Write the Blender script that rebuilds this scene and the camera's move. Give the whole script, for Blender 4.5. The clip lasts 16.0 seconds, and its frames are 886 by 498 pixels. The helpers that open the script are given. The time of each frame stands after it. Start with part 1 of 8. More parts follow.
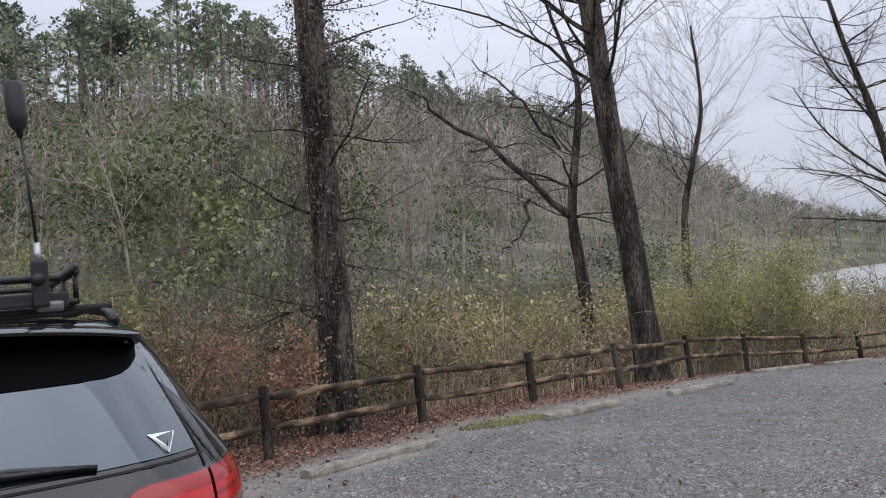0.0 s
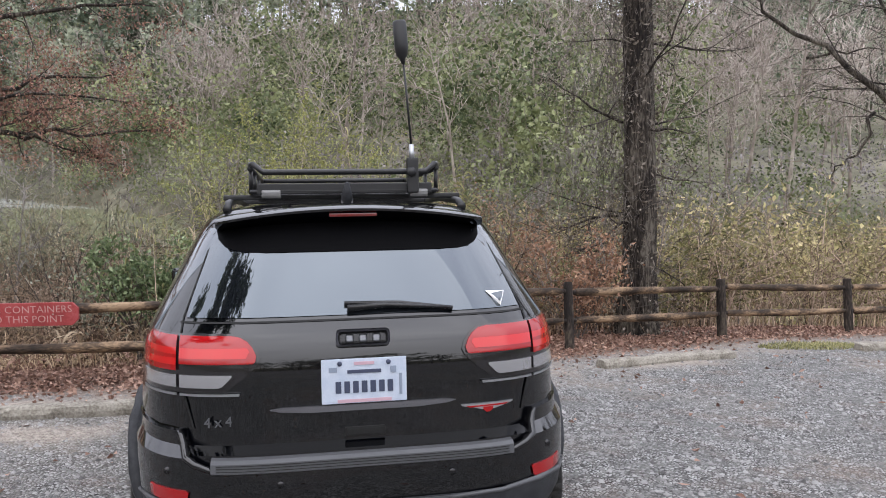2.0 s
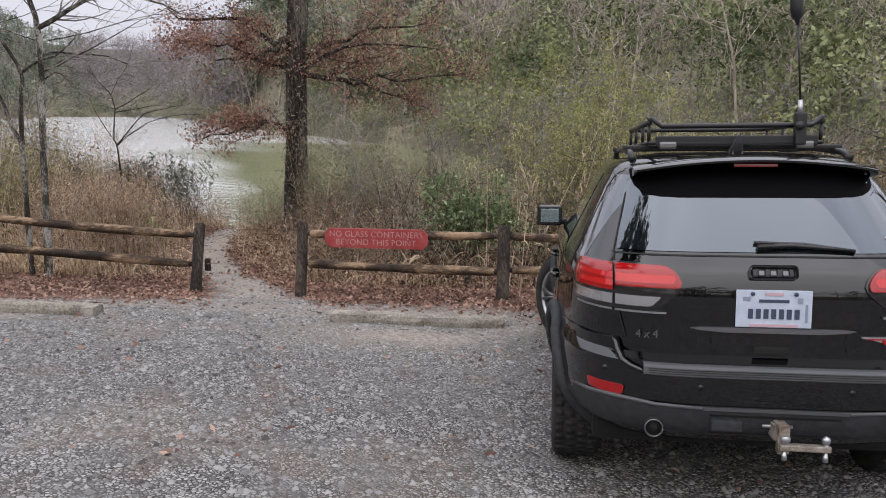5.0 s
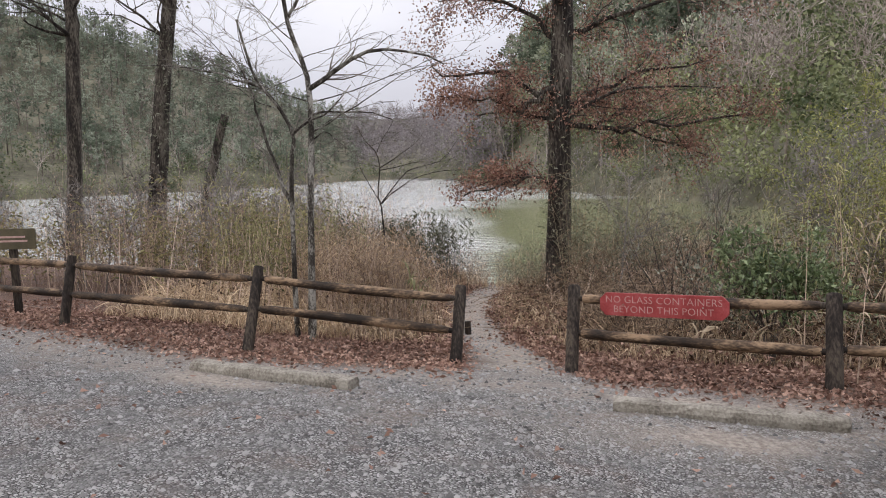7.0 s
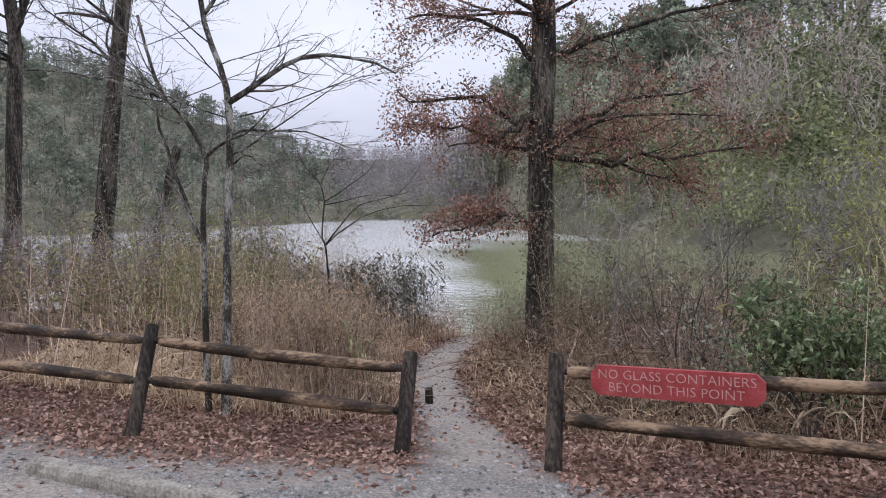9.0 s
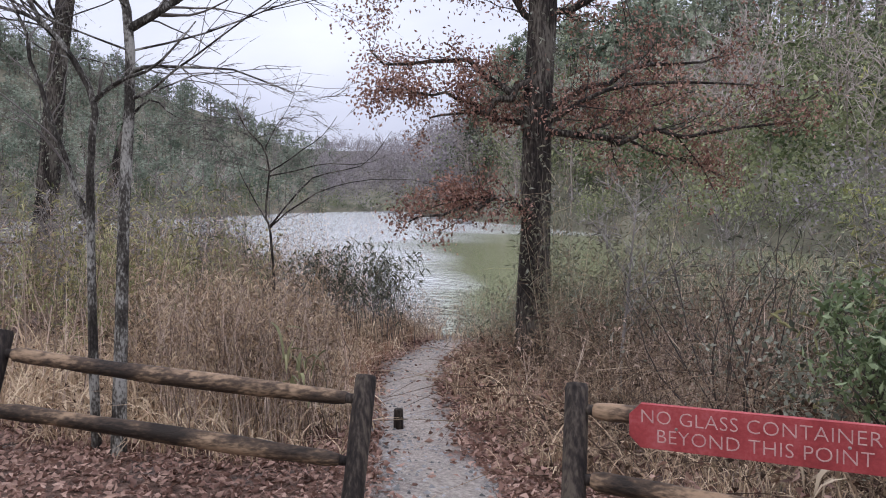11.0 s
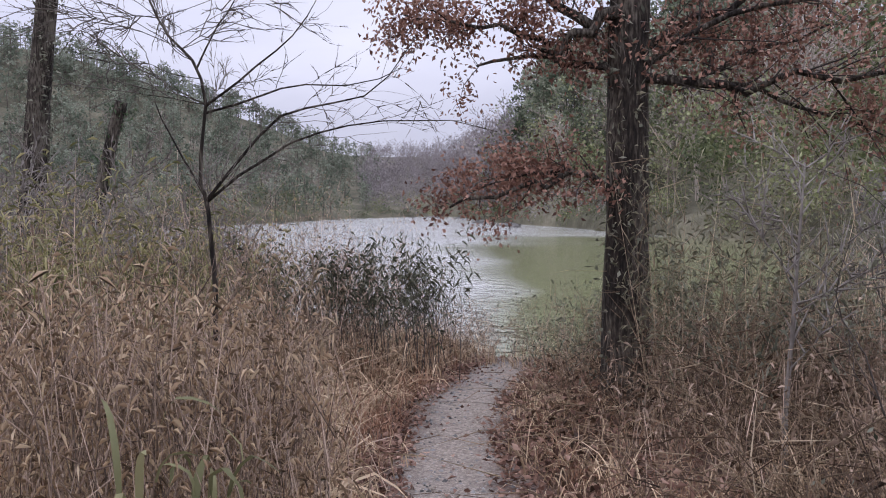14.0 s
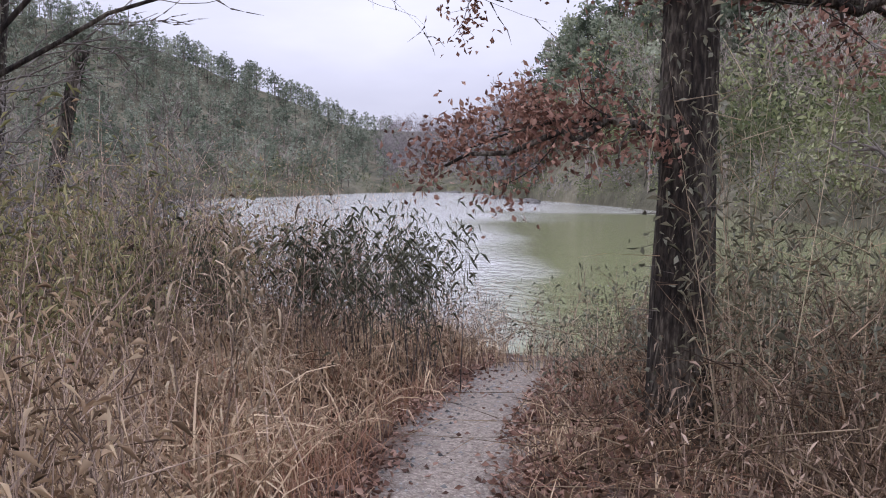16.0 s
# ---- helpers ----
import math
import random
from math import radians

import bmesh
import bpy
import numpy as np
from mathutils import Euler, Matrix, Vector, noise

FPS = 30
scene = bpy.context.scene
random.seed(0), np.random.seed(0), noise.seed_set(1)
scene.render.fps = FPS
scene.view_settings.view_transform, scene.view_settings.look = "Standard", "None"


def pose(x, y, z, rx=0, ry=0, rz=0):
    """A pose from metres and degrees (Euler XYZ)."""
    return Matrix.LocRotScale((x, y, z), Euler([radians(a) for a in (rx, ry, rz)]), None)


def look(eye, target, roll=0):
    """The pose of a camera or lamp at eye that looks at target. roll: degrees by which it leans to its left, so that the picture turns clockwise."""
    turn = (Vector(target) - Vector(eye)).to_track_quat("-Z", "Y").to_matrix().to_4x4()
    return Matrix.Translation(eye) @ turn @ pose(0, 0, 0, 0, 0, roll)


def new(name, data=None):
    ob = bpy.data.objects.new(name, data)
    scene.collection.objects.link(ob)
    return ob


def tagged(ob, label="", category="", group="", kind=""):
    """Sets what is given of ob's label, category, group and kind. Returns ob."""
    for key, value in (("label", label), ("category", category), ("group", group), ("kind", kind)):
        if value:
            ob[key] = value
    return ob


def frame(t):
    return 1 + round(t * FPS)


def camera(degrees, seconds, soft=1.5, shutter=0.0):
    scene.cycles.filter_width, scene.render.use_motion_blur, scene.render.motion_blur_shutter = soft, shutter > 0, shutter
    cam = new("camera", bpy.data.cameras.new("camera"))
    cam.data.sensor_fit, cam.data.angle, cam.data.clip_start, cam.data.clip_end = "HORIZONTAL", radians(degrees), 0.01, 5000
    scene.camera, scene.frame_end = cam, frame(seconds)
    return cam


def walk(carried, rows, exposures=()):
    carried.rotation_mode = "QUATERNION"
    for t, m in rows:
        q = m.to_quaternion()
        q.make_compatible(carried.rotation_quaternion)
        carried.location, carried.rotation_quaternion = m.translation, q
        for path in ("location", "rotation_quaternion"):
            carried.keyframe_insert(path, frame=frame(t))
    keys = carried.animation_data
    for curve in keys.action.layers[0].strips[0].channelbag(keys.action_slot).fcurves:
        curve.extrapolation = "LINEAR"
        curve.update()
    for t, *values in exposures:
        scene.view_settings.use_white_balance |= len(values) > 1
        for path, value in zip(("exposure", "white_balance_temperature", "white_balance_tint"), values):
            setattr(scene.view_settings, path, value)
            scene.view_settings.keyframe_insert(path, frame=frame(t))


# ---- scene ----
cam = camera(59.7, 16.0, soft=1.0)
METRES, EYE, TILT, LEAN, TURN = 12.66, 1.62, -3.6, -1.4, 0.0
ROWS = [
    (0.0, 0.0, 0.0, 0.0, 0.29, 4.66, 3.57),
    (0.5, -0.001, -0.0085, 0.0004, 7.02, 4.33, 3.81),
    (1.0, -0.0013, -0.022, -0.0009, 11.04, 3.33, 3.32),
    (1.5, 0.0021, -0.0353, -0.002, 15.85, 0.56, 1.76),
    (2.0, 0.0105, -0.0487, -0.0041, 22.79, -1.7, -1.03),
    (2.5, 0.0122, -0.0636, -0.0032, 26.45, -3.34, -2.75),
    (3.0, 0.0107, -0.082, -0.0019, 26.25, -5.06, -2.88),
    (5.5, -0.0248, -0.1228, -0.001, 47.66, -6.01, -1.64),
    (6.0, -0.0472, -0.1121, -0.0028, 52.66, -4.68, -1.5),
    (6.5, -0.0726, -0.0928, -0.0043, 55.74, -3.61, -0.79),
    (7.0, -0.099, -0.0707, -0.0039, 60.35, -3.11, -0.49),
    (7.5, -0.1312, -0.046, -0.0041, 58.48, -3.21, -1.24),
    (8.0, -0.1606, -0.0198, -0.0023, 58.8, -0.11, -1.25),
    (10.5, -0.3209, 0.0981, -0.0071, 59.45, -0.31, -0.64),
    (11.0, -0.3561, 0.1181, -0.0083, 57.96, -0.53, -1.75),
    (11.5, -0.3935, 0.1399, -0.0098, 57.76, -0.43, -2.11),
    (12.0, -0.4321, 0.1595, -0.0114, 58.89, -0.23, -2.14),
    (12.5, -0.4691, 0.1824, -0.0146, 60.04, -0.23, -2.04),
    (13.0, -0.5099, 0.2045, -0.0173, 61.14, -0.56, -2.01),
    (13.5, -0.5472, 0.2287, -0.0184, 61.12, -1.21, -1.73),
    (14.0, -0.5839, 0.2512, -0.0195, 61.35, -0.21, -1.1),
    (14.5, -0.6199, 0.2757, -0.0201, 61.86, -0.29, -1.09),
    (15.0, -0.6566, 0.3012, -0.0205, 63.29, -0.83, -1.34),
    (15.5, -0.6927, 0.3224, -0.0216, 62.57, -1.41, -1.78),
    (16.0, -0.7295, 0.35, -0.0212, 62.76, -2.05, -1.86),
]
walk(cam, [(t, pose(0, 0, EYE, TILT, LEAN, TURN) @ pose(METRES * x, METRES * y, METRES * z, 90 + pitch, roll, yaw)) for t, x, y, z, yaw, pitch, roll in ROWS],
     [(0, 0.0, 6500, 7), (1, 0.27, 6600, 8), (1.5, 0.5, 6650, 8), (3, 0.82, 6780, 11), (5.5, 0.28, 6950, 10), (7, 0.25, 7000, 10), (8, 0.22, 6500, 11), (11, 0.3, 6250, 13), (12, 0.25, 6250, 15), (12.5, 0.2, 6220, 16), (13, 0.2, 6250, 16), (13.5, 0.37, 6320, 16), (14, 0.13, 6330, 17), (14.5, 0.2, 6330, 17), (16, 0.25, 6290, 18)])

# ---- world and sun: an even overcast sky ----
world = bpy.data.worlds.new("overcast")
scene.world = world
world.use_nodes = True
wn, wl = world.node_tree.nodes, world.node_tree.links
wn.clear()
sky = wn.new("ShaderNodeTexSky")
sky.sky_type, sky.sun_disc = "NISHITA", False
sky.sun_elevation, sky.sun_rotation = radians(38), radians(200)
sky.air_density, sky.dust_density = 1.0, 4.0
w_co = wn.new("ShaderNodeTexCoord")
w_map = wn.new("ShaderNodeMapping")
w_map.inputs["Scale"].default_value = (1.0, 1.0, 3.2)
clouds = wn.new("ShaderNodeTexNoise")
clouds.inputs["Scale"].default_value, clouds.inputs["Detail"].default_value = 2.1, 6
cramp = wn.new("ShaderNodeValToRGB")
cramp.color_ramp.elements[0].position, cramp.color_ramp.elements[0].color = 0.3, (5.2, 5.42, 6.6, 1)
cramp.color_ramp.elements[1].position, cramp.color_ramp.elements[1].color = 0.7, (7.4, 7.65, 8.85, 1)
# an overcast sky is three times as bright overhead as at the horizon
w_sep, w_up, w_mul = wn.new("ShaderNodeSeparateXYZ"), wn.new("ShaderNodeMapRange"), wn.new("ShaderNodeVectorMath")
w_up.inputs["To Min"].default_value, w_up.inputs["To Max"].default_value = 0.88, 2.65
w_mul.operation = "MULTIPLY"
w_mix = wn.new("ShaderNodeMix")
w_mix.data_type, w_mix.inputs["Factor"].default_value = "RGBA", 0.93
w_bg, w_out = wn.new("ShaderNodeBackground"), wn.new("ShaderNodeOutputWorld")
w_bg.inputs["Strength"].default_value = 0.094
wl.new(w_co.outputs["Generated"], w_map.inputs["Vector"])
wl.new(w_map.outputs["Vector"], clouds.inputs["Vector"])
wl.new(clouds.outputs["Fac"], cramp.inputs["Fac"])
wl.new(sky.outputs["Color"], w_mix.inputs["A"])
wl.new(w_co.outputs["Generated"], w_sep.inputs["Vector"])
wl.new(w_sep.outputs["Z"], w_up.inputs["Value"])
wl.new(cramp.outputs["Color"], w_mul.inputs[0])
wl.new(w_up.outputs["Result"], w_mul.inputs[1])
wl.new(w_mul.outputs["Vector"], w_mix.inputs["B"])
wl.new(w_mix.outputs["Result"], w_bg.inputs["Color"])
wl.new(w_bg.outputs["Background"], w_out.inputs["Surface"])
sun_data = bpy.data.lights.new("sun", "SUN")
sun_data.energy, sun_data.angle, sun_data.color = 1.0, radians(110), (1.0, 0.97, 0.93)
sun = new("sun", sun_data)
sun.matrix_world = look((0, 0, 60), (0 - 60 / math.tan(radians(48)) * math.sin(radians(20)), 60 / math.tan(radians(48)) * math.cos(radians(20)), 0))
# ---- materials ----
def node_mat(name):
    m = bpy.data.materials.new(name)
    m.use_nodes = True
    n, l = m.node_tree.nodes, m.node_tree.links
    return m, n, l, n["Principled BSDF"]


def stuff_mat(name, colours, scale=8.0, rough=0.8, bump=0.3, bump_scale=40.0, metal=0.0, stretch=(1, 1, 1), per="", fine=0.35, spec=0.3, bump_dist=0.02, tight=0.14):
    """Noise at two scales picks among the colours; per: 'object' or 'island' varies each piece."""
    m, n, l, p = node_mat(name)
    co = n.new("ShaderNodeNewGeometry") if per != "local" else n.new("ShaderNodeTexCoord")
    src = co.outputs["Position"] if per != "local" else co.outputs["Object"]
    mp = n.new("ShaderNodeMapping")
    mp.inputs["Scale"].default_value = stretch
    l.new(src, mp.inputs["Vector"])
    big, small = n.new("ShaderNodeTexNoise"), n.new("ShaderNodeTexNoise")
    big.inputs["Scale"].default_value, big.inputs["Detail"].default_value = scale, 4
    small.inputs["Scale"].default_value, small.inputs["Detail"].default_value = scale * 9, 5
    l.new(mp.outputs["Vector"], big.inputs["Vector"])
    l.new(mp.outputs["Vector"], small.inputs["Vector"])
    mx = n.new("ShaderNodeMix")
    mx.inputs["Factor"].default_value = fine
    l.new(big.outputs["Fac"], mx.inputs["A"])
    l.new(small.outputs["Fac"], mx.inputs["B"])
    fac = mx.outputs["Result"]
    if per in ("object", "island"):
        rnd = n.new("ShaderNodeObjectInfo").outputs["Random"] if per == "object" else co.outputs["Random Per Island"]
        mx2 = n.new("ShaderNodeMix")
        mx2.inputs["Factor"].default_value = 0.55
        mr = n.new("ShaderNodeMapRange")
        mr.inputs["To Min"].default_value, mr.inputs["To Max"].default_value = 0.25, 0.75
        l.new(rnd, mr.inputs["Value"])
        l.new(fac, mx2.inputs["A"])
        l.new(mr.outputs["Result"], mx2.inputs["B"])
        fac = mx2.outputs["Result"]
    ramp = n.new("ShaderNodeValToRGB")
    e = ramp.color_ramp.elements
    for k, c in enumerate(colours):
        pos = 0.5 - tight + 2 * tight * k / max(1, len(colours) - 1)
        el = e[k] if k < 2 else e.new(pos)
        el.position, el.color = pos, (*c, 1)
    l.new(fac, ramp.inputs["Fac"])
    l.new(ramp.outputs["Color"], p.inputs["Base Color"])
    p.inputs["Roughness"].default_value, p.inputs["Metallic"].default_value = rough, metal
    p.inputs["Specular IOR Level"].default_value = spec
    if bump:
        bn, bp = n.new("ShaderNodeTexNoise"), n.new("ShaderNodeBump")
        bn.inputs["Scale"].default_value, bn.inputs["Detail"].default_value = bump_scale, 4
        bp.inputs["Strength"].default_value, bp.inputs["Distance"].default_value = bump, bump_dist
        l.new(mp.outputs["Vector"], bn.inputs["Vector"])
        l.new(bn.outputs["Fac"], bp.inputs["Height"])
        l.new(bp.outputs["Normal"], p.inputs["Normal"])
    return m


def leaf_mat(name, colours, rough=0.55, through_light=0.25, per="island", scale=0.8, fine=0.2):
    """Leaves and blades: each island its own tint, a little light through."""
    m = stuff_mat(name, colours, scale, rough, 0, per=per, fine=fine, tight=0.17 if per else 0.09)
    n, l = m.node_tree.nodes, m.node_tree.links
    p = n["Principled BSDF"]
    tr, ms = n.new("ShaderNodeBsdfTranslucent"), n.new("ShaderNodeMixShader")
    ms.inputs["Fac"].default_value = through_light
    l.new(p.inputs["Base Color"].links[0].from_socket, tr.inputs["Color"])
    l.new(p.outputs["BSDF"], ms.inputs[1])
    l.new(tr.outputs["BSDF"], ms.inputs[2])
    l.new(ms.outputs["Shader"], n["Material Output"].inputs["Surface"])
    return m


def plain_mat(name, c, rough=0.4, metal=0.0, coat=0.0, spec=0.5):
    m, n, l, p = node_mat(name)
    p.inputs["Base Color"].default_value = (*c, 1)
    p.inputs["Metallic"].default_value, p.inputs["Coat Weight"].default_value = metal, coat
    p.inputs["Coat Roughness"].default_value, p.inputs["Specular IOR Level"].default_value = 0.03, spec
    nz, mr = n.new("ShaderNodeTexNoise"), n.new("ShaderNodeMapRange")
    nz.inputs["Scale"].default_value, nz.inputs["Detail"].default_value = 14, 5
    mr.inputs["To Min"].default_value, mr.inputs["To Max"].default_value = max(0.0, rough * 0.75), min(1.0, rough * 1.3)
    l.new(nz.outputs["Fac"], mr.inputs["Value"])
    l.new(mr.outputs["Result"], p.inputs["Roughness"])
    return m


def ground_mat():
    """Grey gravel on the lot, dirt and leaf litter by the fence, a trodden gravel path, brown forest floor past it. Zones follow the lot's own plan."""
    m, n, l, p = node_mat("gravel_and_litter")
    geo = n.new("ShaderNodeNewGeometry")
    attr = n.new("ShaderNodeAttribute")
    attr.attribute_name = "zone"
    sep = n.new("ShaderNodeSeparateColor")
    l.new(attr.outputs["Color"], sep.inputs["Color"])

    def noise(scale, detail=5):
        t = n.new("ShaderNodeTexNoise")
        t.inputs["Scale"].default_value, t.inputs["Detail"].default_value = scale, detail
        l.new(geo.outputs["Position"], t.inputs["Vector"])
        return t.outputs["Fac"]

    def ramp(fac, stops):
        r = n.new("ShaderNodeValToRGB")
        for k, (pos, c) in enumerate(stops):
            el = r.color_ramp.elements[k] if k < 2 else r.color_ramp.elements.new(pos)
            el.position, el.color = pos, (*c, 1)
        l.new(fac, r.inputs["Fac"])
        return r.outputs["Color"]

    def mix(fac, a, b):
        x = n.new("ShaderNodeMix")
        x.data_type = "RGBA"
        l.new(fac, x.inputs["Factor"])
        l.new(a, x.inputs["A"])
        l.new(b, x.inputs["B"])
        return x.outputs["Result"]

    vor = n.new("ShaderNodeTexVoronoi")
    vor.inputs["Scale"].default_value = 44
    l.new(geo.outputs["Position"], vor.inputs["Vector"])
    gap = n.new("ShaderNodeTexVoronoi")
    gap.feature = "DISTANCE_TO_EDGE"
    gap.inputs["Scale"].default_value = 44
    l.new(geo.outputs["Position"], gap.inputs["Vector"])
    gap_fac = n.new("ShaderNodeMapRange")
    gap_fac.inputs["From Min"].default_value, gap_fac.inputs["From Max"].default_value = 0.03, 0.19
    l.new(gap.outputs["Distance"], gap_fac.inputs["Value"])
    sepv = n.new("ShaderNodeSeparateColor")
    l.new(vor.outputs["Color"], sepv.inputs["Color"])
    stones = ramp(sepv.outputs["Red"], [(0.02, (0.13, 0.129, 0.126)), (0.45, (0.31, 0.307, 0.297)), (0.97, (0.47, 0.465, 0.453))])
    # near-black gaps: dark earth with the shade between the stones painted in
    gap_shade = ramp(noise(30), [(0.3, (0.018, 0.017, 0.016)), (0.7, (0.05, 0.047, 0.044))])
    stones = mix(gap_fac.outputs["Result"], gap_shade, stones)
    dirt = ramp(noise(24, 9), [(0.35, (0.22, 0.188, 0.158)), (0.65, (0.4, 0.355, 0.305))])
    litter = ramp(noise(16), [(0.3, (0.05, 0.03, 0.023)), (0.5, (0.125, 0.076, 0.056)), (0.72, (0.24, 0.155, 0.117))])
    soft = n.new("ShaderNodeMath")
    soft.operation = "ADD"
    l.new(sep.outputs["Red"], soft.inputs[0])
    sub = n.new("ShaderNodeMapRange")
    sub.inputs["From Min"].default_value, sub.inputs["From Max"].default_value = 0.3, 0.7
    sub.inputs["To Min"].default_value, sub.inputs["To Max"].default_value = -0.3, 0.3
    l.new(noise(2.2), sub.inputs["Value"])
    l.new(sub.outputs["Result"], soft.inputs[1])
    soft.use_clamp = True
    patch = n.new("ShaderNodeMapRange")
    patch.inputs["From Min"].default_value, patch.inputs["From Max"].default_value = 0.5, 0.72
    patch.inputs["To Min"].default_value, patch.inputs["To Max"].default_value = 0.0, 0.35
    l.new(noise(0.55, 6), patch.inputs["Value"])
    # damp darker streaks, a hand to a stride wide
    damp = n.new("ShaderNodeMapRange")
    damp.inputs["From Min"].default_value, damp.inputs["From Max"].default_value = 0.46, 0.62
    damp.inputs["To Min"].default_value, damp.inputs["To Max"].default_value = 0.0, 0.62
    l.new(noise(3.4, 8), damp.inputs["Value"])
    stones = mix(damp.outputs["Result"], stones, ramp(sepv.outputs["Blue"], [(0.05, (0.06, 0.059, 0.058)), (0.9, (0.22, 0.218, 0.21))]))
    stones = mix(patch.outputs["Result"], stones, dirt)
    col = mix(soft.outputs["Value"], stones, litter)
    dsoft = n.new("ShaderNodeMath")
    dsoft.operation, dsoft.use_clamp = "MULTIPLY_ADD", True
    l.new(sub.outputs["Result"], dsoft.inputs[0])
    dsoft.inputs[1].default_value = 1.2
    l.new(sep.outputs["Green"], dsoft.inputs[2])
    mul = n.new("ShaderNodeMath")
    mul.operation = "MULTIPLY"
    l.new(dsoft.outputs["Value"], mul.inputs[0])
    l.new(sep.outputs["Green"], mul.inputs[1])
    col = mix(mul.outputs["Value"], col, dirt)
    pale = ramp(sepv.outputs["Green"], [(0.05, (0.19, 0.15, 0.125)), (0.5, (0.35, 0.29, 0.245)), (0.95, (0.56, 0.485, 0.42))])
    pale = mix(gap_fac.outputs["Result"], dirt, pale)
    col = mix(sep.outputs["Blue"], col, pale)
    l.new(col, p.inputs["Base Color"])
    p.inputs["Roughness"].default_value = 0.9
    p.inputs["Specular IOR Level"].default_value = 0.2
    b = n.new("ShaderNodeBump")
    b.inputs["Strength"].default_value, b.inputs["Distance"].default_value = 0.9, 0.02
    l.new(vor.outputs["Distance"], b.inputs["Height"])
    b.invert = True
    l.new(b.outputs["Normal"], p.inputs["Normal"])
    return m


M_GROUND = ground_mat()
# dark olive puts the understory's shade into the floor colour
M_HILL = stuff_mat("shaded_forest_floor", [(0.068, 0.066, 0.045), (0.128, 0.121, 0.084), (0.216, 0.2, 0.144)], 0.09, 0.95, 0.5, 2.0, bump_dist=0.4)
M_STONE = stuff_mat("gravel_stone", [(0.06, 0.058, 0.056), (0.19, 0.187, 0.181), (0.34, 0.334, 0.324)], 3, 0.8, 0.2, 60, per="island")
M_LITTER = leaf_mat("fallen_leaf", [(0.07, 0.038, 0.028), (0.261, 0.151, 0.115), (0.519, 0.353, 0.274)], 0.8, 0.1)
M_POST = stuff_mat("weathered_post", [(0.011, 0.008, 0.007), (0.029, 0.022, 0.018), (0.084, 0.067, 0.051)], 5, 0.85, 0.6, 30, stretch=(1, 1, 0.2), bump_dist=0.02, fine=0.5, tight=0.1)
M_RAIL = stuff_mat("weathered_rail", [(0.017, 0.011, 0.007), (0.071, 0.046, 0.029), (0.286, 0.193, 0.119)], 4.0, 0.7, 0.4, 30, stretch=(0.6, 0.6, 1.8), bump_dist=0.02, fine=0.3, tight=0.1)
M_KERB = stuff_mat("old_concrete", [(0.125, 0.11, 0.091), (0.245, 0.223, 0.187), (0.36, 0.335, 0.288)], 5, 0.9, 0.7, 50, bump_dist=0.012, fine=0.5, tight=0.13)
M_BARK = stuff_mat("dark_bark", [(0.014, 0.011, 0.01), (0.048, 0.039, 0.032), (0.16, 0.14, 0.115)], 4, 0.95, 1.0, 22, stretch=(1, 1, 0.22), bump_dist=0.09, fine=0.5, tight=0.1)
M_BARK_LICHEN = stuff_mat("lichen_bark", [(0.021, 0.017, 0.014), (0.068, 0.06, 0.05), (0.324, 0.31, 0.275)], 8.0, 0.95, 0.8, 14, stretch=(1, 1, 0.45), bump_dist=0.04, fine=0.4, tight=0.1)
M_TWIG = stuff_mat("grey_twig", [(0.09, 0.077, 0.068), (0.175, 0.155, 0.14), (0.31, 0.285, 0.26)], 1.2, 0.9, 0)
M_TWIG_DARK = stuff_mat("dark_twig", [(0.03, 0.025, 0.022), (0.06, 0.05, 0.045), (0.1, 0.085, 0.075)], 1.2, 0.9, 0)
M_GRASS = leaf_mat("dry_grass", [(0.121, 0.082, 0.052), (0.486, 0.348, 0.226), (0.85, 0.697, 0.49)], 0.7, 0.3)
M_RUSSET = leaf_mat("russet_grass_blade", [(0.16, 0.082, 0.052), (0.34, 0.19, 0.122), (0.54, 0.36, 0.25)], 0.7, 0.3)
M_STEM = leaf_mat("dead_stem", [(0.055, 0.036, 0.026), (0.304, 0.219, 0.163), (0.672, 0.522, 0.414)], 0.85, 0.1)
M_PALECANE = leaf_mat("pale_cane", [(0.127, 0.092, 0.059), (0.306, 0.234, 0.157), (0.535, 0.432, 0.302)], 0.8, 0.05)
M_PALELEAF = leaf_mat("slim_grey_leaf", [(0.127, 0.125, 0.08), (0.276, 0.265, 0.181), (0.477, 0.45, 0.323)], 0.6, 0.25)
M_BRAMBLE = leaf_mat("grey_bramble", [(0.035, 0.022, 0.015), (0.118, 0.078, 0.05), (0.506, 0.369, 0.247)], 0.85, 0.03)
# very dark leaf colour that stands in for shade among the stems
M_DARKLEAF = leaf_mat("shade_dark_leaf", [(0.027, 0.016, 0.01), (0.08, 0.047, 0.029), (0.201, 0.125, 0.076)], 0.9, 0.03)
M_CANE = leaf_mat("cane_leaf", [(0.056, 0.062, 0.024), (0.234, 0.23, 0.097), (0.512, 0.467, 0.236)], 0.5, 0.3)
M_GREEN = leaf_mat("evergreen_leaf", [(0.02, 0.045, 0.02), (0.045, 0.085, 0.035), (0.1, 0.15, 0.065)], 0.4, 0.2)
M_RED = leaf_mat("russet_leaf", [(0.096, 0.049, 0.038), (0.278, 0.143, 0.106), (0.467, 0.292, 0.218)], 0.6, 0.14)
# paler and greyer than the near needles: distance haze put into the colour
M_PINE_FAR = leaf_mat("hazed_pine_needle", [(0.1, 0.124, 0.09), (0.205, 0.238, 0.178), (0.34, 0.37, 0.29)], 0.7, 0.3, "", 0.13, 0.3)
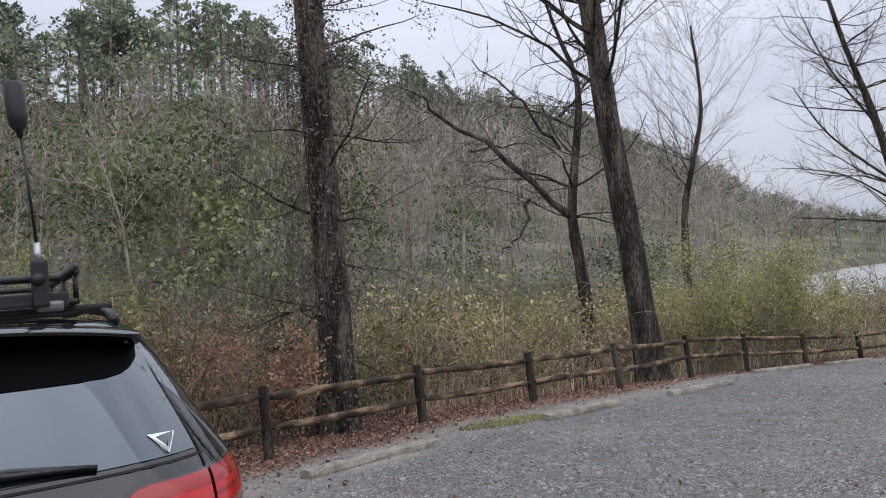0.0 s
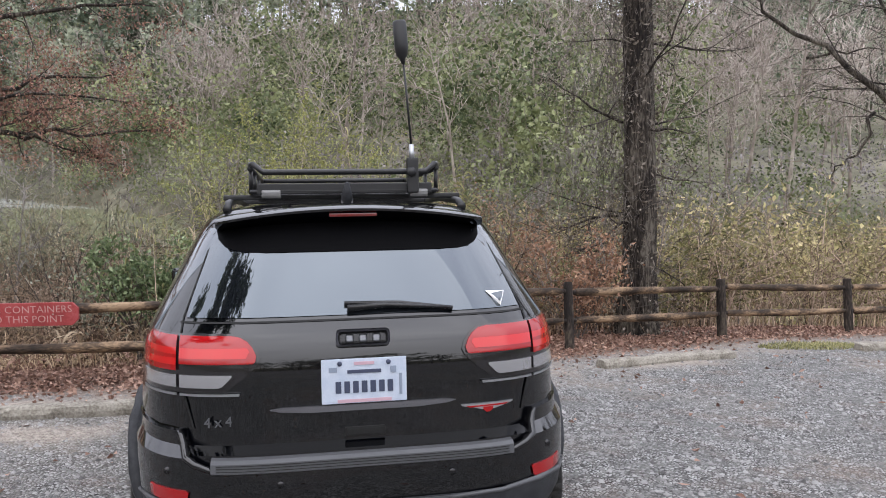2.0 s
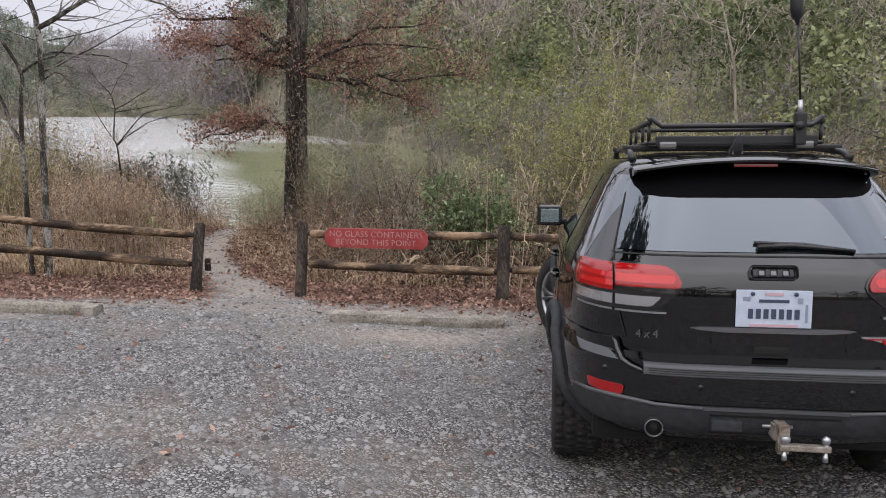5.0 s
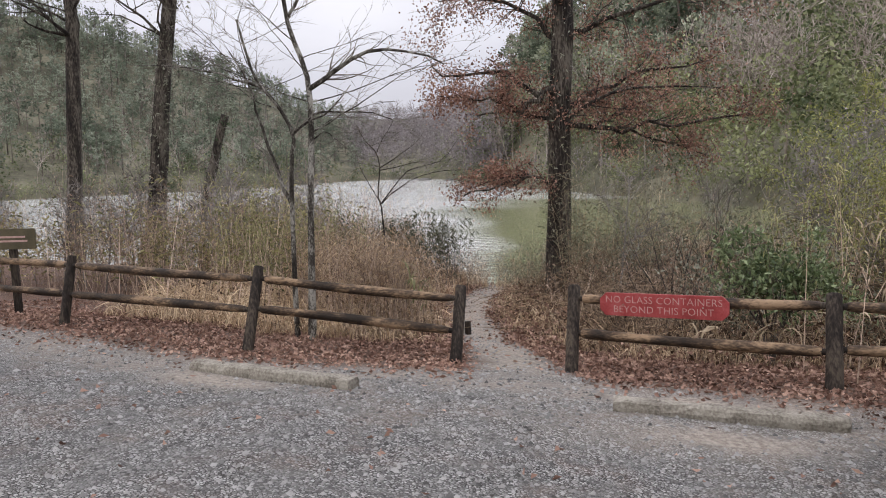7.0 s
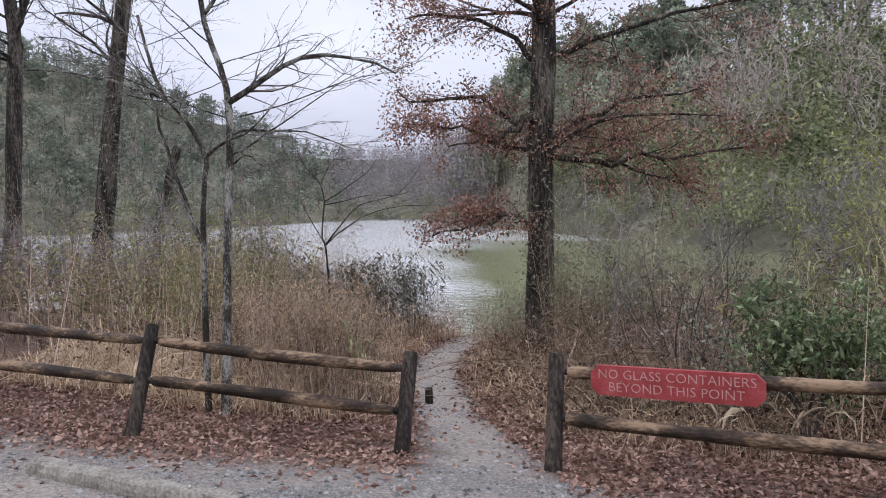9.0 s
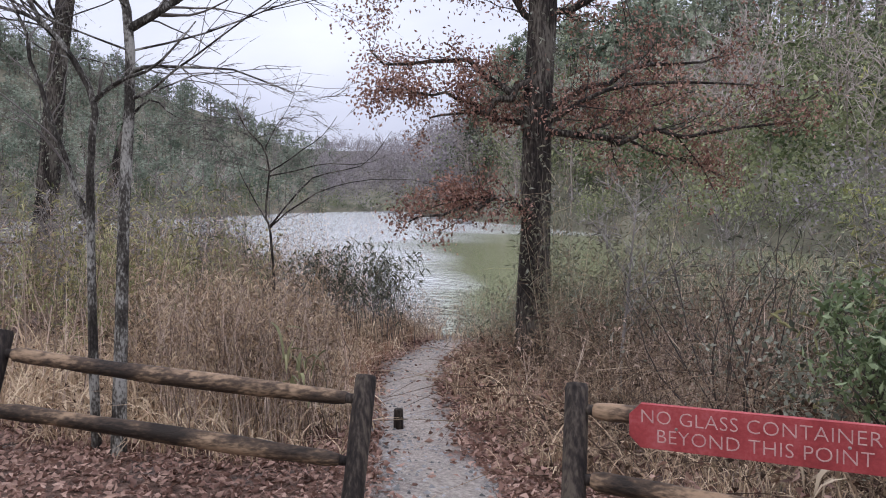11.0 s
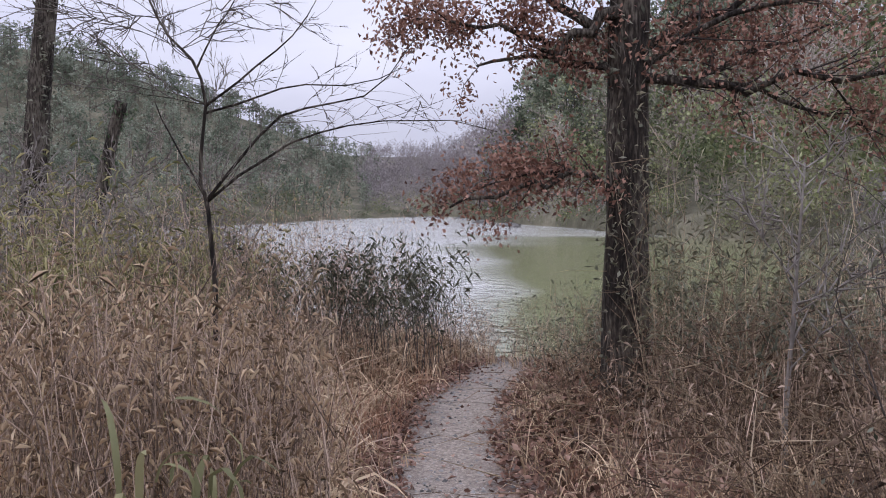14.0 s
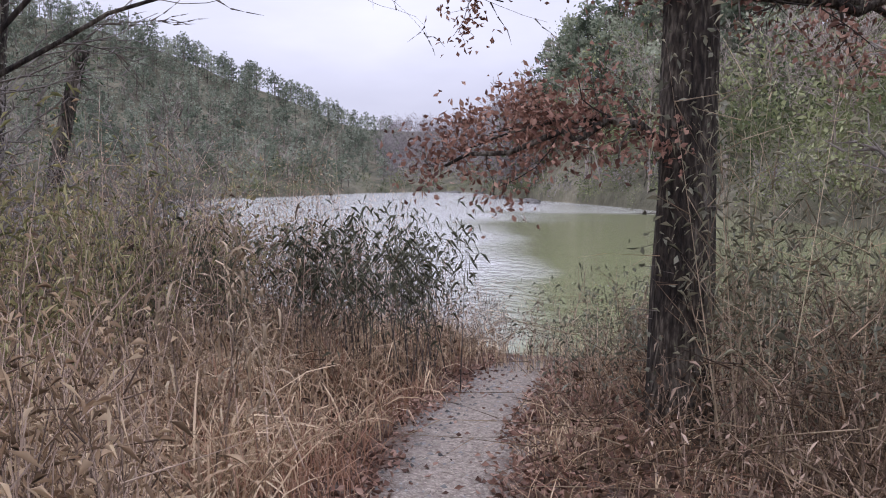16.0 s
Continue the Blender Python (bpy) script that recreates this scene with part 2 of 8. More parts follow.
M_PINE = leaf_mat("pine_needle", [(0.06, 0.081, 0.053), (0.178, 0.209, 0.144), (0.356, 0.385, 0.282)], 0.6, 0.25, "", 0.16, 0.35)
M_FARWOOD = stuff_mat("bare_wood", [(0.157, 0.131, 0.112), (0.282, 0.237, 0.206), (0.439, 0.388, 0.347)], 0.17, 0.95, 0, fine=0.45, tight=0.1)
# bare wood tinged purple, the far valley's haze put into its colour
M_FARPURPLE = stuff_mat("distant_bare_wood", [(0.16, 0.14, 0.145), (0.25, 0.225, 0.23), (0.35, 0.32, 0.325)], 0.12, 0.95, 0, fine=0.35)
M_PINE_TRUNK = stuff_mat("pine_bark", [(0.07, 0.058, 0.05), (0.13, 0.11, 0.095), (0.23, 0.2, 0.175)], 0.3, 0.95, 0)
M_BROADGRASS = leaf_mat("broad_grass_blade", [(0.095, 0.1, 0.043), (0.2, 0.2, 0.098), (0.357, 0.34, 0.178)], 0.6, 0.3)
M_FARGREEN = leaf_mat("hillside_evergreen", [(0.05, 0.07, 0.031), (0.15, 0.174, 0.084), (0.312, 0.33, 0.174)], 0.6, 0.15, "", 0.14, 0.35)
M_GREYLEAF = leaf_mat("grey_green_leaf", [(0.054, 0.057, 0.039), (0.194, 0.199, 0.145), (0.41, 0.416, 0.335)], 0.6, 0.25)
M_ROCK = stuff_mat("river_rock", [(0.07, 0.068, 0.065), (0.15, 0.145, 0.14), (0.26, 0.25, 0.235)], 1.2, 0.85, 0.6, 6, bump_dist=0.1)
M_SIGN = stuff_mat("red_sign_paint", [(0.25, 0.035, 0.036), (0.33, 0.05, 0.052), (0.4, 0.09, 0.09)], 6, 0.6, 0.15, 40)
M_LETTER = stuff_mat("faded_letters", [(0.42, 0.25, 0.23), (0.56, 0.38, 0.34)], 20, 0.7, 0)
M_BROWN_SIGN = stuff_mat("brown_sign_board", [(0.07, 0.06, 0.035), (0.12, 0.1, 0.06)], 6, 0.7, 0.2, 30)


def water_mat():
    m, n, l, p = node_mat("river_water")
    geo, mp = n.new("ShaderNodeNewGeometry"), n.new("ShaderNodeMapping")
    mp.inputs["Rotation"].default_value[2] = radians(-35)
    mp.inputs["Scale"].default_value = (0.7, 1.25, 1)
    l.new(geo.outputs["Position"], mp.inputs["Vector"])
    a, b = n.new("ShaderNodeTexNoise"), n.new("ShaderNodeTexNoise")
    a.inputs["Scale"].default_value, a.inputs["Detail"].default_value = 2.1, 7
    b.inputs["Scale"].default_value, b.inputs["Detail"].default_value = 0.06, 5
    l.new(mp.outputs["Vector"], a.inputs["Vector"])
    l.new(mp.outputs["Vector"], b.inputs["Vector"])
    # the ramp's silver end puts reflected sky into the base colour
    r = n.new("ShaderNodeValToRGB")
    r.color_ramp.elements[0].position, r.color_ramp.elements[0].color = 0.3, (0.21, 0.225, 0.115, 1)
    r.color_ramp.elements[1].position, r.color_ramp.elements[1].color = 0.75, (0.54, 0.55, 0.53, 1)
    sheen_mask = n.new("ShaderNodeAttribute")
    sheen_mask.attribute_name = "sheen_mask"
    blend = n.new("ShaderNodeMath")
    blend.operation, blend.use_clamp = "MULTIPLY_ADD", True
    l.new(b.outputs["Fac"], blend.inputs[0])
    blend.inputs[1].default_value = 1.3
    l.new(sheen_mask.outputs["Fac"], blend.inputs[2])
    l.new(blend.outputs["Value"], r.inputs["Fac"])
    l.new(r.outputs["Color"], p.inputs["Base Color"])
    bp = n.new("ShaderNodeBump")
    bp.inputs["Distance"].default_value = 0.28
    ruffle = n.new("ShaderNodeMapRange")
    ruffle.inputs["From Min"].default_value, ruffle.inputs["From Max"].default_value = 0.3, 0.8
    ruffle.inputs["To Min"].default_value, ruffle.inputs["To Max"].default_value = 0.1, 0.8
    l.new(blend.outputs["Value"], ruffle.inputs["Value"])
    l.new(ruffle.outputs["Result"], bp.inputs["Strength"])
    l.new(a.outputs["Fac"], bp.inputs["Height"])
    l.new(bp.outputs["Normal"], p.inputs["Normal"])
    p.inputs["Roughness"].default_value, p.inputs["IOR"].default_value = 0.1, 1.33
    return m


M_WATER = water_mat()
M_PAINT = plain_mat("black_car_paint", (0.0012, 0.0014, 0.0022), 0.04, 0.0, 1.0, 0.0)
M_PAINT.node_tree.nodes["Principled BSDF"].inputs["Coat IOR"].default_value = 1.66
M_GLASS = plain_mat("tinted_glass", (0.006, 0.007, 0.009), 0.02, 0.0, 0.85, 0.65)
M_GLASS.node_tree.nodes["Principled BSDF"].inputs["IOR"].default_value = 1.75
# blue specular tint puts the sky's cast into the glass reflections
M_GLASS.node_tree.nodes["Principled BSDF"].inputs["Specular Tint"].default_value = (0.72, 0.87, 1.0, 1)
M_TRIM = plain_mat("black_gloss_trim", (0.01, 0.01, 0.011), 0.25)
M_CLAD = stuff_mat("grey_plastic", [(0.024, 0.025, 0.028), (0.042, 0.044, 0.049)], 30, 0.55, 0.15, 300, per="local", spec=0.2)
M_TYRE = stuff_mat("tyre_rubber", [(0.014, 0.014, 0.014), (0.035, 0.033, 0.031)], 20, 0.85, 0.2, 120, per="local")
M_SPOKE = plain_mat("dark_alloy", (0.16, 0.165, 0.175), 0.35, 0.9)
M_SATIN = plain_mat("satin_silver", (0.42, 0.43, 0.45), 0.35, 0.9)
M_RED_LENS = plain_mat("red_lens", (0.3, 0.003, 0.005), 0.1, 0.0, 0.4)
M_SMOKED = plain_mat("smoked_lamp_plastic", (0.012, 0.011, 0.012), 0.12, 0.0, 0.5)
M_RED_BRIGHT = plain_mat("bright_red_lens", (0.5, 0.008, 0.01), 0.1, 0.0, 0.4)
M_CLEAR_LENS = plain_mat("clear_lens", (0.45, 0.45, 0.47), 0.2, 0.7, 1.0)
M_DARK_RED = plain_mat("dark_red_lens", (0.16, 0.008, 0.008), 0.2, 0.0, 1.0)
M_PLATE = stuff_mat("plate_paper", [(0.4, 0.46, 0.56), (0.52, 0.57, 0.65)], 20, 0.5, 0, per="local")
M_INK = plain_mat("plate_ink", (0.04, 0.05, 0.09), 0.6)
M_PINK = plain_mat("plate_pink", (0.5, 0.33, 0.38), 0.6)
M_PLATE_GREY = plain_mat("plate_grey", (0.22, 0.26, 0.33), 0.6)
M_WHITE = plain_mat("white_vinyl", (0.8, 0.8, 0.8), 0.5)
M_RUST = stuff_mat("rusty_steel", [(0.14, 0.1, 0.075), (0.32, 0.28, 0.24), (0.5, 0.46, 0.41)], 14, 0.5, 0.3, 90, 0.6, per="local")
M_RACK = plain_mat("rack_black", (0.011, 0.011, 0.012), 0.4)
M_MIRROR = plain_mat("mirror_glass", (0.36, 0.46, 0.47), 0.02, 1.0)
# ---- the lot's own plane: x right, y ahead, z up from the gravel ----
LOT = pose(0, 0, EYE, TILT, LEAN, TURN) @ pose(0, 0, -EYE)
LOT_N = np.array(LOT)
RNG = np.random.default_rng(7)
WATER_Z = -2.1

# fence posts along the lot: plan place of the foot, lean of the top in plan, height of the top over the lot's plane
POSTS = [(-15.4, -1.9, -0.1, 0.15, 0.84), (-12.85, -0.2, -0.12, 0.12, 0.86), (-10.12, 1.55, -0.25, 0.21, 0.84), (-8.62, 3.48, -0.2, 0.18, 0.67), (-7.6, 4.3, -0.22, 0.2, 0.73),
         (-5.48, 5.59, -0.17, 0.2, 0.8), (-3.9, 7.6, -0.1, 0.12, 0.82), (-2.28, 9.62, -0.07, 0.1, 0.84), (-0.47, 12.1, -0.05, 0.06, 0.82), (1.42, 13.7, -0.05, 0.05, 0.82),
         (3.3, 15.3, -0.07, 0.05, 0.8), (5.74, 18.7, -0.06, 0.05, 0.7), (7.86, 20.7, -0.03, 0.05, 0.55), (9.91, 21.74, -0.03, 0.05, 0.4), (12.5, 23.76, -0.03, 0.05, 0.25), (15.0, 25.4, 0, 0.05, 0.2)]
EDGE = np.array([(-60, -34.0)] + [(p[0], p[1]) for p in POSTS] + [(40, 42.0)])
PATH_LINE = np.array([(-6.2, 2.9), (-8.1, 3.95), (-10.3, 4.95), (-12.2, 5.95), (-13.7, 6.75), (-15.2, 7.85), (-17.0, 9.5), (-18.2, 11.0)])


def line_distance(x, y, line):
    """Signed distance to a polyline: positive to its left (past the fence, towards the river)."""
    x, y = np.asarray(x, float), np.asarray(y, float)
    best, sign = np.full(x.shape, 1e9), np.ones(x.shape)
    for (ax, ay), (bx, by) in zip(line[:-1], line[1:]):
        dx, dy = bx - ax, by - ay
        k = np.clip(((x - ax) * dx + (y - ay) * dy) / (dx * dx + dy * dy), 0, 1)
        d = np.hypot(x - ax - k * dx, y - ay - k * dy)
        side = np.where(dx * (y - ay) - dy * (x - ax) >= 0, 1.0, -1.0)
        sign = np.where(d < best - 1e-9, side, sign)
        best = np.minimum(best, d)
    return best * sign


def ease(a, b, v):
    k = np.clip((np.asarray(v, float) - a) / (b - a), 0, 1)
    return k * k * (3 - 2 * k)


def lumps(x, y, size, seed=0.0):
    return np.sin(x / size + seed) * np.cos(y / size * 1.13 - seed * 1.7) + 0.5 * np.sin(x / size * 2.3 + y / size * 1.9 + seed)


JEEP_AT = (-1.688, 2.668, -0.035, 33.255, -2.12)


def height(x, y):
    """Height of the ground over the lot's plane."""
    x, y = np.asarray(x, float), np.asarray(y, float)
    s = line_distance(x, y, EDGE)
    h = 0.012 * lumps(x, y, 1.1) + 0.006 * lumps(x, y, 0.35, 1.0)
    edge = np.interp(x, (-12, -8.3, -5.2, -2), (0.07, 0.19, 0.05, 0.07))
    h = h - edge * ease(-2.6, 0.4, s) - (0.42 - edge) * ease(0.2, 4.0, s)
    h = h + 0.03 * lumps(x, y, 0.8, 2.0) * ease(0.5, 3, s)
    h = h - 1.7 * ease(11.5, 15.0, s) - 3.0 * ease(15, 40, s)
    h = h - 0.5 * ease(13.5, 24, y) * (1 - ease(15, 40, s)) + 0.056 * np.minimum(0, y + 12) * 0.9
    # the wheels' stand leans a little
    dx, dy = x + 2.5, y - 3.9
    a = radians(JEEP_AT[3])
    lx = dx * math.cos(a) + dy * math.sin(a)
    near = 1 - ease(1.6, 3.6, np.hypot(dx, dy))
    return h * (1 - near) + near * (JEEP_AT[2] + 0.037 * lx)


def to_world(p):
    p = np.asarray(p, float)
    return p @ LOT_N[:3, :3].T + LOT_N[:3, 3]


def on_ground(x, y, up=0.0):
    """World place on the ground at the lot's plan place."""
    return Vector(to_world((x, y, float(height(x, y)) + up)))


# ---- mesh building ----
class Bag:
    """Collects triangles for one mesh."""

    def __init__(self):
        self.v, self.f, self.n = [], [], 0

    def add(self, v, f):
        v = np.asarray(v, float).reshape(-1, 3)
        self.v.append(v)
        self.f.append(np.asarray(f, int).reshape(-1, 3) + self.n)
        self.n += len(v)

    def mesh(self, name, material, smooth=False):
        v = np.concatenate(self.v) if self.v else np.zeros((0, 3))
        f = np.concatenate(self.f) if self.f else np.zeros((0, 3), int)
        me = bpy.data.meshes.new(name)
        me.vertices.add(len(v))
        me.vertices.foreach_set("co", v.ravel())
        me.loops.add(f.size)
        me.loops.foreach_set("vertex_index", f.ravel())
        me.polygons.add(len(f))
        me.polygons.foreach_set("loop_start", np.arange(0, f.size, 3))
        me.polygons.foreach_set("loop_total", np.full(len(f), 3))
        if smooth:
            me.polygons.foreach_set("use_smooth", np.ones(len(f), bool))
        me.materials.append(material)
        me.update(calc_edges=True)
        me.validate()
        return me


def bag_part(name, bag, material, parent=None, label="", smooth=False):
    ob = new(name, bag.mesh(name, material, smooth))
    if parent:
        ob.parent = parent
    if label:
        tagged(ob, label)
    return ob


def part(name, bm, material, parent=None, label="", smooth=False):
    """Links a bmesh as one mesh object under a thing or a part."""
    me = bpy.data.meshes.new(name)
    bmesh.ops.recalc_face_normals(bm, faces=bm.faces)
    bm.to_mesh(me)
    bm.free()
    if smooth:
        me.polygons.foreach_set("use_smooth", np.ones(len(me.polygons), bool))
    me.materials.append(material)
    ob = new(name, me)
    if parent:
        ob.parent = parent
    if label:
        tagged(ob, label)
    return ob


def thing(name, at=None, label="", category="", group="", kind=""):
    ob = new(name)
    if at is not None:
        ob.matrix_world = at if isinstance(at, Matrix) else Matrix.Translation(at)
    return tagged(ob, label, category, group, kind)


def unit(v):
    v = np.asarray(v, float)
    return v / np.maximum(np.linalg.norm(v, axis=-1, keepdims=True), 1e-9)


def tube(bag, pts, radii, sides=6, wobble=0.0, cap=True):
    pts, radii = np.asarray(pts, float), np.asarray(radii, float)
    d = unit(np.gradient(pts, axis=0))
    ref = np.array([1.0, 0, 0]) if abs(d[0][0]) < 0.8 else np.array([0, 1.0, 0])
    rings = []
    ang = np.linspace(0, 2 * math.pi, sides, endpoint=False)
    for k in range(len(pts)):
        a = unit(ref - d[k] * (ref @ d[k]))
        b = np.cross(d[k], a)
        ref = a
        rr = radii[k] * (1 + (RNG.normal(0, wobble, sides) if wobble else 0))
        rings.append(pts[k] + (np.cos(ang) * rr)[:, None] * a + (np.sin(ang) * rr)[:, None] * b)
    v = np.concatenate(rings)
    f = []
    i = np.arange(sides)
    j = (i + 1) % sides
    for k in range(len(pts) - 1):
        o = k * sides
        f.append(np.stack([o + i, o + j, o + sides + j], 1))
        f.append(np.stack([o + i, o + sides + j, o + sides + i], 1))
    if cap:
        m = len(v)
        v = np.concatenate([v, pts[:1], pts[-1:]])
        f.append(np.stack([np.full(sides, m), j, i], 1))
        o = (len(pts) - 1) * sides
        f.append(np.stack([np.full(sides, m + 1), o + i, o + j], 1))
    bag.add(v, np.concatenate(f))


def spikes(bag, a, b, r):
    """Thin three-sided tapering sticks from a to b."""
    a, b = np.asarray(a, float), np.asarray(b, float)
    n = len(a)
    if not n:
        return
    d = unit(b - a)
    ref = np.where(np.abs(d[:, 2:3]) < 0.9, np.array([[0, 0, 1.0]]), np.array([[1.0, 0, 0]]))
    p = unit(np.cross(d, ref))
    q = np.cross(d, p)
    r = np.broadcast_to(np.asarray(r, float), (n,))[:, None]
    v = np.stack([a + p * r, a - 0.5 * p * r + 0.87 * q * r, a - 0.5 * p * r - 0.87 * q * r, b], 1)
    f = np.array([[0, 1, 3], [1, 2, 3], [2, 0, 3]])[None] + 4 * np.arange(n)[:, None, None]
    bag.add(v, f)


def leaves(bag, p, d, length, width, fold=0.25, droop=0.0):
    """Folded pointed leaves: base p, direction d."""
    p, d = np.asarray(p, float), unit(d)
    n = len(p)
    if not n:
        return
    side = unit(np.cross(d, RNG.normal(0, 1, (n, 3))))
    up = np.cross(side, d)
    ln, wd = np.broadcast_to(length, (n,))[:, None], np.broadcast_to(width, (n,))[:, None]
    tip = p + d * ln
    tip[:, 2] -= droop * ln[:, 0]
    mid = p + d * ln * 0.5 + up * wd * fold
    v = np.stack([p, mid + side * wd * 0.5, tip, mid - side * wd * 0.5], 1)
    f = np.array([[0, 1, 2], [0, 2, 3]])[None] + 4 * np.arange(n)[:, None, None]
    bag.add(v, f)


def blades(bag, p, h, w, bend, a=None):
    """Curved tapering grass blades standing at p."""
    p = np.asarray(p, float)
    n = len(p)
    if not n:
        return
    a = RNG.uniform(0, 2 * math.pi, n) if a is None else a
    out = np.stack([np.cos(a), np.sin(a), np.zeros(n)], 1)
    sd = np.stack([-np.sin(a), np.cos(a), np.zeros(n)], 1)
    h, w, bend = (np.broadcast_to(q, (n,))[:, None] for q in (h, w, bend))
    up = np.array([[0, 0, 1.0]])
    rows = []
    for k, (fr, wf) in enumerate(((0, 0.8), (0.45, 1.0), (0.8, 0.6))):
        c = p + up * h * (fr - 0.35 * bend * fr ** 3) + out * h * bend * fr ** 2
        rows += [c + sd * w * wf * 0.5, c - sd * w * wf * 0.5]
    rows.append(p + up * h * (1 - 0.6 * bend) + out * h * bend * 1.1)
    v = np.stack(rows, 1)
    f = np.array([[0, 1, 3], [0, 3, 2], [2, 3, 5], [2, 5, 4], [4, 5, 6]])[None] + 7 * np.arange(n)[:, None, None]
    bag.add(v, f)


def grow(rng, start, way, length, radius, level, spec, out):
    """A bending limb with side limbs; out gathers (points, radii, level)."""
    steps = spec["steps"][level]
    pts, d = [np.asarray(start, float)], unit(way)
    for _ in range(steps):
        d = unit(d + rng.normal(0, spec["bend"][level], 3) + np.array([0, 0, spec["lift"][level]]))
        pts.append(pts[-1] + d * length / steps)
    pts = np.array(pts)
    radii = radius * np.linspace(1, spec["taper"][level], steps + 1)
    out.append((pts, radii, level))
    if level + 1 >= len(spec["steps"]):
        return
    for _ in range(rng.poisson(spec["kids"][level])):
        k = rng.uniform(spec["first"][level], 1.0)
        i = min(int(k * steps), steps - 1)
        at = pts[i] + (pts[i + 1] - pts[i]) * (k * steps - i)
        along = unit(pts[i + 1] - pts[i])
        side = unit(np.cross(along, rng.normal(0, 1, 3)))
        spread = rng.uniform(*spec["spread"])
        kd = along * math.cos(spread) + side * math.sin(spread)
        grow(rng, at, kd, length * rng.uniform(*spec["shrink"]) * (1.15 - 0.6 * k), max(0.004, radii[i] * rng.uniform(0.4, 0.65)), level + 1, spec, out)


def limbs_to(bag_thick, bag_thin, limbs, thin_level=2, sides=(9, 6, 4)):
    for pts, radii, level in limbs:
        if level < thin_level:
            tube(bag_thick, pts, radii, sides[min(level, 2)], cap=False)
        elif level == thin_level:
            tube(bag_thin, pts, radii, 3, cap=False)
        else:
            spikes(bag_thin, pts[:-1], pts[1:] + (pts[1:] - pts[:-1]) * 0.02, radii[:-1])
# ---- ground, river and hills ----
def grid_line(lo, hi, step, far):
    mid = np.arange(lo, hi + 0.001, step)
    return np.concatenate([[lo - f for f in reversed(far)], mid, [hi + f for f in far]])


def bare_soil(x, y):
    """Worn patches of smooth earth by the stops and where the path leaves the lot."""
    most = 0.0 * x
    for cx, cy, ax, ay, r in ((-8.75, 4.22, 0.88, -0.47, 0.3), (-4.95, 3.55, 0.68, 0.73, 0.36), (-5.65, 4.25, 0.68, 0.73, 0.26), (-8.45, 0.75, 0.87, 0.49, 0.42), (-0.9, 8.9, 0.66, 0.75, 0.45)):
        u, w = (x - cx) * ax + (y - cy) * ay, -(x - cx) * ay + (y - cy) * ax
        most = np.maximum(most, np.exp(-(u / 0.85) ** 4 - (w / r) ** 2))
    return most


def build_ground():
    xs, ys = grid_line(-26, 20, 0.3, (1, 3, 7, 15, 35, 80, 200, 500)), grid_line(-14, 32, 0.3, (1, 3, 7, 15, 35, 80, 200, 500))
    gx, gy = np.meshgrid(xs, ys, indexing="ij")
    s, d = line_distance(gx, gy, EDGE), np.abs(line_distance(gx, gy, PATH_LINE))
    h = height(gx, gy)
    v = to_world(np.stack([gx, gy, h], -1).reshape(-1, 3))
    ny = len(ys)
    i, j = np.meshgrid(np.arange(len(xs) - 1), np.arange(ny - 1), indexing="ij")
    o = (i * ny + j).ravel()
    bag = Bag()
    bag.add(v, np.concatenate([np.stack([o, o + ny, o + ny + 1], 1), np.stack([o, o + ny + 1, o + 1], 1)]))
    me = bag.mesh("ground", M_GROUND, True)
    path = (1 - ease(0.2, 0.5, d - 0.14 * ease(2.5, 0.0, s) + 0.1 * lumps(gx, gy, 0.5, 3))) * (1 - ease(10.2, 11.2, s))
    litter = ease(-1.3, -0.2, s) * (1 - path)
    dirt = np.maximum(0.7 * ease(-2.6, -1.2, s) * (1 - ease(-0.9, 0.2, s)), 0.95 * path * ease(-1.6, 0.2, s))
    dirt = np.maximum(dirt, bare_soil(gx, gy))
    col = me.attributes.new("zone", "FLOAT_COLOR", "POINT")
    col.data.foreach_set("color", np.stack([litter, dirt, 0.75 * path * ease(0.9, 2.2, s) * (1 - bare_soil(gx, gy)), 0 * s + 1], -1).reshape(-1, 4).astype(np.float32).ravel())
    return tagged(new("ground", me), "grey gravel lot with leaf litter and a trodden path", "ground", "", "structure")


build_ground()


def build_water():
    r = np.array([0, 4, 8, 11, 14, 17, 20, 25, 30, 37, 45, 57, 70, 90, 110, 140, 180, 300, 600, 1200.0])
    a = np.linspace(0, 2 * math.pi, 48, endpoint=False)
    v = np.concatenate([[(-30, 20, WATER_Z)], np.stack([-30 + r[1:, None] * np.cos(a), 20 + r[1:, None] * np.sin(a), 0 * a + WATER_Z + 0 * r[1:, None]], -1).reshape(-1, 3)])
    f = [[(0, 1 + k, 1 + (k + 1) % 48) for k in range(48)]]
    for q in range(len(r) - 2):
        o, p = 1 + q * 48, 1 + (q + 1) * 48
        f.append([(o + k, p + k, p + (k + 1) % 48) for k in range(48)])
        f.append([(o + k, p + (k + 1) % 48, o + (k + 1) % 48) for k in range(48)])
    bag = Bag()
    bag.add(v, np.concatenate(f))
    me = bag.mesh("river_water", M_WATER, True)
    # smooth olive water under the near bank; open bend ruffled, its sky sheen painted silver
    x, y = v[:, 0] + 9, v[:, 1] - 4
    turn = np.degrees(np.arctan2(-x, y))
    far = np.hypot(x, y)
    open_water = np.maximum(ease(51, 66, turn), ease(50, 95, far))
    at = me.attributes.new("sheen_mask", "FLOAT", "POINT")
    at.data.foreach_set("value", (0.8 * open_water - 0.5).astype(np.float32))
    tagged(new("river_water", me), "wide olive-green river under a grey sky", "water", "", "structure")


build_water()

